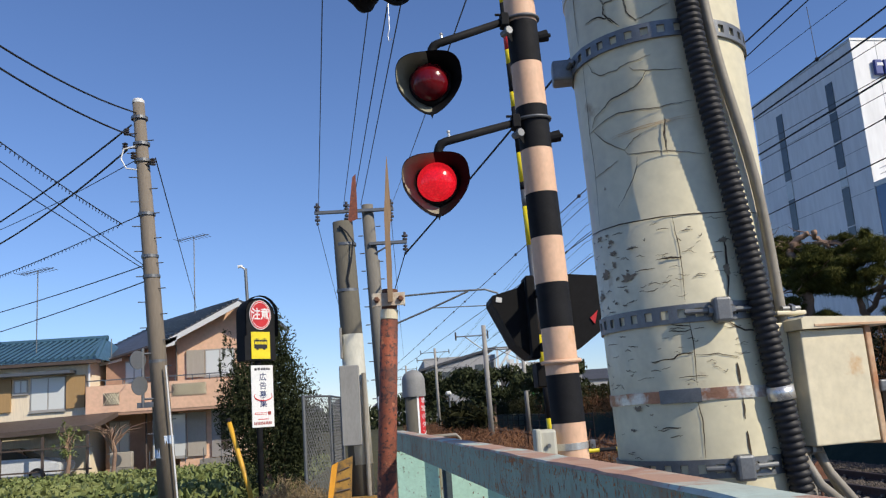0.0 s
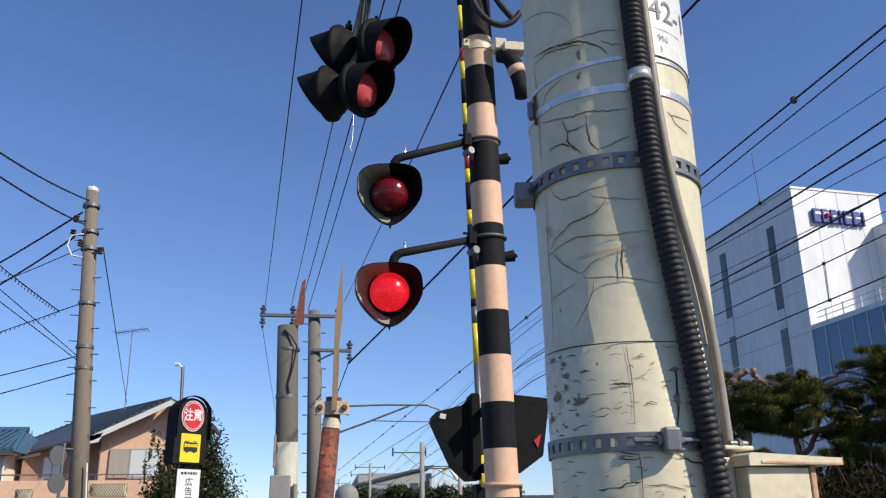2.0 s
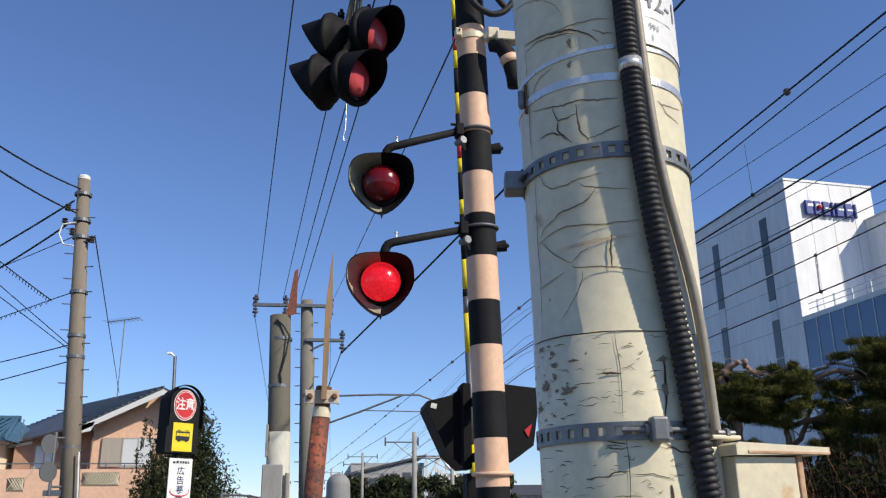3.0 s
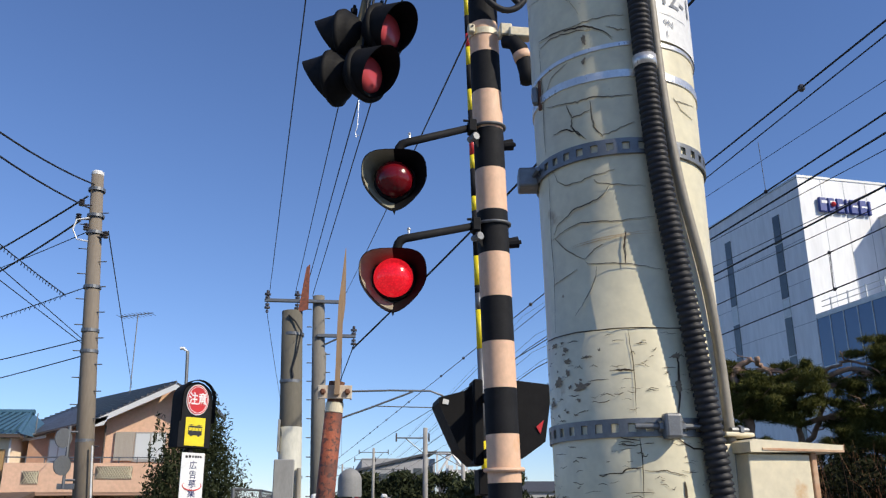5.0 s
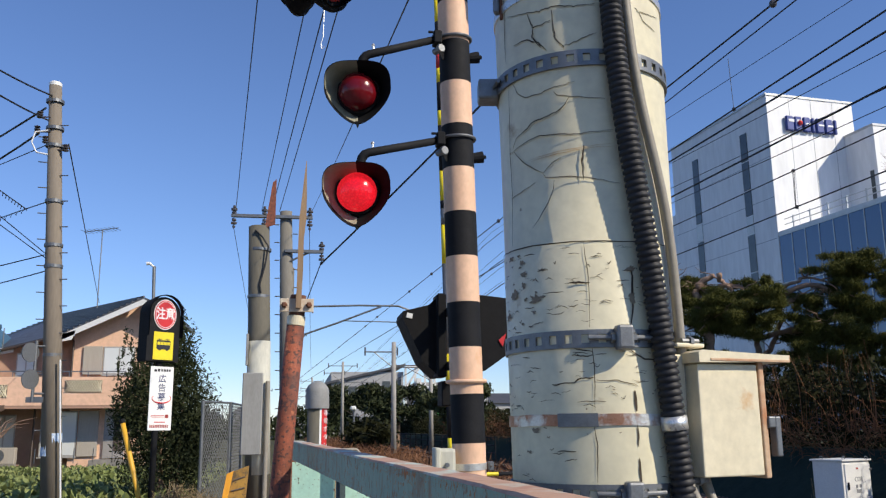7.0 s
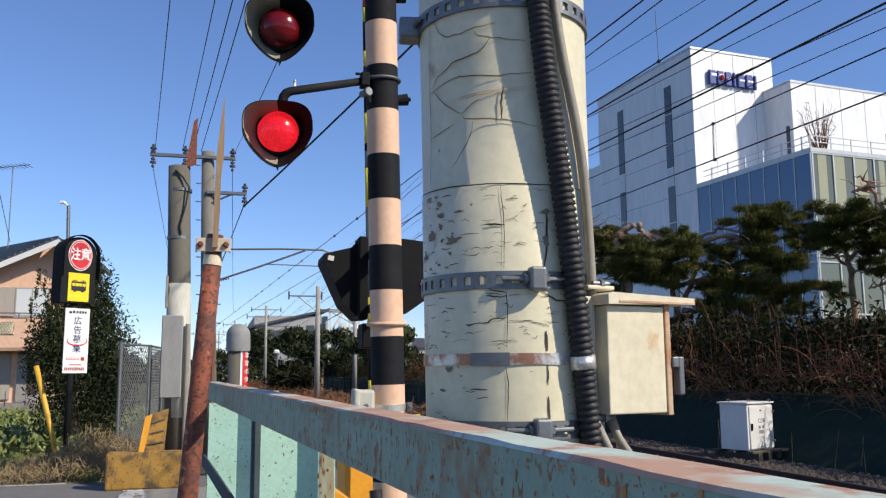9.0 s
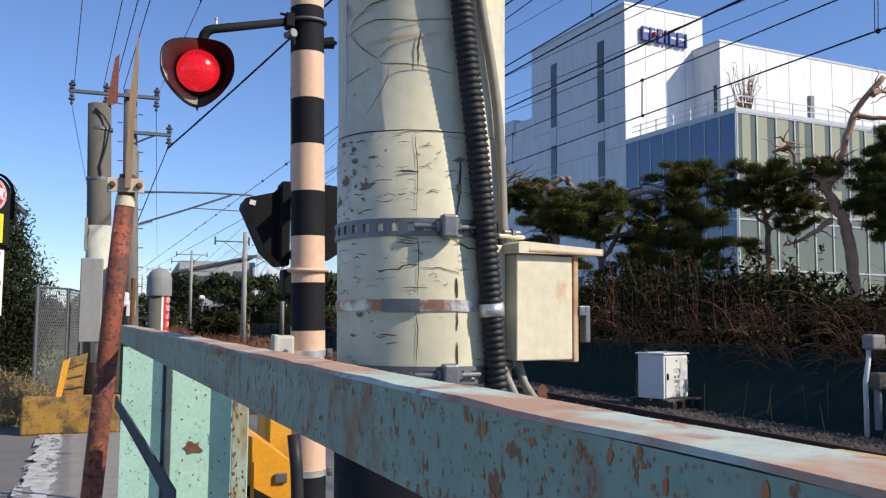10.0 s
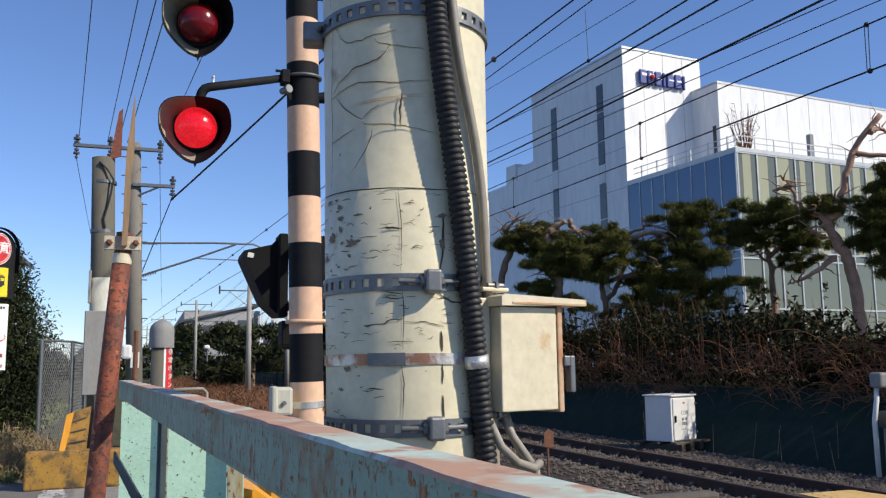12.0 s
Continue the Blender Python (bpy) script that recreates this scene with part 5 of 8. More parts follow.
flat([(0, 2.565, 0.17, 0.10), (0, 2.515, 0.15, 0.012), (-0.05, 2.625, 0.05, 0.007), (0.05, 2.625, 0.05, 0.007), (-0.05, 2.62, 0.006, 0.025), (0.05, 2.62, 0.006, 0.025)], -0.0135, M_INK, yp, "train_symbol", "black train pictogram")
flat([(x, 2.578, 0.034, 0.034) for x in (-0.06, -0.02, 0.02, 0.06)], -0.0165, M_SIGNY, yp, "symbol_window")
for x in (-0.045, 0.045):
    bm = B()
    lathe(bm, [(0, 0), (0.018, 0), (0.018, 0.003), (0, 0.003)], 16, facing(C0 + Vector((x, -0.0135, 2.512)), 0))
    part("symbol_wheel", bm, M_INK, yp)
bm = B()
box(bm, C0 + Vector((0.03, 0.04, 1.945)), (0.285, 0.012, 0.735), bevel=0.002)
ad = part("notice_board", bm, M_SIGNW, cs, "white advertisement board")
for i, ch in enumerate("広告募集"):
    words(ch, 0.098, facing(C0 + Vector((0.035, 0.033, 2.165 - i * 0.105)), 0), M_NAVY, ad, "letter", 0.001, 0.001)
flat([(-0.055, 2.265, 0.03, 0.028), (-0.015, 2.268, 0.028, 0.03), (0.025, 2.268, 0.022, 0.026), (0.058, 2.268, 0.024, 0.028), (0.09, 2.268, 0.022, 0.028), (0.12, 2.268, 0.02, 0.026)], 0.033, M_INK, ad, "small_line")
flat([(0.0, 1.73, 0.15, 0.006), (0.0, 1.748, 0.15, 0.006), (-0.075, 1.739, 0.005, 0.024), (0.03, 1.672, 0.14, 0.01)], 0.033, M_RED, ad, "small_line", "faded small print bars")
flat([(0.11, 1.739, 0.04, 0.04)], 0.033, M_BROWN, ad, "small_mark")
flat([(-0.085 + 0.021 * k, 1.625, 0.013, 0.034) for k in range(11)], 0.033, M_BROWN, ad, "number_bar", "row of dark red bars")
bm = B()
pts = [C0 + Vector((0.035 + 0.115 * math.cos(radians(a)), 0.031, 1.945 + 0.055 * math.sin(radians(a)))) for a in range(150, 400, 10)]
tube(bm, pts, [0.002 + 0.006 * math.sin(math.pi * k / (len(pts) - 1)) for k in range(len(pts))], 6)
part("red_swoosh", bm, M_RED, ad, "red curved stroke")
cs.rotation_euler = (0, 0, radians(40))
cs.scale = (1.06 * 1.5, 0.85 * 1.5, 1.5)
cs.location = (-1.56 * 1.5, 0.28 + (10.76 - 0.28) * 1.5, 1.574 * (1 - 1.5))

# ---- poles in the middle distance ----
def pole_at(name, lab, pts, rs, material, seg=28):
    t = thing(name, lab, "pole", pts[0])
    bm = B()
    tube(bm, pts, rs, seg)
    part("shaft", bm, material, t, smooth=True)
    return t


p1 = pole_at("concrete_post", "short dark concrete pole, white-painted below", [(-0.46, 12.1, 0), (-0.51, 12.1, 2.74), (-0.56, 12.1, 4.33)], [0.165, 0.15, 0.142], M_CONCD)
bm = B()
tube(bm, [(-0.47, 12.1, 1.0), (-0.51, 12.1, 2.74)], [0.1625, 0.1535], 28)
part("white_wrap", bm, M_WHITEWRAP, p1, "dirty white painted wrap", True)
for z in (4.0, 3.35):
    bm = B()
    lathe(bm, [(0.144, -0.02), (0.152, -0.02), (0.152, 0.02), (0.144, 0.02)], 28, Matrix.Translation((-0.535, 12.1, z)))
    part("band", bm, M_GALV, p1, "grey band")
bm = B()
box(bm, (-0.56, 11.90, 1.78), (0.26, 0.16, 1.05), bevel=0.01)
box(bm, (-0.655, 12.0, 2.62), (0.03, 0.1, 0.42), bevel=0.004)
part("guard_board", bm, M_BOARD, p1, "weathered grey board cover")
bm = B()
tube(bm, [(-0.37, 11.9, 0), (-0.37, 11.93, 2.2)], 0.03, 10)
part("riser_pipe", bm, M_PIPE, p1)
bm = B()
tube(bm, [(-0.60, 11.95, 4.25), (-0.50, 11.93, 4.15), (-0.42, 11.93, 4.02), (-0.46, 11.94, 3.75), (-0.52, 11.94, 3.5), (-0.50, 11.94, 3.38)], 0.012, 8)
part("cable_loop", bm, M_WIRE, p1, "black cable loop")
bm = B()
prism(bm, [(-0.39, 12.0, 4.95), (-0.34, 12.0, 5.0), (-0.34, 12.0, 4.35), (-0.48, 12.0, 4.3)], (0, 0.02, 0))
part("warning_flag", bm, M_RUSTPOST, p1, "faded red warning plate")

p1.location = (p1.location.x * 1.11, 0.27 + (12.1 - 0.27) * 1.11, -0.17)
p1.scale = (1.11, 1.11, 1.11)

p2 = pole_at("utility_pole", "grey concrete utility pole with two crossarms", [(-0.10, 18.2, 0), (-0.2, 18.2, 3), (-0.30, 18.2, 6.1)], [0.165, 0.15, 0.125], M_CONC)
for z, x0, x1, r in ((5.95, -1.42, 0.26, 0.035), (5.22, -0.3, 0.50, 0.025)):
    bm = B()
    box(bm, ((x0 + x1) / 2, 18.05, z), (x1 - x0, 0.07, 0.07), bevel=0.008)
    ca = part("crossarm", bm, M_GALV, p2, "grey steel crossarm")
    for x in ((-1.36, -0.74, 0.2) if z > 5.5 else (0.46,)):
        bm = B()
        for dz, rr in ((-0.24, 0.03), (-0.16, 0.06), (-0.09, 0.045), (0.06, 0.05), (0.13, 0.065), (0.19, 0.03)):
            lathe(bm, [(0, dz - 0.03), (rr, dz - 0.02), (rr, dz + 0.02), (0, dz + 0.03)], 10, Matrix.Translation((x, 18.05, z)))
        tube(bm, [(x, 18.05, z - 0.28), (x, 18.05, z + 0.22)], 0.012, 6)
        part("insulator", bm, M_INSUL, ca, "dark insulator")
bm = B()
tube(bm, [(-0.22, 18.1, 5.0), (0.2, 18.05, 5.2)], 0.02, 8)
part("arm_brace", bm, M_GALV, p2)
for k in range(22):
    z = 1.8 + 0.19 * k
    x = -0.1 - 0.033 * z
    bm = B()
    tube(bm, [(x - 0.14, 18.1, z), (x - 0.24, 18.1, z)] if k % 2 else [(x + 0.14, 18.1, z), (x + 0.24, 18.1, z)], 0.012, 6)
    part("step_bolt", bm, M_GALV, p2)
bm = B()
box(bm, (-0.14, 18.03, 1.75), (0.16, 0.02, 0.3))
part("pole_tag", bm, M_PLATE, p2, "small white tag")

up = pole_at("utility_pole", "tall brown-grey concrete utility pole with step bolts", [(-4.22, 17.0, 0), (-4.49, 17.0, 4.0), (-4.775, 17.0, 8.2)], [0.185, 0.155, 0.115], M_CONCB)


def upx(z):
    return -4.22 - 0.0677 * z


for k in range(24):
    z = 1.6 + 0.25 * k
    s = 1 if k % 2 else -1
    bm = B()
    tube(bm, [(upx(z) + s * 0.10, 16.93, z), (upx(z) + s * 0.27, 16.9, z)], 0.011, 6)
    part("step_bolt", bm, M_GALV, up)
for z in (7.85, 7.3, 6.95, 5.85, 5.0, 4.6, 2.95, 2.1):
    bm = B()
    lathe(bm, [(0.145, -0.03), (0.165, -0.03), (0.165, 0.03), (0.145, 0.03)], 20, Matrix.Translation((upx(z), 17, z)))
    part("band", bm, M_GALV, up, "galvanised band")
bm = B()
lathe(bm, [(0.118, -0.03), (0.12, 0.03), (0.09, 0.06), (0, 0.06)], 20, Matrix.Translation((upx(8.2), 17, 8.2)))
part("cap", bm, M_PLATE, up, "pale cap")
for z, x in ((7.5, -0.25), (7.2, -0.3), (7.0, -0.15), (6.85, 0.22)):
    bm = B()
    for j in range(3):
        lathe(bm, [(0, -0.03), (0.05, -0.02), (0.06, 0.0), (0, 0.03)], 10, Matrix.Translation((upx(z) + x, 16.9, z + 0.05 * j)))
    tube(bm, [(upx(z), 16.9, z), (upx(z) + x, 16.9, z)], 0.015, 6)
    part("insulator", bm, M_INSUL, up, "dark insulator and strap")
bm = B()
lathe(bm, [(0.165, 1.15), (0.175, 1.15), (0.172, 1.55), (0.162, 1.55)], 20, Matrix.Translation((upx(1.35), 17, 0)))
part("blue_plate", bm, M_BLUEPL, up, "pale blue advertising plate")
bm = B()
for z in (2.5, 2.98):
    lathe(bm, [(0, 0), (0.175, 0), (0.175, 0.02), (0, 0.02)], 24, facing((upx(z) - 0.30, 16.75, z), 128))
part("mirror_disc", bm, M_GALV, up, "backs of two round traffic mirrors")
bm = B()
tube(bm, [(upx(2.7) - 0.26, 16.85, 2.1), (upx(2.7) - 0.26, 16.85, 3.2)], 0.03, 8)
for z in (3.1, 2.25):
    tube(bm, [(upx(z), 16.9, z), (upx(2.7) - 0.26, 16.85, z)], 0.02, 8)
box(bm, (upx(2.2) - 0.25, 16.85, 2.14), (0.30, 0.03, 0.10))
part("mirror_stand", bm, M_GALV, up)
bm = B()
tube(bm, [(upx(0) + 0.215, 16.8, 0), (upx(2.85) + 0.185, 16.8, 2.85)], 0.017, 8)
part("riser_pipe", bm, M_PLATE, up, "white riser pipe")

# ---- wires ----
def wire(a, b, sag, r, lab="thin black overhead wire", n_=14):
    bm = B()
    a, b = Vector(a), Vector(b)
    tube(bm, [a.lerp(b, k / n_) - Vector((0, 0, 4 * sag * (k / n_) * (1 - k / n_))) for k in range(n_ + 1)], r, 6)
    return single("overhead_wire", bm, M_WIRE, lab, "wire", "overhead wires")


def beyond(a, b, f_):
    """The point f_ times as far from a as b is."""
    a, b = Vector(a), Vector(b)
    return a + (b - a) * f_


for a, b, f_, r in (((-1.33, 18.05, 6.04), (-0.31, 6.27, 5.56), 1.7, 0.006), ((-0.80, 18.05, 6.06), (-0.01, 8.27, 5.69), 1.9, 0.006), ((-0.60, 18.05, 6.06), (0.18, 8.27, 5.70), 1.9, 0.007), ((-0.43, 18.05, 6.07), (0.47, 6.27, 5.63), 1.6, 0.007)):
    wire(a, beyond(a, b, f_), 0.0, r)
wire((-1.36, 18.05, 5.7), (-2.2, 60, 5.6), 0.5, 0.006)
wire((0.2, 18.05, 5.7), (1.0, 60, 5.6), 0.5, 0.006)
wire((0.44, 18.05, 4.95), beyond((0.44, 18.05, 4.95), (3.3, 11.8, 7.1), 1.7), 0.1, 0.018, "thick black cable above the crossing")
wire((0.44, 18.05, 4.95), (-0.2, 19.8, 3.3), 0.0, 0.011, "black cable dropping from the crossarm")
wire((0.478, 3.12, 3.39), (0.2, 18.05, 6.0), 0.03, 0.004)
# hanging line hook by the wires
bm = B()
tube(bm, [(0.18, 8.27, 5.705), (0.175, 8.27, 5.40), (0.155, 8.27, 5.33), (0.165, 8.27, 5.27), (0.19, 8.27, 5.30)], 0.006, 6)
single("hanging_hook", bm, M_STEEL, "pale steel hook hanging from a wire", "hook")
for a, b, sag, r, f_ in (((-4.78, 16.95, 7.95), (-5.34, 12.13, 7.46), 0.25, 0.016, 1.6), ((-4.83, 16.95, 7.45), (-5.33, 12.13, 7.07), 0.2, 0.016, 1.6), ((-4.90, 16.95, 7.70), (-10.13, 23.1, 7.55), 0.15, 0.020, 1.5), ((-4.98, 16.95, 7.19), (-10.12, 23.1, 7.04), 0.25, 0.020, 1.5),
                         ((-4.66, 16.95, 4.82), (-5.71, 13.06, 5.80), 0.0, 0.008, 1.5), ((-4.64, 16.95, 4.73), (-5.70, 13.06, 5.54), 0.0, 0.008, 1.5), ((-4.66, 16.95, 4.82), (-9.67, 22.2, 4.90), 0.05, 0.011, 1.5), ((-4.63, 16.95, 4.51), (-9.65, 22.2, 4.41), 0.05, 0.011, 1.5),
                         ((-4.84, 16.95, 6.95), (-10.12, 23.1, 7.31), 0.12, 0.009, 1.5), ((-5.09, 16.95, 5.684), (-4.76, 16.95, 5.82), 0.0, 0.010, 1.0)):
    wire(a, beyond(a, b, f_), sag, r)
for a, b in (((-5.09, 16.95, 5.684), (-5.715, 13.06, 6.164)), ((-5.09, 16.95, 5.684), (-10.49, 24.0, 6.19))):
    a, b = Vector(a), beyond(a, b, 1.4)
    wire(a, b, 0.07, 0.009)
    bm = B()
    pts = []
    for k in range(240):
        f_ = k / 239
        p = a.lerp(b, f_) - Vector((0, 0, 0.28 * f_ * (1 - f_) + 0.035))
        pts.append(p + Vector((0.02 * math.cos(k * 1.25), 0, 0.035 * math.sin(k * 1.25))))
    tube(bm, pts, 0.005, 5)
    single("coiled_wire", bm, M_WIRE, "black coiled support wire round a cable", "wire", "overhead wires")
wire((-4.43, 16.95, 6.99), (-8.94, 41.0, 7.31), 0.0, 0.012, "thin black guy wire")
bm = B()
tube(bm, [(-4.78, 16.8, 7.2), (-5.0, 16.78, 7.15), (-5.05, 16.78, 6.95), (-4.95, 16.78, 6.75), (-4.75, 16.8, 6.72)], 0.016, 6)
single("cable_loop", bm, M_PLATE, "white cable loop hanging beside the pole", "cable")

# railway overhead line, along the track
for x, z0, k_, r in ((6.6, 6.86, 0.039, 0.010), (6.9, 6.15, 0.080, 0.005), (7.0, 6.19, 0.038, 0.013), (7.3, 5.50, 0.078, 0.006), (7.2, 5.01, 0.074, 0.006), (7.3, 5.37, 0.043, 0.015), (7.5, 5.02, 0.063, 0.006), (7.32, 4.94, 0.033, 0.009), (7.3, 4.49, 0.023, 0.010)):
    wire((x, -12, z0 - 12 * k_), (x, 30, z0 + 30 * k_), 0.0, r, "black railway overhead line wire", 4)
    wire((x, 30, z0 + 30 * k_), (x - 1.2, 300, min(z0 + 30 * k_, 6.6)), 0.3, r, "black railway overhead line wire", 24)
for y in (7.05, 11.56, 16.5, 22.0, 27.5):
    bm = B()
    za, zb = 4.49 + 0.023 * y, 4.94 + 0.033 * y
    tube(bm, [(7.28, y, za), (7.30, y, zb)], 0.005, 5)
    tube(bm, [(7.32, y + 0.08, za), (7.33, y + 0.08, zb)], 0.005, 5)
    for z in (za, zb):
        bmesh.ops.create_uvsphere(bm, u_segments=8, v_segments=6, radius=0.03, matrix=Matrix.Translation((7.31, y + 0.03, z)))
    single("dropper", bm, M_WIRE, "double dropper between the contact wires", "dropper", "droppers of the overhead line")
for y in (12.6, 20.0):
    bm = B()
    za = 6.19 + 0.038 * y
    tube(bm, [(7.0, y, za), (6.97, y, za + 0.9)], 0.005, 5)
    bmesh.ops.create_uvsphere(bm, u_segments=8, v_segments=6, radius=0.035, matrix=Matrix.Translation((7.0, y, za)))
    single("dropper", bm, M_WIRE, "dropper above the feeder wire", "dropper", "droppers of the overhead line")

for (ax_, ay_, az_), (bx_, by_, bz_), bead in (((4.1, 32, 6.6), (1.66, 69, 6.6), True), ((3.8, 36.3, 5.6), (1.84, 61.8, 5.6), False)):
    a, b = Vector((ax_, ay_, az_)), Vector((bx_, by_, bz_))
    p, q = a.lerp(b, -1.9), a.lerp(b, 2.4)
    wire(p, q, 0.0, 0.012, "black line wire strung with small clips")
    if bead:
        for k in range(42):
            bm = B()
            bmesh.ops.create_uvsphere(bm, u_segments=8, v_segments=6, radius=0.05, matrix=Matrix.Translation(p.lerp(q, (k + 0.5) / 42)))
            single("wire_clip", bm, M_INSUL, "small dark clip on a line wire", "clip", "clips on the line wire")

# ---- kerb, plate and verge beside the road ----
kerb = thing("yellow_kerb", "mossy yellow-painted concrete kerb block", "kerb", (-0.83, 12.95, 0))
bm = B()
box(bm, (-0.80, 13.05, 0.25), (1.22, 0.32, 0.5), bevel=0.03, seg=2)
part("block", bm, M_YKERB, kerb)
yb = thing("striped_board", "leaning orange-yellow board on the kerb", "board", (-0.75, 13.0, 0.5))
bm = B()
prism(bm, [(-0.95, 12.98, 0.5), (-0.67, 13.0, 0.5), (-0.63, 13.06, 1.08), (-0.88, 13.04, 0.99)], (0.0, 0.10, 0.0))
part("panel", bm, M_YKERB, yb)
bm = B()
prism(bm, [(-1.0, 12.94, 0.5), (-0.93, 12.94, 0.5), (-0.84, 13.02, 1.01), (-0.93, 13.02, 0.97)], (0.0, 0.12, 0))
part("edge_strip", bm, M_YELLOW, yb, "bright orange-yellow edge")
# Dark bars laid on the panel imitate the shade in its grooves.
for k in range(3):
    bm = B()
    a, b = Vector((-0.88 + 0.02 * k, 12.985 + 0.02 * k, 0.60 + 0.14 * k)), Vector((-0.68, 13.0 + 0.02 * k, 0.63 + 0.15 * k))
    tube(bm, [a, b], 0.012, 6)
    part("dark_gap", bm, M_BROWNFR, yb, "dark brown bar drawn for a shaded groove")
yr = thing("yellow_bar", "leaning yellow painted bar in the verge", "bar", (-2.58, 16.3, 0))
bm = B()
tube(bm, [(-2.56, 16.3, -0.05), (-2.64, 16.3, 0.46), (-2.98, 16.26, 1.74)], 0.045, 12)
part("bar", bm, M_YBAR, yr, smooth=True)
bm = B()
tube(bm, [(-2.972, 16.26, 1.71), (-2.99, 16.26, 1.78)], 0.047, 12)
part("end_cap", bm, M_BLACK, yr)
bm = B()
box(bm, (-10.55, 13.95, 0.004), (17.0, 0.13, 0.006))
single("road_line", bm, M_WORNWHITE, "worn white edge line on the asphalt", "road marking")
bm = B()
cells = {}
for i in range(20):
    for k in range(140):
        y = 12.7 - 0.039 * k
        u = (i - 9.5) / 9.5 * 0.17
        worn = noise.noise(Vector((u * 9, y * 3.2, 1.0))) + 0.5 * noise.noise(Vector((u * 30, y * 11, 4.0))) - 0.5 * (abs(i - 9.5) / 9.5) ** 3
        if worn > -0.32:
            for di, dk in ((0, 0), (1, 0), (0, 1), (1, 1)):
                key = (i + di, k + dk)
                if key not in cells:
                    yy = 12.7 - 0.039 * key[1] + rng.uniform(-0.01, 0.01)
                    xx = -1.0 + 0.05 * (12.7 - yy) + (key[0] - 10) * 0.0172 + rng.uniform(-0.005, 0.005)
                    cells[key] = bm.verts.new((xx, yy, 0.031))
            bm.faces.new((cells[(i, k)], cells[(i, k + 1)], cells[(i + 1, k + 1)], cells[(i + 1, k)]))
single("worn_paint", bm, M_WORNWHITE, "flaking white painted line along the pavement", "road marking")


def leaves(name, pts, size, material, label, cat, slim=1.0, seed=1, up=0.0, parent=None):
    """Many small leaf blades, one mesh."""
    r = np.random.RandomState(seed)
    pts = np.asarray(pts)
    n_ = len(pts)
    a = r.normal(size=(n_, 3))
    a[:, 2] += up
    a /= np.linalg.norm(a, axis=1)[:, None]
    b = np.cross(a, r.normal(size=(n_, 3)))
    b /= np.linalg.norm(b, axis=1)[:, None]
    s = size * r.uniform(0.6, 1.3, size=(n_, 1))
    v = np.stack([pts - a * s, pts + b * s * slim * 0.5, pts + a * s, pts - b * s * slim * 0.5], axis=1).reshape(-1, 3)
    f = np.arange(n_ * 4).reshape(-1, 4)
    me = bpy.data.meshes.new(name)
    me.from_pydata(v.tolist(), [], f.tolist())
    me.materials.append(material)
    ob = new(name, me)
    if parent is not None:
        return under(ob, parent)
    return tagged(ob, label, cat, kind="stuff")


R = np.random.RandomState(5)


def cloud(c, r, n_, shellish=0.25):
    d = R.normal(size=(n_, 3))
    d /= np.linalg.norm(d, axis=1)[:, None]
    k = (shellish + (1 - shellish) * R.uniform(0, 1, (n_, 1))) * (0.85 + 0.3 * R.uniform(0, 1, (n_, 1)))
    return np.array(c) + d * k * np.array(r)


# evergreen bush behind the caution sign
bush = thing("evergreen_bush", "dense dark evergreen bush with upright shoots", "bush", (-1.95, 16, 0))
bm = B()
for k in range(9):
    x, y = -2.25 + rng.uniform(-0.5, 0.4), 16 + rng.uniform(-0.3, 0.3)
    tube(bm, [(-2.0 + (x + 2) * 0.3, 16, -0.05), ((x - 2.0) / 2, y, 1.2), (x, y, rng.uniform(2.0, 2.7))], [0.035, 0.025, 0.008], 6)
part("stem", bm, M_BARK, bush)
P = [cloud((-1.95, 16, 1.5), (0.85, 0.8, 1.5), 17000), cloud((-2.35, 16, 1.9), (0.5, 0.6, 1.0), 5000), cloud((-1.5, 16, 1.5), (0.55, 0.6, 1.3), 6500), cloud((-1.85, 16, 2.7), (0.35, 0.4, 1.0), 3400), cloud((-2.4, 16, 2.5), (0.2, 0.3, 0.75), 700), cloud((-1.55, 16, 2.5), (0.22, 0.3, 0.9), 900), cloud((-2.7, 16, 1.8), (0.22, 0.3, 0.6), 500), cloud((-1.4, 16, 1.2), (0.3, 0.3, 0.9), 900), cloud((-1.75, 16, 3.2), (0.12, 0.2, 0.6), 350)]
P += [cloud((x, 16 + rng.uniform(-0.3, 0.3), z), (0.05, 0.05, 0.28), 60, 0.0) for x, z in ((rng.uniform(-2.8, -1.55), rng.uniform(2.2, 3.2)) for _ in range(30))]
leaves("foliage", np.concatenate(P) + np.array((-0.28, 0, 0)), 0.036, M_LEAF, "", "", 0.7, 3, 0.6, bush)
bush.location = (-1.95 * 1.2, 0.28 + (16 - 0.28) * 1.2, -0.25)
bush.scale = (1.2, 1.2, 1.2)

# verge: dry grass, weeds
P = np.stack([R.uniform(-3.4, -0.9, 6500), R.uniform(13.9, 16.4, 6500), R.uniform(0.0, 0.12, 6500)], 1)
P[:, 2] += 0.66 * np.exp(-((P[:, 0] + 1.75) ** 2) / 0.55) * R.uniform(0, 1, 6500) * np.exp(-((P[:, 1] - 15.0) ** 2) / 0.9)
leaves("dry_grass", P, 0.16, M_DRY, "straw-coloured dry grass heaped on the verge", "dry grass", 0.08, 4, 0.9)
P = np.stack([R.uniform(-8, -1.6, 12000), R.uniform(14.5, 17.5, 12000), R.uniform(-0.05, 0.16, 12000)], 1)
P[:, 1] = np.where(P[:, 0] > -2.6, P[:, 1] - 0.9 * (P[:, 0] + 2.6), P[:, 1])
leaves("verge_grass", P, 0.09, M_GRASS, "short green grass along the road edge", "grass", 0.12, 5, 1.2)
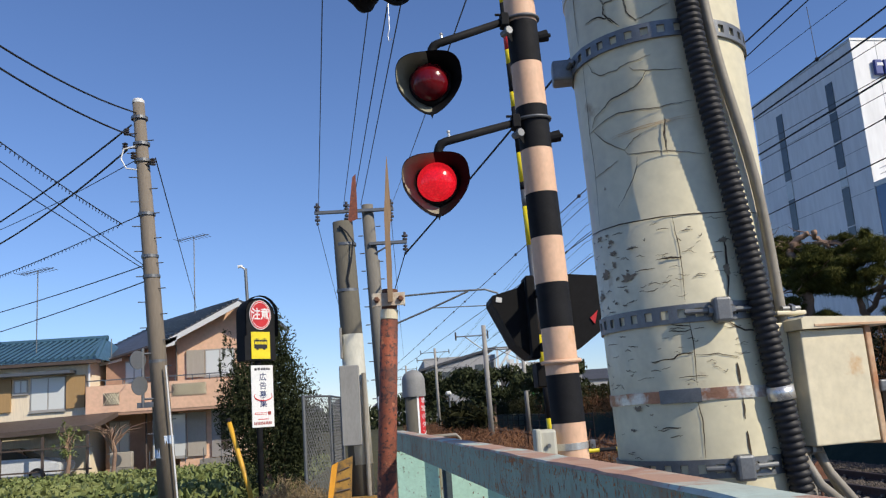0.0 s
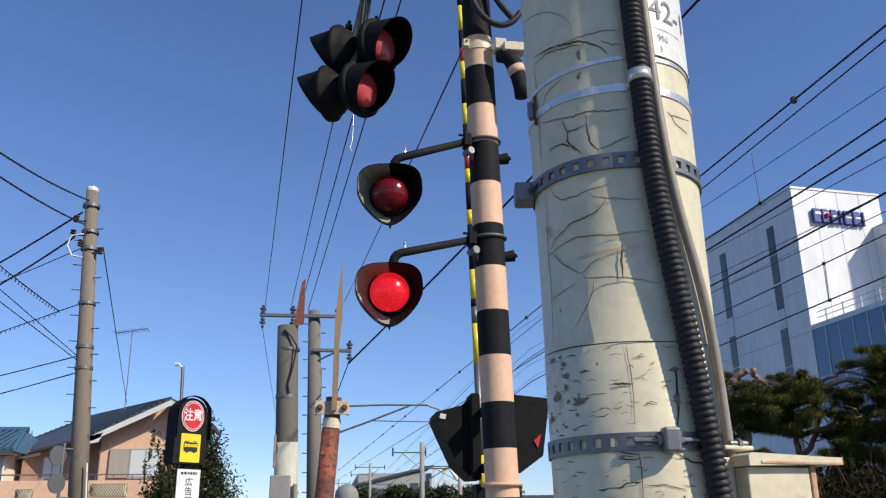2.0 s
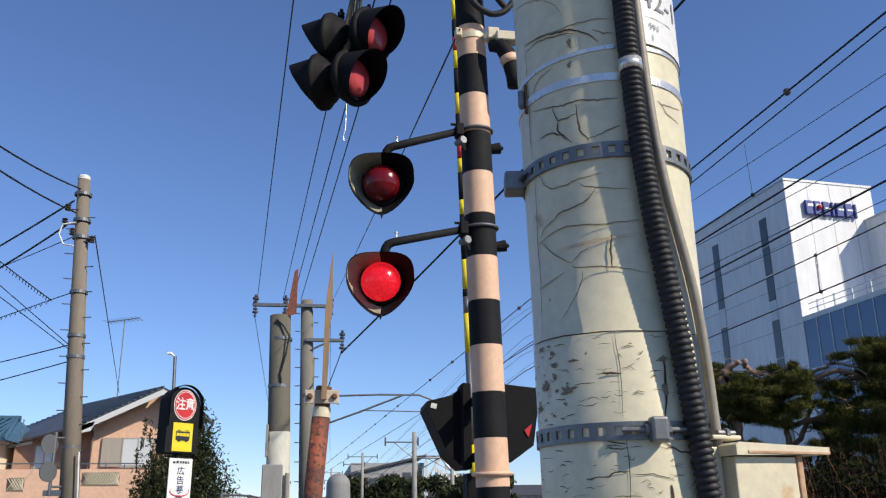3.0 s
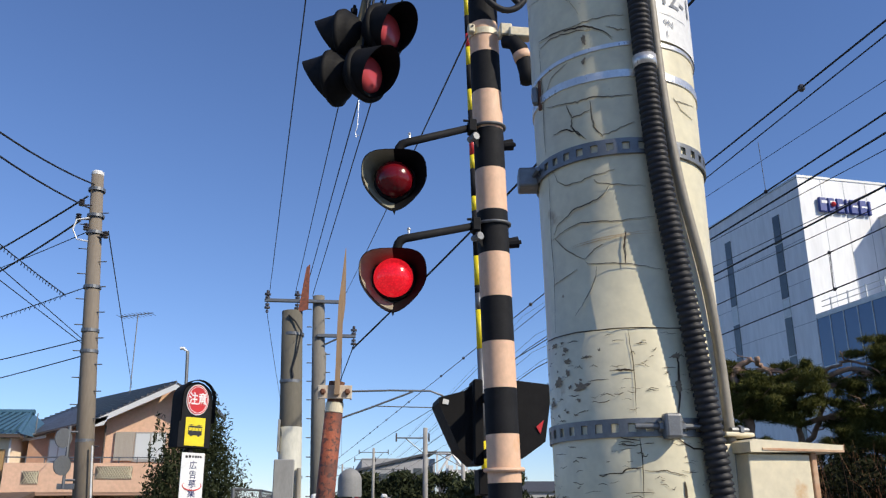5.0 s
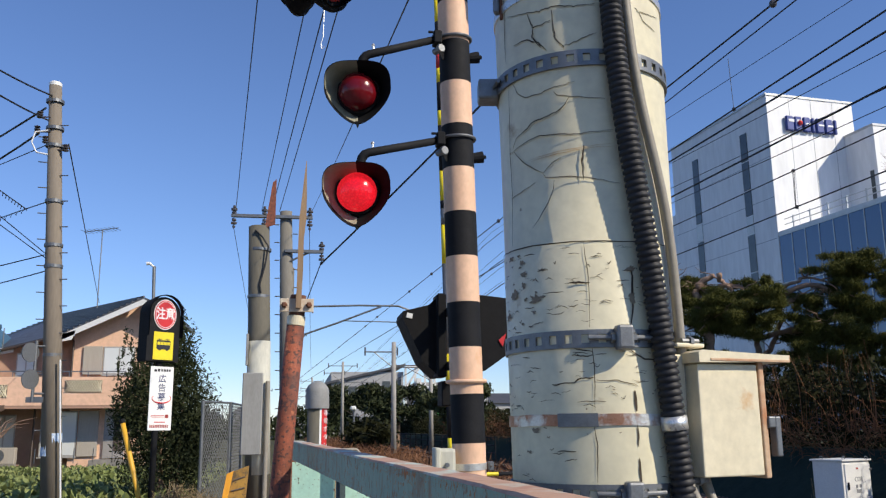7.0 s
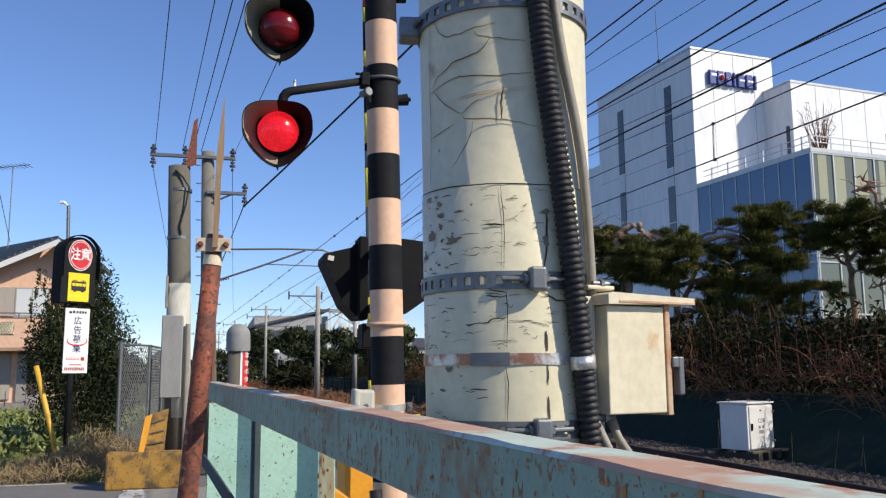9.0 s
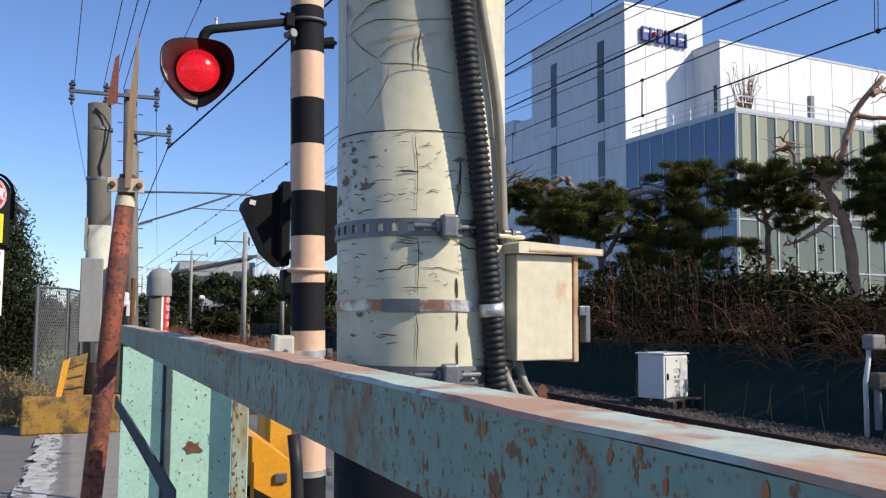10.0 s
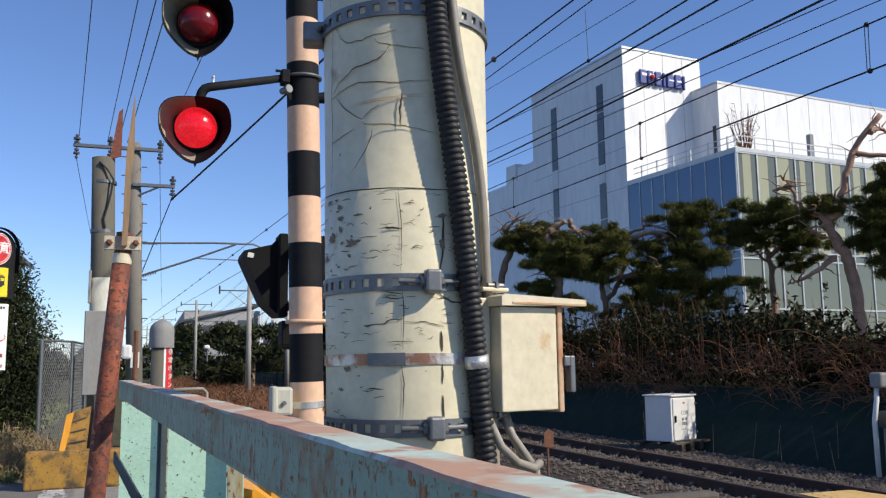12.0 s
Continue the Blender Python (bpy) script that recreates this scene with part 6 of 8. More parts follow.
# vegetable field before the houses
P = np.stack([R.uniform(-16, -2.4, 20000), R.uniform(18, 33, 20000), R.uniform(0.0, 0.42, 20000)], 1)
leaves("vegetable_leaves", P, 0.11, M_VEG, "broad green vegetable leaves in the field", "crops", 0.9, 6, 0.4)
# wire mesh fence by the bush
mf = thing("mesh_fence", "galvanised wire mesh fence with steel posts", "fence", (-1.5, 18.2, 0))
for x, y in ((-1.80, 18.0), (-1.34, 19.0), (-1.2, 21.0), (-1.05, 23.0)):
    bm = B()
    tube(bm, [(x, y, -0.05), (x, y, 2.15)], 0.035, 8)
    part("post", bm, M_GALV, mf)
bm = B()
tube(bm, [(-1.80, 18.0, 2.13), (-1.34, 19.0, 2.13), (-1.05, 23.0, 2.13)], 0.025, 6)
part("top_rail", bm, M_GALV, mf)
bm = B()
for (xa, ya), (xb, yb_) in (((-1.80, 18.0), (-1.34, 19.0)), ((-1.34, 19.0), (-1.2, 21.0))):
    n_ = 16
    for k in range(-n_, n_):
        for s in (1, -1):
            p, q = [], []
            f0, z0, f1, z1 = k / n_, 0.05, k / n_ + 1.0, 2.1
            if s < 0:
                z0, z1 = z1, z0
            lo, hi = max(0.0, f0), min(1.0, f1)
            if hi - lo < 0.02:
                continue
            pt = lambda f_: Vector((xa + (xb - xa) * f_, ya + (yb_ - ya) * f_, z0 + (z1 - z0) * (f_ - f0)))
            tube(bm, [pt(lo), pt(hi)], 0.005, 3, False)
part("mesh", bm, M_GALV, mf, "diamond wire mesh")

# ---- houses across the field ----
HY = 38.0


def hbox(name, x0, x1, z0, z1, y0, y1, material, parent, lab="", bevel=0.0):
    bm = B()
    box(bm, ((x0 + x1) / 2, (y0 + y1) / 2, (z0 + z1) / 2), (x1 - x0, y1 - y0, z1 - z0), bevel=bevel)
    return part(name, bm, material, parent, lab)


def window(h, x0, x1, z0, z1, y, glass=None, curtain=True, frame_m=None):
    w = hbox("window", x0, x1, z0, z1, y - 0.02, y + 0.03, M_WINFR, h, "aluminium sliding window")
    xm = (x0 + x1) / 2
    for a, b in ((x0 + 0.05, xm - 0.03), (xm + 0.03, x1 - 0.05)):
        hbox("pane", a, b, z0 + 0.06, z1 - 0.06, y - 0.028, y - 0.021, M_WINGLASS, w)
    hbox("sill", x0 - 0.04, x1 + 0.04, z0 - 0.06, z0, y - 0.08, y - 0.021, M_WINFR, w)
    return w


h2 = thing("house", "peach two-storey house with dark tiled gable roof and balcony", "house", (-9.5, 41, 0))
bm = B()
prism(bm, [(-9.35, HY + 1.2, 0), (-5.9, HY + 1.2, 0), (-5.9, HY + 1.2, 6.3), (-6.6, HY + 1.2, 7.08), (-9.45, HY + 1.2, 5.72)], (0, 6.5, 0))
part("wall", bm, M_PEACH, h2)
bm = B()
prism(bm, [(-12.75, HY + 1.9, 0), (-9.46, HY + 1.9, 0), (-9.46, HY + 1.9, 5.72), (-12.75, HY + 1.9, 5.0)], (0, 5, 0))
part("wall", bm, M_PEACHD, h2)
bm = B()
SLOPE = [Vector(p) for p in ((-6.55, HY + 0.4, 7.22), (-9.75, HY + 0.4, 5.62), (-12.9, HY + 2.0, 5.05), (-15.6, HY + 9.0, 6.0), (-11.9, HY + 8.0, 7.35))]
prism(bm, SLOPE[::-1], (0, 0, -0.16))
prism(bm, [(-6.54, HY + 0.4, 7.05), (-6.54, HY + 0.4, 7.22), (-5.2, HY + 0.4, 6.57), (-5.2, HY + 0.4, 6.39)], (0, 7.5, 0))
rf = part("roof", bm, M_ROOFD, h2, "dark grey tiled roof")
bm = B()
for a, b in (((-9.75, 5.48), (-6.55, 7.02)), ((-6.55, 7.02), (-5.2, 6.34))):
    prism(bm, [(a[0], HY + 0.33, a[1] - 0.14), (b[0], HY + 0.33, b[1] - 0.14), (b[0], HY + 0.33, b[1] + 0.10), (a[0], HY + 0.33, a[1] + 0.10)], (0, 0.06, 0))
prism(bm, [(-9.9, HY + 0.33, 5.25), (-9.35, HY + 0.33, 5.35), (-9.2, HY + 0.33, 5.75), (-9.75, HY + 0.33, 5.6)], (0, 0.06, 0))
part("bargeboard", bm, M_WHITE, rf, "white bargeboard")
for k in range(15):
    f_ = k / 14
    a, b = SLOPE[0].lerp(SLOPE[1], f_), SLOPE[4].lerp(SLOPE[3], f_)
    bm = B()
    tube(bm, [a + Vector((0, 0, 0.02)), b + Vector((0, 0, 0.02))], 0.045, 5)
    part("ridge_roll", bm, M_ROOFD, rf)
for a, b in ((SLOPE[1], SLOPE[2]), (SLOPE[2], SLOPE[3])):
    bm = B()
    tube(bm, [a + Vector((0, -0.03, -0.1)), b + Vector((0, -0.03, -0.1))], 0.07, 6)
    part("gutter", bm, M_BROWNFR, rf)
bm = B()
prism(bm, [SLOPE[2] + Vector(p) for p in ((-0.15, -0.1, -0.28), (0.9, -0.35, -0.12), (0.9, -0.35, 0.12), (0.0, -0.1, 0.02))], (0, 0.05, 0))
part("eave_board", bm, M_WHITE, rf, "white eave board end")
bal = hbox("balcony", -12.95, -7.0, 2.62, 3.78, HY - 0.1, HY + 0.05, M_PEACH, h2, "peach balcony parapet")
hbox("balcony_floor", -12.95, -5.9, 2.5, 2.66, HY - 0.08, HY + 2.0, M_PEACHD, bal)
hbox("side", -12.95, -12.8, 2.6, 3.78, HY + 0.06, HY + 2.0, M_PEACH, bal)
hbox("rail", -12.95, -7.0, 3.98, 4.03, HY - 0.05, HY, M_GALV, bal, "steel balcony rail")
for k in range(9):
    hbox("rail_post", -12.9 + k * 0.73, -12.86 + k * 0.73, 3.78, 3.98, HY - 0.04, HY - 0.01, M_GALV, bal)
for x0, x1, z0, z1 in ((-12.2, -11.55, 2.95, 3.45), (-9.35, -7.9, 3.15, 3.65)):
    v = hbox("lattice_panel", x0, x1, z0, z1, HY - 0.125, HY - 0.101, M_BROWNFR, bal, "lattice opening in the parapet")
    bm = B()
    n_ = int((x1 - x0) / 0.1)
    for k in range(n_):
        xa = x0 + (x1 - x0) * k / n_
        tube(bm, [(xa, HY - 0.135, z0), (min(xa + 0.35, x1), HY - 0.135, z1)], 0.015, 4)
        tube(bm, [(xa, HY - 0.135, z1), (min(xa + 0.35, x1), HY - 0.135, z0)], 0.015, 4)
    part("lattice", bm, M_BOXCREAM, v)
window(h2, -8.2, -6.9, 3.95, 5.15, HY + 1.19)
hbox("shutter_box", -9.0, -8.22, 3.95, 5.15, HY + 1.10, HY + 1.19, M_SHUT, h2, "grey-beige shutter box")
window(h2, -11.9, -11.1, 3.9, 4.9, HY + 1.89)
window(h2, -10.5, -9.05, 0.55, 2.42, HY + 1.15)
hbox("shutter_box", -9.0, -8.2, 0.55, 2.42, HY + 1.10, HY + 1.19, M_SHUT, h2, "grey-beige shutter box")
window(h2, -12.6, -11.7, 0.9, 2.3, HY + 1.89)
dr = hbox("front_door", -7.95, -7.1, 0.45, 2.48, HY + 1.08, HY + 1.19, M_DOORG, h2, "grey front door with lattice panel")
hbox("lattice_panel", -7.55, -7.2, 0.75, 2.25, HY + 1.06, HY + 1.079, M_BROWNFR, dr)
hbox("step", -8.3, -6.6, 0, 0.42, HY + 0.2, HY + 1.19, M_FOOT, h2)
for x, z0, z1 in ((-9.42, 2.5, 5.4), (-10.75, 0, 2.55)):
    bm = B()
    tube(bm, [(x, HY + 1.05, z0), (x, HY + 1.05, z1)], 0.04, 8)
    part("downpipe", bm, M_BROWNFR, h2)
for k in range(7):
    hbox("porch_rail", -10.4 + k * 0.75, -10.37 + k * 0.75, 0.3, 0.9, HY + 0.2, HY + 0.24, M_GALV, h2)
ac = thing("air_conditioner", "beige outdoor air-conditioner unit on a block", "air conditioner", (-11.7, 38.6, 0))
hbox("casing", -12.1, -11.2, 0.3, 0.95, 38.4, 38.75, M_SHUT, ac, "", 0.02)
bm = B()
lathe(bm, [(0.05, 0), (0.26, 0), (0.26, 0.02), (0.05, 0.02)], 20, facing((-11.85, 38.39, 0.63), 0))
part("fan_grille", bm, M_GALV, ac)
hbox("block", -12.1, -11.2, 0, 0.299, 38.4, 38.75, M_FOOT, ac)

h1 = thing("house", "cream two-storey house with blue tiled roof", "house", (-17, 40, 0))
hbox("wall", -22, -13.1, 0, 5.0, HY + 0.6, HY + 7, M_CREAMW, h1)
bm = B()
prism(bm, [(-22, HY, 4.95), (-12.5, HY, 4.95), (-13.25, HY + 3.4, 6.05), (-22, HY + 3.4, 6.05)], (0, 0.25, 0.1))
prism(bm, [(-12.5, HY, 4.95), (-12.5, HY + 7.4, 4.95), (-13.25, HY + 4.2, 6.05), (-13.25, HY + 3.4, 6.05)], (-0.1, 0.0, 0.1))
r1 = part("roof", bm, M_ROOFB, h1, "glazed blue tiled roof")
for k in range(34):
    bm = B()
    x = -22 + 9.4 * k / 33
    xt = min(x, -13.3)
    tube(bm, [(x, HY - 0.02, 5.06), (xt, HY + 3.42, 6.17)], 0.055, 5)
    part("tile_ridge", bm, M_ROOFB, r1)
bm = B()
tube(bm, [(-22, HY + 3.6, 6.22), (-13.2, HY + 3.6, 6.22)], 0.13, 8)
part("ridge_cap", bm, M_ROOFB, r1)
hbox("eave", -22, -12.55, 4.80, 4.95, HY + 0.02, HY + 0.6, M_BROWNFR, h1)
hbox("awning", -22, -13.6, 4.42, 4.55, HY - 0.1, HY + 0.6, M_GALV, h1)
window(h1, -15.5, -14.02, 2.9, 4.36, HY + 0.58)
hbox("shutter_box", -13.98, -13.2, 2.95, 4.35, HY + 0.48, HY + 0.59, M_TANWOOD, h1, "tan shutter box")
hbox("shutter_box", -17.3, -16.3, 2.95, 4.35, HY + 0.48, HY + 0.59, M_TANWOOD, h1, "tan shutter box")
window(h1, -16.2, -15.62, 3.7, 4.3, HY + 0.58)
hbox("band", -22, -13.05, 1.95, 2.25, HY + 0.45, HY + 0.6, M_BROWNFR, h1)
bm = B()
tube(bm, [(-13.0, HY + 0.45, 0.5), (-13.0, HY + 0.45, 4.8)], 0.05, 8)
part("downpipe", bm, M_PLATE, h1)
# carport and fence
cpt = thing("carport", "dark brown carport roof on thin posts", "carport", (-15, 36, 0))
bm = B()
prism(bm, [(-20, 35.0, 1.75), (-11.6, 35.0, 1.95), (-11.6, 35.0, 2.15), (-20, 35.0, 1.95)], (0, 2.9, 0.5))
part("roof", bm, M_BROWNFR, cpt)
for x in (-18.5, -15.2, -13.6, -11.9):
    bm = B()
    box(bm, (x, 35.1, 0.9), (0.09, 0.09, 1.8))
    part("post", bm, M_BROWNFR, cpt)
for z in (0.45, 1.3):
    hbox("bar", -20, -11.7, z, z + 0.06, 34.98, 35.02, M_BROWNFR, cpt)
car = thing("car", "white parked hatchback behind the fence", "car", (-15.2, 36.6, 0))
bm = B()
prism(bm, [(-17.4, 35.9, 0.28), (-13.3, 35.9, 0.28), (-13.15, 35.9, 0.75), (-13.9, 35.9, 0.95), (-14.5, 35.9, 1.0), (-17.4, 35.9, 1.0)], (0, 1.6, 0))
bmesh.ops.bevel(bm, geom=bm.edges[:], offset=0.06, segments=2, affect="EDGES")
part("body", bm, M_CARW, car)
bm = B()
prism(bm, [(-17.3, 36.0, 1.0), (-14.4, 36.0, 1.0), (-15.2, 36.0, 1.42), (-16.8, 36.0, 1.45), (-17.3, 36.0, 1.3)], (0, 1.4, 0))
bmesh.ops.bevel(bm, geom=bm.edges[:], offset=0.05, segments=2, affect="EDGES")
part("cabin", bm, M_CARGLASS, car, "dark glazed cabin")
for x in (-14.1, -16.6):
    bm = B()
    lathe(bm, [(0, -0.1), (0.3, -0.1), (0.31, 0), (0.3, 0.1), (0, 0.1)], 20, facing((x, 35.92, 0.31), 0))
    w = part("wheel", bm, M_BLACK, car)
    bm = B()
    lathe(bm, [(0, 0), (0.19, 0), (0.19, 0.015), (0, 0.02)], 16, facing((x, 35.815, 0.31), 0))
    part("rim", bm, M_GALV, w)
for x, z0, z1, y in ((-9.08, 7.3, 10.8, 41.3), (-15.58, 6.1, 9.2, 39.3), (-12.55, 5.0, 6.0, 40.0)):
    an = thing("roof_antenna", "thin television antenna on a roof mast", "antenna", (x, y, z0))
    bm = B()
    tube(bm, [(x, y, z0 - 1.2), (x, y, z1)], 0.025, 6)
    part("mast", bm, M_GALV, an)
    if z1 > 7:
        bm = B()
        tube(bm, [(x - 0.8, y, z1 - 0.15), (x + 0.7, y, z1 + 0.1)], 0.02, 5)
        for k in range(9):
            xx = x - 0.75 + 0.17 * k
            tube(bm, [(xx - 0.12, y - 0.4, z1 - 0.14 + 0.025 * k), (xx + 0.12, y + 0.4, z1 - 0.14 + 0.025 * k)], 0.012, 4)
        part("elements", bm, M_GALV, an)
sl = thing("lane_lamp", "thin grey lane lamp pole with a small white head", "lamp", (-3.13, 20.6, 0))
bm = B()
tube(bm, [(-3.13, 20.6, 0), (-3.31, 20.6, 5.31)], 0.038, 8)
part("mast", bm, M_GALV, sl)
bm = B()
tube(bm, [(-3.31, 20.58, 5.29), (-3.41, 20.58, 5.37), (-3.48, 20.58, 5.36)], [0.018, 0.036, 0.042], 8)
part("head", bm, M_PLATE, sl)
# small bare garden trees
for x, y, h_, wd in ((-10.6, 34.0, 2.2, 1.5), (-12.1, 33.5, 2.0, 0.6)):
    tr = thing("garden_tree", "small bare garden tree with a few pale leaves", "tree", (x, y, 0))
    bm = B()
    tube(bm, [(x, y, 0), (x + 0.1, y, h_ * 0.5), (x - 0.05, y, h_ * 0.75)], [0.09, 0.07, 0.04], 8)
    tips = []
    for k in range(26):
        a = rng.uniform(0, 6.3)
        e = Vector((x + wd * math.cos(a) * rng.random(), y + 0.5 * wd * math.sin(a), h_ * (rng.uniform(0.78, 0.98) if wd > 1 else rng.uniform(0.5, 1.1))))
        tube(bm, [(x, y, h_ * rng.uniform(0.4, 0.72)), e * 0.5 + Vector((x, y, h_ * 0.8)) * 0.5, e], [0.03, 0.018, 0.006], 4)
        tips.append(e)
    part("trunk", bm, M_BARK, tr)
    if wd < 1:
        leaves("crown", np.concatenate([cloud(t, (0.15, 0.15, 0.2), 20, 0.1) for t in tips]), 0.07, M_VEG, "", "", 0.7, 9, 0, tr)

# ---- embankment, hedge and pines beyond the track ----
bm = B()
g = []
for k in range(90):
    y = -6 + 2.1 * k
    j = rng.uniform(-0.05, 0.05)
    g.append([bm.verts.new((x + j, y, z + rng.uniform(-0.03, 0.03))) for x, z in ((9.7, -0.08), (10.3, 0.40), (10.9, 0.85), (11.4, 1.05), (16, 1.2), (34, 1.2))])
for p, q in zip(g, g[1:]):
    for i in range(5):
        f_ = bm.faces.new((p[i], p[i + 1], q[i + 1], q[i]))
        f_.material_index = 0 if i < 3 else 1
single("embankment", bm, [M_NET, M_SOIL], "embankment covered with dark green weed sheet", "bank", kind="structure")
n_ = 130000
Y = 3 + 150 * R.uniform(0, 1, n_) ** 2.3
X = R.uniform(11.0, 13.2, n_)
X = np.where(X < 11.45, R.uniform(11.45, 13.2, n_), X)
H = 1.0 + R.uniform(0, 1, n_) ** 0.8 * (1.45 + 0.35 * np.sin(Y * 1.3) * np.sin(Y * 0.37 + 1))
SX_, SY_ = R.uniform(11.0, 12.6, 700), 4 + 40 * R.uniform(0, 1, 700) ** 1.4
SH = R.uniform(0.3, 1.0, 700)
X, Y = np.concatenate([X, np.repeat(SX_, 16) + R.normal(0, 0.03, 11200)]), np.concatenate([Y, np.repeat(SY_, 16) + R.normal(0, 0.04, 11200)])
H = np.concatenate([H, 2.1 + np.repeat(SH, 16) * R.uniform(0, 1, 11200)])
H = 1.0 + (H - 1.0) * np.where(Y < 13.4, 0.62, 1.0)
leaves("hedge", np.stack([X, Y, H], 1), 0.088, M_HEDGE, "dark overgrown hedge along the embankment", "hedge", 0.6, 11, 0.2)
bm = B()
for k in range(420):
    yc, zc = 4 + 60 * rng.random() ** 1.6, rng.uniform(0.8, 1.75)
    lean = rng.uniform(-1.0, 1.0)
    for j in range(rng.randrange(4, 12)):
        p = Vector((10.85 + rng.uniform(-0.2, 0.45), yc + rng.uniform(-0.35, 0.35), zc + rng.uniform(-0.15, 0.15)))
        d = Vector((rng.uniform(-0.25, 0.02), lean + rng.uniform(-0.7, 0.7), rng.uniform(0.3, 1.3))).normalized()
        n_t, l_ = 7, rng.uniform(0.4, 1.3)
        pts = [p.copy()]
        for q in range(n_t):
            d = (d + Vector((rng.uniform(-0.12, 0.05), rng.uniform(-0.2, 0.2), -0.26 + rng.uniform(-0.1, 0.12)))).normalized()
            p = p + d * l_ / n_t
            pts.append(p.copy())
        tube(bm, pts, [0.008 - 0.0008 * q for q in range(n_t + 1)], 3, False)
for k in range(520):
    y, x = 4 + 34 * rng.random() ** 1.3, rng.uniform(11.0, 12.6)
    h_ = rng.uniform(2.2, 3.25) if y > 13.4 else rng.uniform(1.7, 2.1)
    tube(bm, [(x, y, 1.4), (x + rng.uniform(-0.1, 0.1), y + rng.uniform(-0.1, 0.1), 0.5 * h_ + 0.7), (x + rng.uniform(-0.2, 0.1), y + rng.uniform(-0.25, 0.25), h_)], [0.010, 0.007, 0.003], 3, False)
single("hedge_twigs", bm, M_TWIG, "tangled brown bare twigs hanging over the bank", "twigs", kind="stuff")


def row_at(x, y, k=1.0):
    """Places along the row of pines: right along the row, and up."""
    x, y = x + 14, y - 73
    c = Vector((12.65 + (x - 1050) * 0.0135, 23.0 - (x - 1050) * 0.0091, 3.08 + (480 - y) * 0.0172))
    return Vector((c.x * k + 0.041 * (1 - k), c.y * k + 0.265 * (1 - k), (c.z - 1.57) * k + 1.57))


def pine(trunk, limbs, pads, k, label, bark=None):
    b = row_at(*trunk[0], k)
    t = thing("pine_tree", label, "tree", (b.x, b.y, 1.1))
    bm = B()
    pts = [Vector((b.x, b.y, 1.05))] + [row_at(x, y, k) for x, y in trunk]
    r0 = 0.18 if len(trunk) > 4 else 0.14
    bark = bark or M_BARK
    line = curve(pts, 5, 0.03)
    tube(bm, line, [r0 * (1 - 0.6 * i / (len(line) - 1)) * rng.uniform(0.9, 1.12) for i in range(len(line))], 12)
    part("trunk", bm, bark, t, smooth=True)
    for lb in limbs:
        bm = B()
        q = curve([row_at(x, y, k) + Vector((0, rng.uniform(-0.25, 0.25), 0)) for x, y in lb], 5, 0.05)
        tube(bm, q, [0.085 * (1 - 0.7 * i / (len(q) - 1)) for i in range(len(q))], 8)
        for j in range(9):
            o = q[rng.randrange(1, len(q))]
            d = Vector((rng.uniform(-0.7, 0.7), rng.uniform(-0.6, 0.4), rng.uniform(-0.35, 0.4)))
            e = d.cross(Vector((rng.uniform(-1, 1), rng.uniform(-1, 1), 1))) * 0.3
            tube(bm, [o, o + d * 0.4 + e * 0.6, o + d * 0.75 + e * 0.4, o + d * 1.1 + e], [0.026, 0.020, 0.013, 0.005], 5)
        part("limb", bm, bark, t, smooth=True)
    pts = []
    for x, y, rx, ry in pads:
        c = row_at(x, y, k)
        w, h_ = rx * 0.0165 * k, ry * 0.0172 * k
        for j in range(max(12, int(rx * ry / 42))):
            o = Vector((rng.uniform(-0.95, 0.95) * w * 0.9, rng.uniform(-0.9, 0.9) * w * 0.9 - rng.uniform(-0.7, 0.7) * w * 0.5, rng.uniform(-0.95, 0.95) * h_))
            f_ = rng.uniform(0.26, 0.55)
            pts.append(cloud(c + o, (w * f_, w * f_, max(0.10, h_ * f_)), int(1050 * f_), 0.0))
    leaves("crown", np.concatenate(pts), 0.12, M_PINE, "", "", 0.13, int(trunk[0][0]), 0.8, t)
    return t


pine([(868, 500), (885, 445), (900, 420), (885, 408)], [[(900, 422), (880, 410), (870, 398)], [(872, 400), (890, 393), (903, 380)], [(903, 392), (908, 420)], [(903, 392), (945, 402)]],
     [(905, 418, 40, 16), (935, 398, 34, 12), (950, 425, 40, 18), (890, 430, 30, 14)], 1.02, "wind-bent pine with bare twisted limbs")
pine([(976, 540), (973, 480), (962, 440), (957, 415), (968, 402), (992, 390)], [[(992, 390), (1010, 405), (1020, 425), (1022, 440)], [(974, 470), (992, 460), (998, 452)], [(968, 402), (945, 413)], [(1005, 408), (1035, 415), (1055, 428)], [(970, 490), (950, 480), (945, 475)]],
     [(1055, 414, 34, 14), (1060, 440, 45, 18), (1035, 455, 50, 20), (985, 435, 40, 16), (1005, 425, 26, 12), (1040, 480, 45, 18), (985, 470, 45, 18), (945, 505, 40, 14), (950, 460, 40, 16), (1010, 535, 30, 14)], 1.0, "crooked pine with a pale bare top")
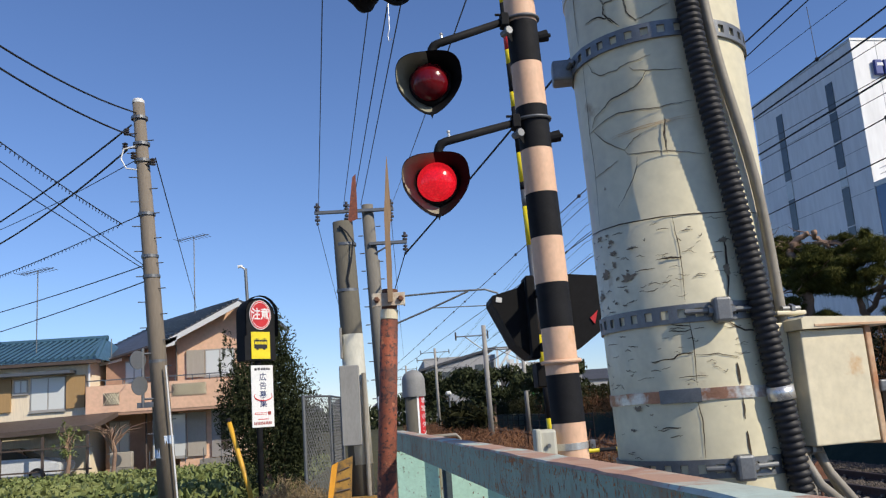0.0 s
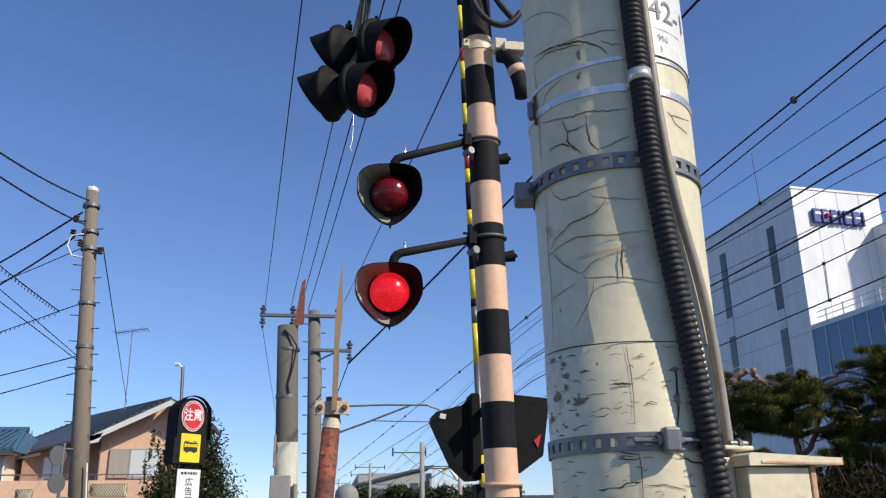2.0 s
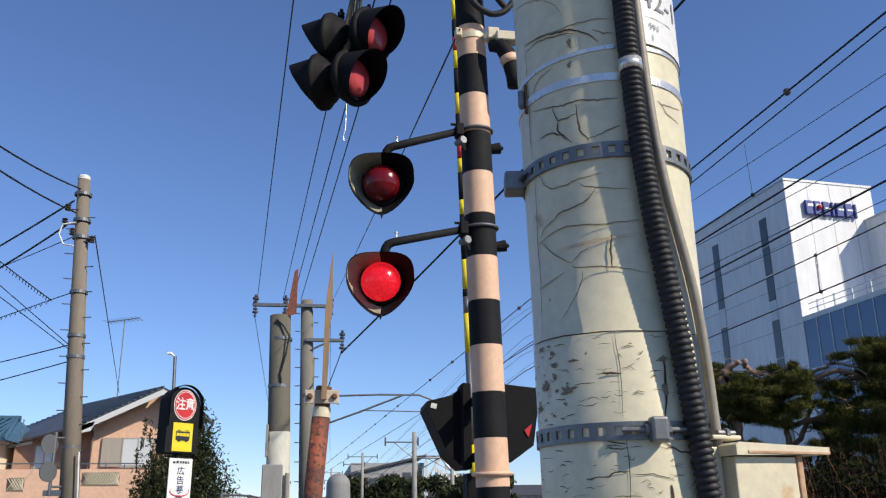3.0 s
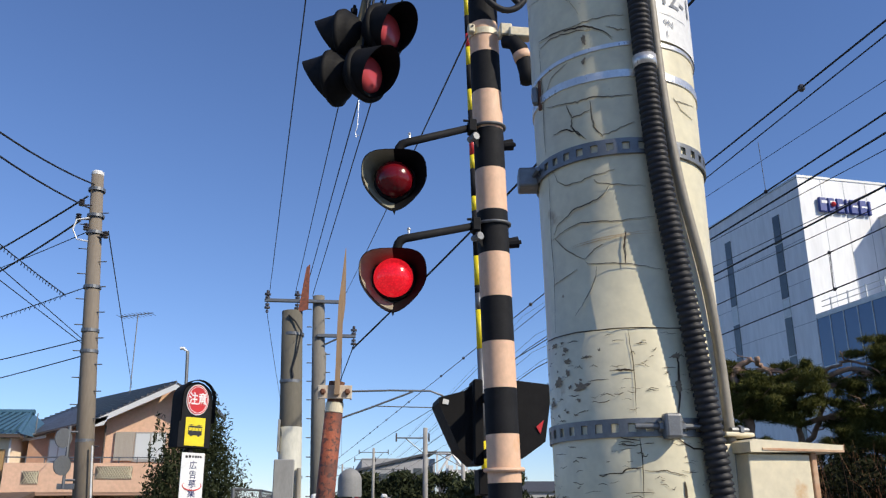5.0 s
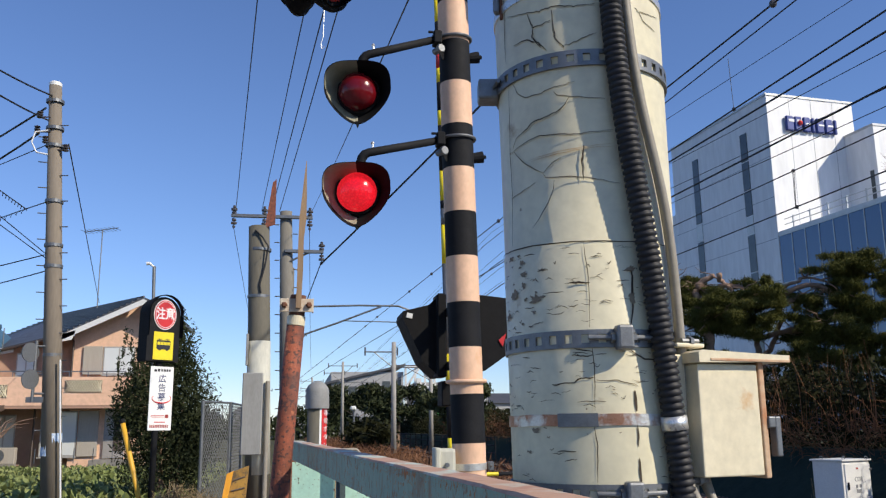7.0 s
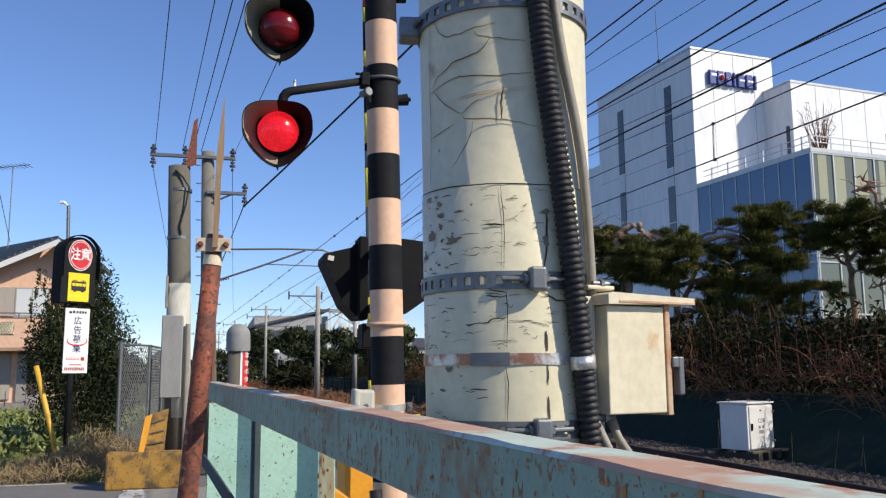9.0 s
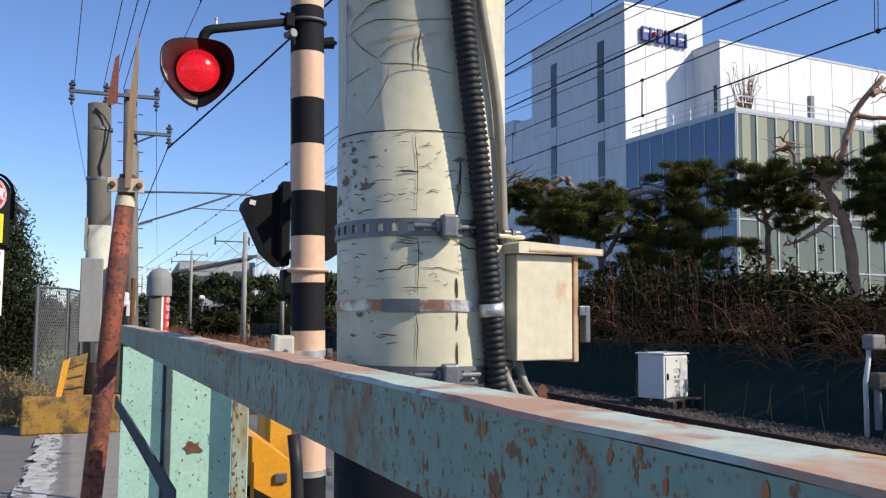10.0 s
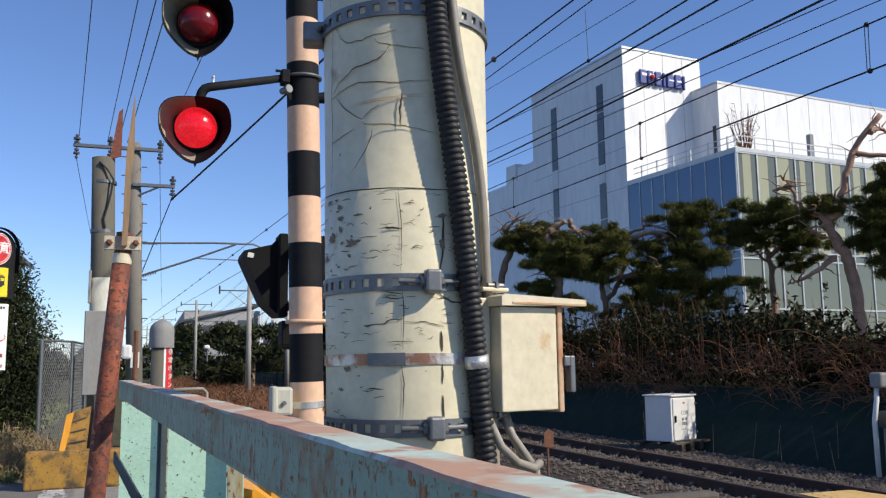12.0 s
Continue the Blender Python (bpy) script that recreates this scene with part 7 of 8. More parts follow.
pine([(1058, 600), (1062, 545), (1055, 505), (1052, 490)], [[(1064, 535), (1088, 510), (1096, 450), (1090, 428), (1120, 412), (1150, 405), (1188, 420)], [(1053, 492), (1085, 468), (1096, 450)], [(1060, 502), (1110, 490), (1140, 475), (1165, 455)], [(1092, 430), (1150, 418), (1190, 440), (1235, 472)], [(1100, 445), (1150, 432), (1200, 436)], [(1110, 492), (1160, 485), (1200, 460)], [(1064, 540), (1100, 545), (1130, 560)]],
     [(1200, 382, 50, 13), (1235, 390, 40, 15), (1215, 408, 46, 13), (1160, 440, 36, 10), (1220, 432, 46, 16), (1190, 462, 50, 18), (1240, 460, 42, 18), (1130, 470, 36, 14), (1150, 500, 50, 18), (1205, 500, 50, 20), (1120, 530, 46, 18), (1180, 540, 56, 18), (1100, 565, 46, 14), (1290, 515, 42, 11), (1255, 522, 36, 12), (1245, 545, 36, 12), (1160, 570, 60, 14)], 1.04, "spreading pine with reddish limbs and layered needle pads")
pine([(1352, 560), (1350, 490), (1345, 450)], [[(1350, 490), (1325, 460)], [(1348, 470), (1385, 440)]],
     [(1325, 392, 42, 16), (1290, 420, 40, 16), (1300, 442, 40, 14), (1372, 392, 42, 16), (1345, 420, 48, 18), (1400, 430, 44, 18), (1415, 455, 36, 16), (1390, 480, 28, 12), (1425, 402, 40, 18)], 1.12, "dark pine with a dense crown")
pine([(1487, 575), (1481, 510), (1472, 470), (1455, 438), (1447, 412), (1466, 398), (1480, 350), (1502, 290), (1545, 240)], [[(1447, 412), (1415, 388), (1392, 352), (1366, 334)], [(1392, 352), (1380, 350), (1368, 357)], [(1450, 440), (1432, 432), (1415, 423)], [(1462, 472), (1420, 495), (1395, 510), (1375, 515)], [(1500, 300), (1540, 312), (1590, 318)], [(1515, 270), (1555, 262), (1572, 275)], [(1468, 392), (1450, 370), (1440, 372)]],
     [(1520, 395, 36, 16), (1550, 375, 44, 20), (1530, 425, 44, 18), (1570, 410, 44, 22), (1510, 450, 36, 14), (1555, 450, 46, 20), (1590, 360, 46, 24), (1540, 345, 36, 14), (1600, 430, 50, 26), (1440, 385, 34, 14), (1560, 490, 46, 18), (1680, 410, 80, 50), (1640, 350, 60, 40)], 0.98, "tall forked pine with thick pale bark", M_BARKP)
# pines and woods further along the line
for x, y, h_, w in ((9.5, 52, 4.6, 2.2), (11.5, 60, 5.0, 2.4), (8.6, 74, 5.4, 3.0), (6.0, 92, 6.0, 3.5), (13.5, 40, 4.2, 1.8), (3.0, 110, 6.5, 4.0), (12.2, 31, 4.5, 1.6)):
    tr = thing("roadside_tree", "dark green tree beyond the railway line", "tree", (x, y, 0))
    bm = B()
    tube(bm, [(x, y, -0.06), (x + 0.1, y, h_ * 0.4), (x - 0.1, y, h_ * 0.75)], [0.2, 0.15, 0.07], 8)
    for k in range(5):
        tube(bm, [(x, y, h_ * (0.3 + 0.1 * k)), (x + w * 0.5 * math.sin(k * 2.1), y, h_ * (0.45 + 0.1 * k))], [0.07, 0.02], 5)
    part("trunk", bm, M_BARK, tr)
    P = [cloud((x + w * rng.uniform(-0.75, 0.75), y + rng.uniform(-1, 1), h_ * rng.uniform(0.35, 0.92)), (w * 0.38, w * 0.38, h_ * 0.13), 260, 0.3) for k in range(16)]
    leaves("crown", np.concatenate(P), 0.17 * (1 + y / 90), M_LEAF, "", "", 0.5, int(y), 0.5, tr)

# ---- office building ----
OB = Vector((38.6, 62.9, 0))
az = radians(84)
OU, OV = Vector((math.sin(az), math.cos(az), 0)), Vector((-math.cos(az), math.sin(az), 0))
OROT = Matrix((OU, OV, Vector((0, 0, 1)))).transposed()
off = thing("office_building", "white metal-clad office building with glazed wing", "building", (47, 70, 0))


def ob_box(name, u0, u1, v0, v1, z0, z1, material, parent, lab="", bevel=0.0):
    bm = B()
    box(bm, OB + OU * ((u0 + u1) / 2) + OV * ((v0 + v1) / 2) + Vector((0, 0, (z0 + z1) / 2)), (u1 - u0, v1 - v0, z1 - z0), OROT, bevel)
    return part(name, bm, material, parent, lab)


tower = ob_box("tower", 0, 8.7, 0, 15.3, 0, 29.0, M_BWALL, off, "tall windowless white block")
ob_box("parapet", -0.06, 8.76, -0.06, 15.36, 28.9, 29.1, M_MULL, tower)
ob_box("roof_unit", 8.7, 9.4, 3.0, 6.0, 25, 28.0, M_WHITE, off)
for v0, zs in ((10.7, [(15.6, 18.5), (18.6, 20.2), (20.3, 24.2), (24.3, 26.6)]), (3.0, [(14.3, 17.5), (17.6, 19.1), (19.2, 21.3), (21.5, 24.0), (24.1, 26.6)])):
    for i, (z0, z1) in enumerate(zs):
        w = ob_box("strip_window", -0.05, 0.06, v0, v0 + 0.95, z0, z1, M_BGLASS if i % 2 == 0 or i > 2 else M_MULL, tower, "tall narrow window strip")
    w = ob_box("strip_window", -0.05, 0.06, v0, v0 + 0.95, 4, zs[0][0] - 0.1, M_BGLASS, tower, "tall narrow window strip")
for z in (6, 9.5, 13, 16.5, 20, 23.5):
    ob_box("cladding_joint", -0.012, 0.0, 0.1, 15.2, z, z + 0.05, M_JOINT, tower)
for u in (2.2, 4.4, 6.6):
    ob_box("cladding_joint", u, u + 0.04, -0.012, 0.0, 17.5, 28.8, M_JOINT, tower)
low = ob_box("lower_block", 0.3, 9, 15.4, 19, 0, 22.3, M_BWALL, off)
ob_box("lower_block", 0.5, 12, 19.05, 34, 0, 21.0, M_BWALL, off)
ob_box("stair_head", 0.6, 5, 20, 22, 21.0, 23.0, M_WHITE, off)
rb = ob_box("upper_block", 7.57, 52, -3.3, 12, 0, 25.74, M_BWALL, off, "broad white upper block")
ob_box("parapet", 7.52, 52, -3.35, 12, 25.7, 25.9, M_MULL, rb)
for k in range(14):
    ob_box("cladding_joint", 10.2 + 2.75 * k, 10.25 + 2.75 * k, -3.312, -3.3, 17.5, 25.6, M_JOINT, rb)
ob_box("slot_window", 7.53, 7.59, -2.9, -2.5, 17.3, 22.0, M_BGLASS, rb, "dark slot window")
gw = ob_box("glazed_wing", 0.15, 46, -12.5, -0.05, 0, 16.7, M_DARKIN, off, "glass curtain wall wing")
ob_box("roof_slab", 0.0, 46.1, -12.7, -0.02, 16.7, 17.0, M_MULL, gw, "pale roof edge")
zl = [0.5, 5.3, 8.9, 9.5, 12.7, 16.65]
for k in range(8):
    v0 = -12.6 + k * 1.57
    for z0, z1 in zip(zl, zl[1:]):
        ob_box("pane", 0.05, 0.12, v0 + 0.04, v0 + 1.53, z0 + 0.04, z1 - 0.04, M_CURTAIN, gw)
    ob_box("mullion", 0.0, 0.149, v0 - 0.04, v0 + 0.04, 0.3, 16.69, M_MULL, gw)
for k in range(24):
    u0 = 0.15 + k * 1.9
    for i, (z0, z1) in enumerate(zip(zl, zl[1:])):
        ob_box("pane", u0 + 0.06, u0 + 1.84, -12.6, -12.53, z0 + 0.05, z1 - 0.05, M_CURTAIN2, gw)
        if z0 > 9:
            ob_box("blind", u0 + (0.06 if k % 3 else 0.5), u0 + (1.05 if k % 2 else 1.3), -12.615, -12.601, z0 + 0.05, z1 - (0.05 if i > 3 else 1.1), M_BLIND, gw, "pale blind behind the glass")
    ob_box("mullion", u0 - 0.06, u0 + 0.06, -12.68, -12.51, 0.3, 16.69, M_MULL, gw)
for z in zl:
    ob_box("transom", 0.15, 46, -12.67, -12.52, z - 0.06, z + 0.06, M_MULL, gw)
    ob_box("transom", 0.0, 0.149, -12.5, -0.06, z - 0.05, z + 0.05, M_MULL, gw)
for k in range(24):
    ob_box("roof_post", 0.3 + 1.9 * k, 0.36 + 1.9 * k, -12.4, -12.34, 17.0, 18.0, M_MULL, gw)
for z in (17.5, 17.95):
    ob_box("roof_rail", 0.3, 46, -12.4, -12.34, z, z + 0.06, M_MULL, gw)
    ob_box("roof_rail", 0.3, 0.36, -12.4, -0.5, z, z + 0.05, M_MULL, gw)
for k in range(6):
    ob_box("roof_post", 0.32, 0.42, -11.6 + 2.0 * k, -11.5 + 2.0 * k, 17.0, 18.1, M_MULL, gw)
ob_box("vent_pipe", 13.0, 13.4, -8.0, -7.6, 17, 20.5, M_GALV, off, "grey roof vent pipe")
ob_box("vent_pipe", 13.0, 14.6, -8.1, -7.5, 17, 17.5, M_GALV, off, "grey roof vent base")
for i, (u0, w, m_) in enumerate(((1.6, 0.75, M_BLUE), (2.45, 0.7, M_BLUE), (3.3, 0.7, M_BLUE), (4.15, 0.3, M_BLUE), (4.6, 0.75, M_BLUE), (5.5, 0.75, M_BLUE), (6.4, 0.3, M_BLUE))):
    sg = ob_box("sign_shape", u0, u0 + w, -0.35, -0.05, 25.85, 27.15, m_, off, "blue raised sign shape", 0.08)
    if w > 0.5:
        ob_box("sign_gap", u0 + 0.22, u0 + w + 0.01, -0.36, -0.3, 26.6 if i in (0, 1) else 26.45, 26.85 if i in (0, 1) else 26.6, M_BWALL, sg)
bm = B()
bmesh.ops.create_uvsphere(bm, u_segments=12, v_segments=8, radius=0.22, matrix=Matrix.Translation(OB + OU * 2.9 - OV * 0.4 + Vector((0, 0, 26.55))))
part("sign_dot", bm, M_RED, off, "red dot of the sign")
bm = B()
c = OB + OU * 2.2 - OV * 11.5 + Vector((0, 0, 17))
for k in range(34):
    a = rng.uniform(0, 6.3)
    p = c + Vector((0.3 * math.cos(a), 0.3 * math.sin(a), 0))
    q = p + Vector((rng.uniform(-0.9, 0.9), 0.6 * math.sin(a), rng.uniform(1.2, 4.0)))
    tube(bm, [p, p.lerp(q, 0.5) + Vector((rng.uniform(-0.3, 0.3), 0, 0.2)), q], [0.035, 0.025, 0.01], 4)
    for _ in range(3):
        o = p.lerp(q, rng.uniform(0.4, 1.0))
        tube(bm, [o, o + Vector((rng.uniform(-0.8, 0.8), rng.uniform(-0.5, 0.5), rng.uniform(-0.1, 0.6)))], [0.018, 0.006], 4)
single("rooftop_shrub", bm, M_TWIG, "bare shrub in a planter on the wing roof", "shrub")

# ---- trackside fittings ----
wb = thing("trackside_cabinet", "white metal trackside cabinet on a timber pallet", "cabinet", (9.27, 14.08, 0))
WM = facing((9.27, 14.08, 0.0), 18)


def wbox(name, c, s, material, parent, lab="", bevel=0.006):
    bm = B()
    box(bm, c, s, bevel=bevel, seg=1)
    bmesh.ops.transform(bm, matrix=WM @ Matrix.Rotation(radians(41), 4, "Y"), verts=bm.verts[:])
    return part(name, bm, material, parent, lab)


cab = wbox("casing", (0, 0.56, 0), (0.78, 0.80, 0.55), M_WHITE, wb)
dd = wbox("door", (0.02, 0.55, 0.285), (0.72, 0.74, 0.02), M_WHITE, wb, "white door with faint grey lettering")
wbox("handle", (-0.30, 0.56, 0.31), (0.03, 0.12, 0.03), M_BLACK, dd, "black handle")
for y_ in (0.3, 0.82):
    wbox("hinge", (0.38, y_, 0.30), (0.06, 0.03, 0.03), M_GALV, dd)
wbox("roof", (0, 0.975, 0), (0.84, 0.03, 0.62), M_WHITE, wb)
for x in (-0.36, 0.0, 0.36):
    bm = B()
    for k in range(10):
        a0, a1 = 2 * math.pi * k / 10, 2 * math.pi * (k + 1) / 10
        tube(bm, [WM @ Vector((x + 0.025 * math.cos(a), 1.015 + 0.025 * math.sin(a), 0.2)) for a in (a0, a1)], 0.007, 5)
    part("lifting_eye", bm, M_GALV, wb)
words("COR", 0.11, WM @ Matrix.Rotation(radians(41), 4, "Y") @ Matrix.Translation((0.02, 0.66, 0.297)), M_GREYINK, dd, "letters")
for x in (-0.05, 0.06):
    wbox("text_bar", (x, 0.55, 0.2965), (0.06, 0.05, 0.003), M_GREYINK, dd, "", 0)
wbox("text_bar", (0.0, 0.47, 0.2965), (0.14, 0.06, 0.003), M_GREYINK, dd, "", 0)
wbox("label", (0.0, 0.84, 0.2965), (0.06, 0.03, 0.003), M_BROWN, dd, "", 0)
for x in (-0.3, 0.0, 0.3):
    wbox("pallet_beam", (x, 0.06, 0.0), (0.12, 0.12, 0.9), M_PALLET, wb, "dark timber")
for z in (-0.35, 0.0, 0.38):
    wbox("pallet_board", (0.05, 0.14, z), (1.15, 0.04, 0.14), M_PALLET, wb, "dark timber")
rs_ = thing("relay_post", "white bent pipe post carrying grey relay boxes", "relay post", (9.5, 9.55, 0))
bm = B()
tube(bm, [(9.5, 9.55, -0.06), (9.5, 9.55, 0.75), (9.50, 9.52, 0.90), (9.56, 9.55, 1.02), (9.58, 9.55, 1.22)], 0.035, 12)
part("pipe", bm, M_PLATE, rs_, smooth=True)
bm = B()
box(bm, (9.62, 9.5, 1.30), (0.24, 0.20, 0.21), bevel=0.03, seg=2)
part("relay_box", bm, M_DOME, rs_, "pale grey relay box")
bm = B()
box(bm, (9.72, 9.5, 0.76), (0.24, 0.2, 0.24), bevel=0.03, seg=2)
part("relay_box", bm, M_CONCD, rs_, "dark grey relay box")
bm = B()
tube(bm, [(9.66, 9.5, 0.1), (9.66, 9.5, 0.72)], 0.05, 10)
part("bracket", bm, M_DOME, rs_)
stub = thing("track_marker", "rusty box on a thin steel stake beside the track", "marker", (5.5, 11.54, 0))
bm = B()
tube(bm, [(5.52, 11.54, -0.05), (5.53, 11.56, 0.41)], 0.018, 8)
part("stake", bm, M_RUST, stub)
bm = B()
prism(bm, [(5.47, 11.54, 0.40), (5.62, 11.54, 0.40), (5.62, 11.54, 0.60), (5.54, 11.54, 0.65), (5.47, 11.54, 0.60)], (0.05, 0.12, 0))
part("box", bm, M_RUST, stub)
bm = B()
box(bm, (5.2, 8.6, 0.06), (2.0, 0.22, 0.14), Matrix.Rotation(radians(4), 3, "Z"), bevel=0.04, seg=2)
single("concrete_beam", bm, M_SLEEPER, "pale old concrete beam lying by the track", "beam")
bm = B()
for k in range(16):
    y, x = rng.uniform(9, 16), rng.uniform(9.2, 10.2)
    tube(bm, [(x, y, -0.05), (x + rng.uniform(-0.1, 0.1), y + rng.uniform(-0.1, 0.1), rng.uniform(0.2, 0.7))], [0.006, 0.002], 3, False)
single("dry_stalks", bm, M_DRY, "thin dry weed stalks at the bank foot", "stalks", kind="stuff")

# far barrier arm across the crossing
fa = thing("far_barrier_arm", "lowered yellow and black barrier arm on the far side", "barrier", (0.28, 14.3, 0))
for k in range(12):
    bm = B()
    a, b = 0.3 * k, 0.3 * (k + 1)
    tube(bm, [(0.35 + a, 14.3 + 0.1 * a, 0.82), (0.35 + b, 14.3 + 0.1 * b, 0.82)], 0.032, 10)
    part("arm_segment", bm, M_SIGNY if k % 2 else M_BLACK, fa, "yellow arm band" if k % 2 else "black arm band")
bm = B()
box(bm, (0.25, 14.3, 0.47), (0.35, 0.4, 1.05), bevel=0.03)
part("drive_box", bm, M_YELLOW, fa)

# catenary poles and cantilevers
def catenary_pole(x, y, h_, arms, label):
    t = thing("catenary_pole", label, "pole", (x, y, 0), group="catenary poles along the line")
    bm = B()
    tube(bm, [(x, y, -0.06), (x, y, h_)], [0.16, 0.12], 14)
    part("shaft", bm, M_CATPOLE, t, smooth=True)
    for z, x0, x1 in arms:
        bm = B()
        tube(bm, [(x + x0, y, z), (x + x1, y, z)], 0.04, 6)
        if x1 > 1.2 or x0 < -1.2:
            e = x1 if x1 > 1.2 else x0
            tube(bm, [(x, y, z - 0.9), (x + e * 0.7, y, z)], 0.03, 6)
        a = part("arm", bm, M_GALV, t)
        for xx in (x0, x1):
            bm = B()
            tube(bm, [(x + xx, y, z - 0.2), (x + xx, y, z + 0.25)], 0.05, 6)
            part("insulator", bm, M_INSUL, a)
    return t


catenary_pole(5.35, 48, 6.3, [(5.75, -1.6, 0.2), (5.0, 0.0, 2.2)], "concrete catenary pole with cantilever arm")
catenary_pole(4.5, 85, 8.0, [(7.6, -1.4, 1.4), (6.9, -1.8, 0.2), (6.0, 0.0, 3.0)], "concrete catenary pole with two crossarms")
catenary_pole(2.2, 120, 8.5, [(8.0, -1.5, 1.5), (7.0, -1.5, 1.5)], "distant concrete catenary pole")
catenary_pole(0.2, 160, 9.0, [(8.4, -1.6, 1.6), (7.4, -1.6, 1.6)], "distant concrete catenary pole")
catenary_pole(9.0, 58, 6.0, [(5.6, -2.4, 0.2)], "concrete catenary pole with cantilever arm")
catenary_pole(-5.0, 130, 8.0, [(7.2, -1.6, 1.6), (6.4, -1.2, 1.2)], "distant concrete catenary pole")
cl = thing("cantilever_arm", "pale galvanised cantilever bracket over the line", "cantilever", (-0.2, 19.9, 0))
bm = B()
tube(bm, [(-0.2, 19.9, 4.3), (1.4, 19.9, 4.36), (2.3, 19.9, 4.36), (2.6, 19.9, 4.25)], 0.022, 8)
part("top_tube", bm, M_GALV, cl)
bm = B()
tube(bm, [(-0.2, 19.9, 3.55), (0.9, 19.9, 3.95), (1.9, 19.9, 4.34)], 0.022, 8)
tube(bm, [(1.0, 19.9, 4.0), (2.4, 19.9, 3.98)], 0.012, 8)
part("stay_tube", bm, M_GALV, cl)
for z in (4.3, 3.58):
    bm = B()
    for k in range(6):
        lathe(bm, [(0, -0.02), (0.04, 0), (0, 0.02)], 10, Matrix.Translation((-0.05 + 0.05 * k, 19.9, z + (0.017 * k if z < 4 else 0))) @ Matrix.Rotation(radians(90), 4, "Y"))
    part("insulator", bm, M_GALV, cl, "ribbed pale insulator")
bm = B()
tube(bm, [(-0.2, 19.9, -0.06), (-0.22, 19.9, 5.2)], [0.14, 0.12], 14)
part("mast", bm, M_CONC, cl)

# far buildings, trees and fences along the line
fb = thing("station_building", "long grey building with a white steel frame end", "building", (12, 150, 0))
hbox("wall", 6, 18.5, 0, 11.2, 150, 210, M_FARW, fb)
bm = B()
prism(bm, [(5, 149.5, 9.4), (18.8, 149.5, 12.6), (18.8, 149.5, 12.2), (5, 149.5, 9.0)], (0, 60, 0))
part("roof", bm, M_ROOFD, fb)
for k in range(6):
    hbox("window", 7.2 + 1.9 * k, 8.6 + 1.9 * k, 7.2 + 0.3 * k, 8.4 + 0.3 * k, 149.9, 149.99, M_BGLASS, fb)
for k in range(4):
    hbox("frame_post", 18.6 + 1.7 * k, 18.95 + 1.7 * k, 2, 12, 149, 149.3, M_WHITE, fb, "white steel frame")
for a, b in (((18.8, 12), (24, 12)), ((18.8, 8.5), (24, 8.5)), ((18.8, 8.5), (21.3, 12)), ((21.3, 12), (24, 8.5)), ((19, 5), (24, 8.3))):
    bm = B()
    tube(bm, [(a[0], 149, a[1]), (b[0], 149, b[1])], 0.22, 6)
    part("frame_brace", bm, M_WHITE, fb)
hbox("annex", 21, 34, 0, 9.5, 152, 165, M_FARW, fb, "pale annex")
hbox("shop_front", 23, 28, 1.0, 4.2, 151.8, 151.99, M_GREENSH, fb, "green shopfront")
hbox("lattice_mast", 20.6, 21.4, 0, 10, 148, 148.6, M_WHITE, fb)
for x0, x1, z1, y in ((-40, -24, 6, 150), (-22, -14, 5, 170), (-13, -6, 6.5, 190), (-5, 3, 5.5, 220), (36, 60, 8, 160)):
    d = thing("distant_house", "pale distant building along the line", "building", (x0, y, 0))
    hbox("wall", x0, x1, 0, z1 * 0.75, y, y + 10, M_FARW, d)
    bm = B()
    prism(bm, [(x0 - 0.5, y - 0.5, z1 * 0.75), (x1 + 0.5, y - 0.5, z1 * 0.75), (x1 - 1, y + 4, z1), (x0 + 1, y + 4, z1)], (0, 5, 0.01))
    part("roof", bm, M_ROOFD, d)
P = np.concatenate([cloud((x, 130 + 30 * rng.random(), 1.6), (4.0, 3, 2.6), 260, 0.3) for x in range(-60, 8, 3)] + [cloud((x, 140, 2.0), (4.0, 3, 3.0), 260, 0.3) for x in range(22, 70, 3)])
leaves("far_woods", P, 0.6, M_LEAF, "dark distant trees along the horizon", "woods", 0.7, 21, 0.2)
P = np.stack([R.uniform(1.2, 6.2, 14000), 22 + 90 * R.uniform(0, 1, 14000) ** 1.6, np.zeros(14000)], 1)
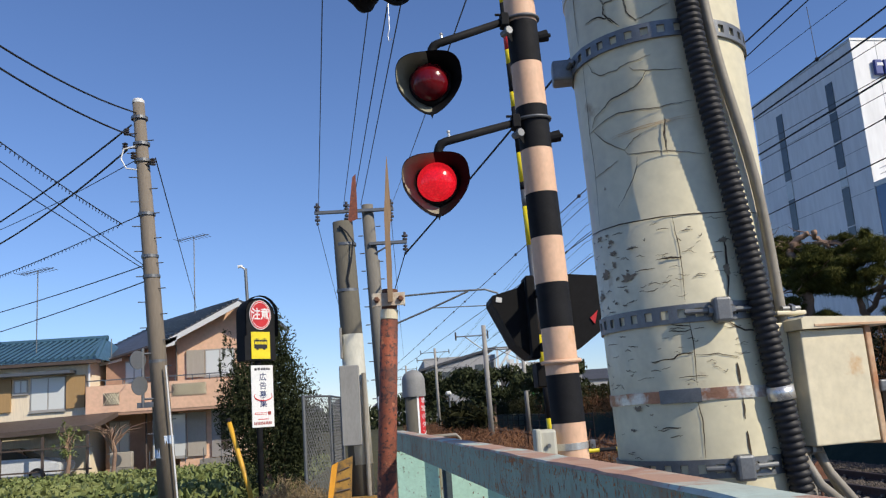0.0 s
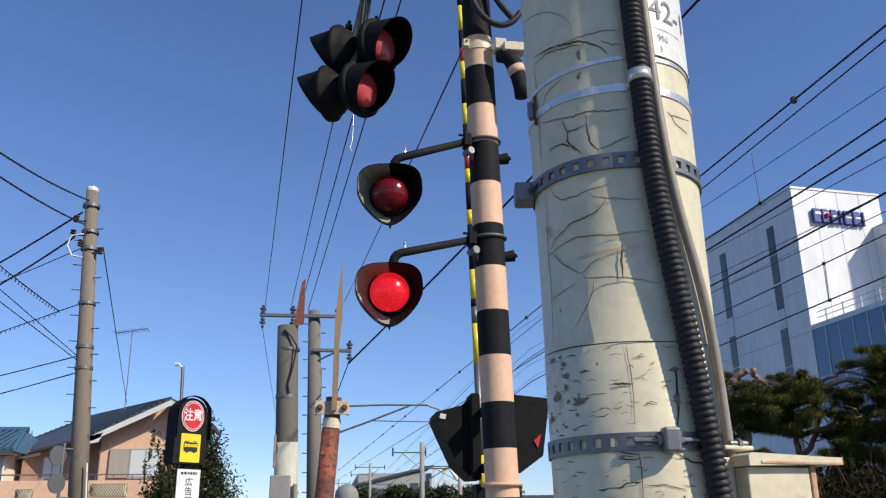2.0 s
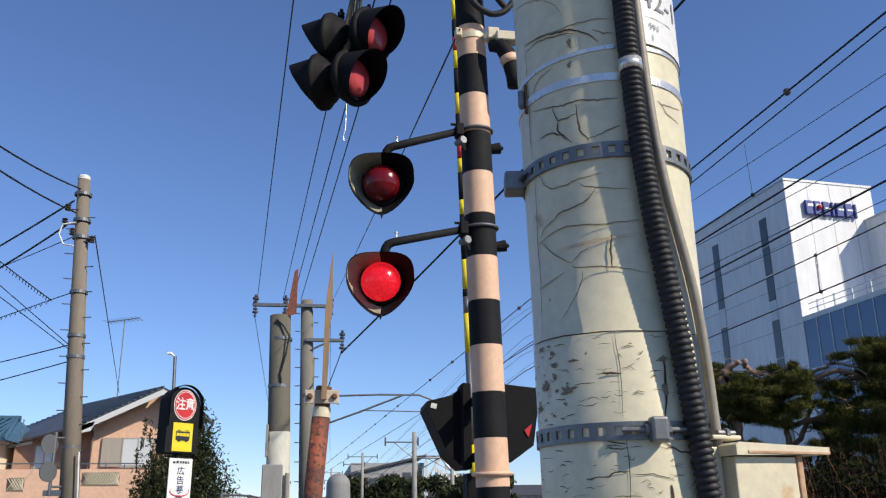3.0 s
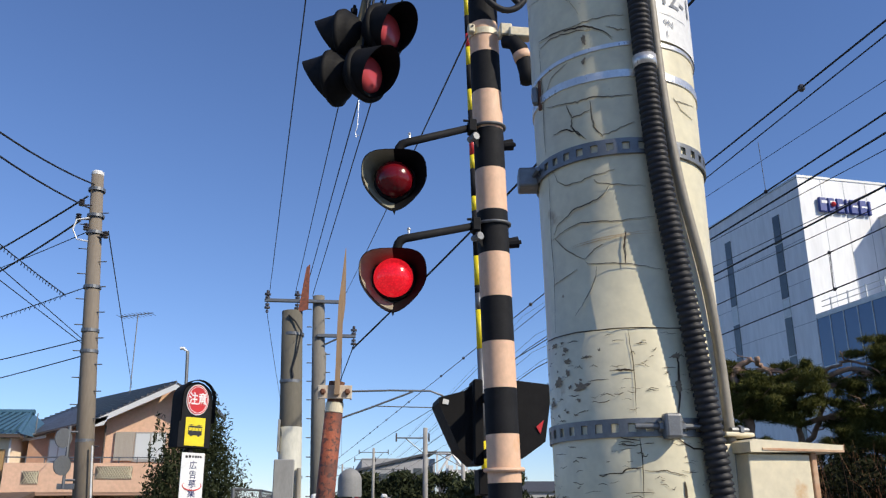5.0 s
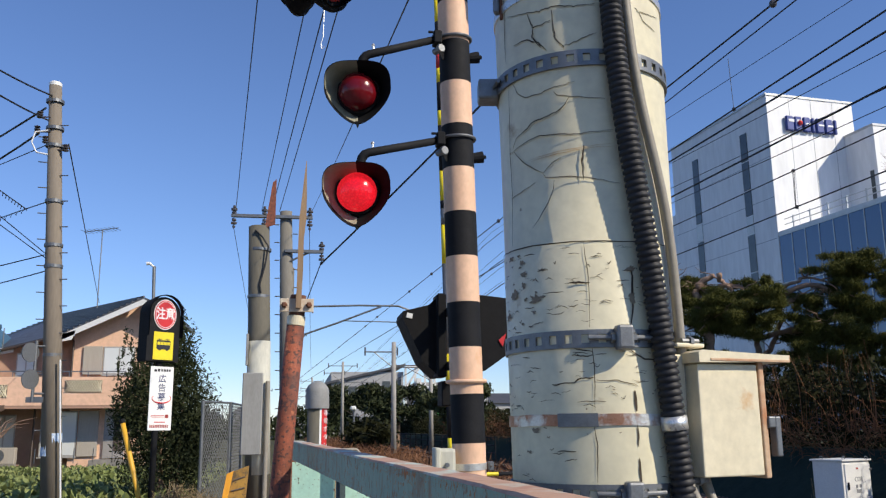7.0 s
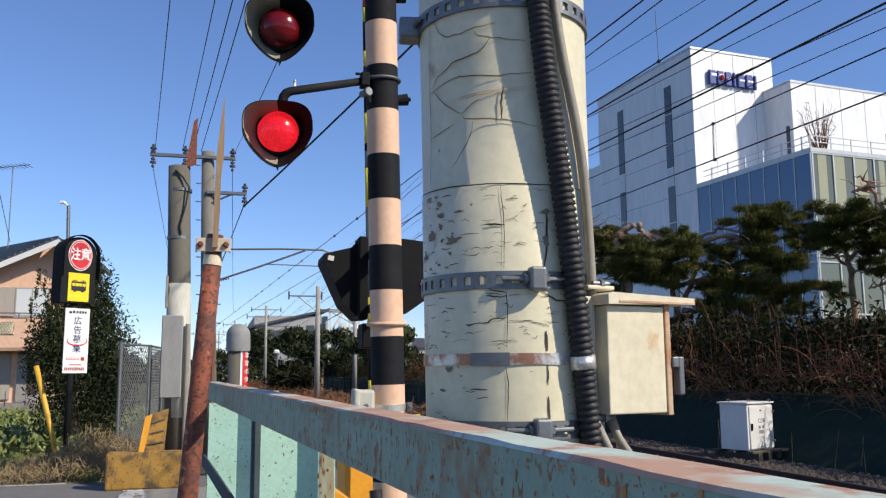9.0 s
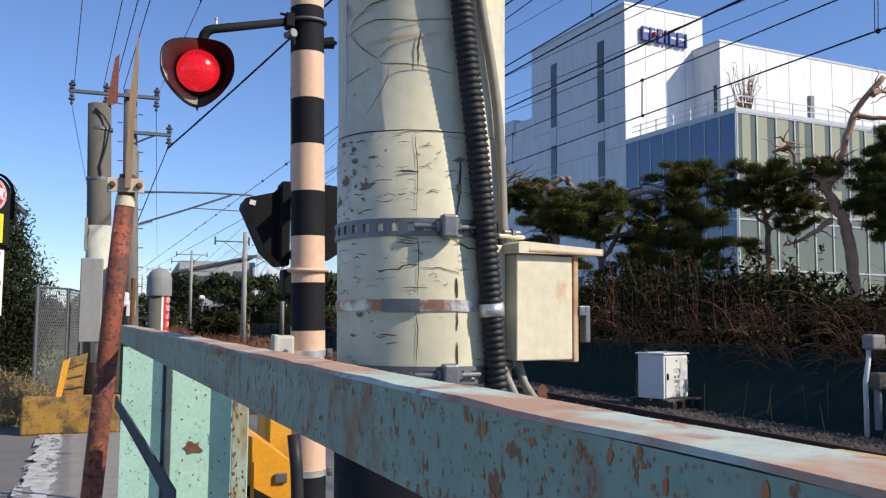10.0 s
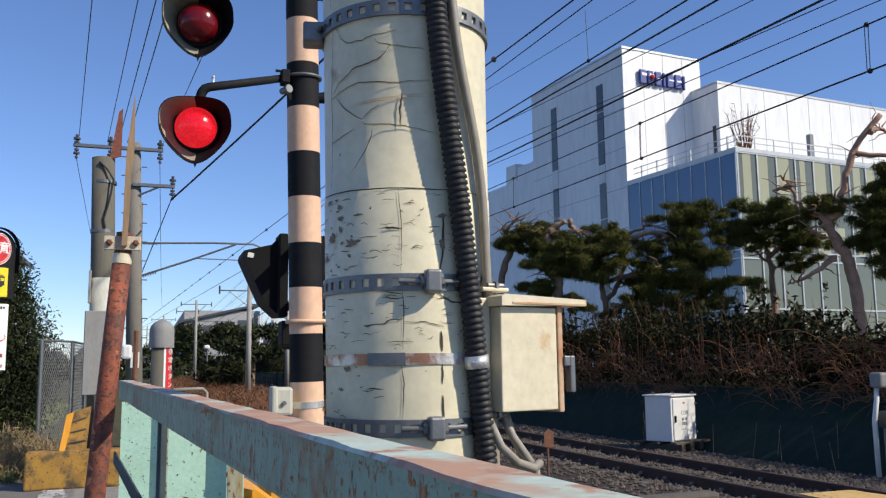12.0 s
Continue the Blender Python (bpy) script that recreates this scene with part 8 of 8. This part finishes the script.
P[:, 2] = -0.05 + 0.75 * R.uniform(0, 1, 14000) * (0.4 + 0.6 * np.abs(np.sin(P[:, 1] * 0.9 + P[:, 0])))
leaves("lineside_weeds", P, 0.22, M_TWIG, "brown dry weeds beside the railway line", "weeds", 0.12, 23, 0.9)
P = np.concatenate([cloud((2.0 + 0.055 * y + rng.uniform(-1.2, 1.2), y, 1.1), (1.3, 1.6, 1.1), 420, 0.2) for y in range(58, 150, 3)])
leaves("lineside_shrubs", P, 0.34, M_HEDGE, "dark shrubs lining the railway", "shrubs", 0.6, 24, 0.3)
lf = thing("line_fence", "low dark railing beside the railway", "fence", (6, 60, 0))
bm = B()
for z in (0.4, 0.75, 1.1):
    tube(bm, [(9.2, 40, z), (9.0, 110, z)], 0.03, 4)
part("rail", bm, M_BLACK, lf)
for k in range(24):
    bm = B()
    tube(bm, [(9.2, 40 + 3 * k, -0.06), (9.2, 40 + 3 * k, 1.2)], 0.035, 5)
    part("post", bm, M_BLACK, lf)
ll = thing("platform_lamp", "slim white lamp post by the line", "lamp", (4.1, 62, 0))
bm = B()
tube(bm, [(4.1, 62, -0.06), (4.1, 62, 2.9)], 0.06, 8)
part("mast", bm, M_GALV, ll)
bm = B()
box(bm, (4.05, 62, 3.0), (0.4, 0.4, 0.3), bevel=0.08)
part("lantern", bm, M_PLATE, ll)
ub = thing("guard_hoop", "pale steel hoop guard by the button post", "hoop", (0.5, 7.6, 0))
bm = B()
tube(bm, [(0.25, 7.5, 0), (0.25, 7.5, 1.38), (0.28, 7.5, 1.41), (0.50, 7.5, 1.41), (0.53, 7.5, 1.38), (0.53, 7.5, 0)], 0.014, 10)
part("hoop", bm, M_PIPE, ub, smooth=True)
rk = thing("rusty_stand", "thin rusty steel stand with a white box", "stand", (-0.03, 8.0, 0))
bm = B()
tube(bm, [(-0.03, 8.0, 0), (-0.03, 8.0, 1.9)], 0.02, 8)
part("stake", bm, M_RUST, rk)
bm = B()
box(bm, (-0.10, 7.98, 1.72), (0.08, 0.08, 0.12), bevel=0.02, seg=2)
part("white_box", bm, M_PLATE, rk, "small white box")
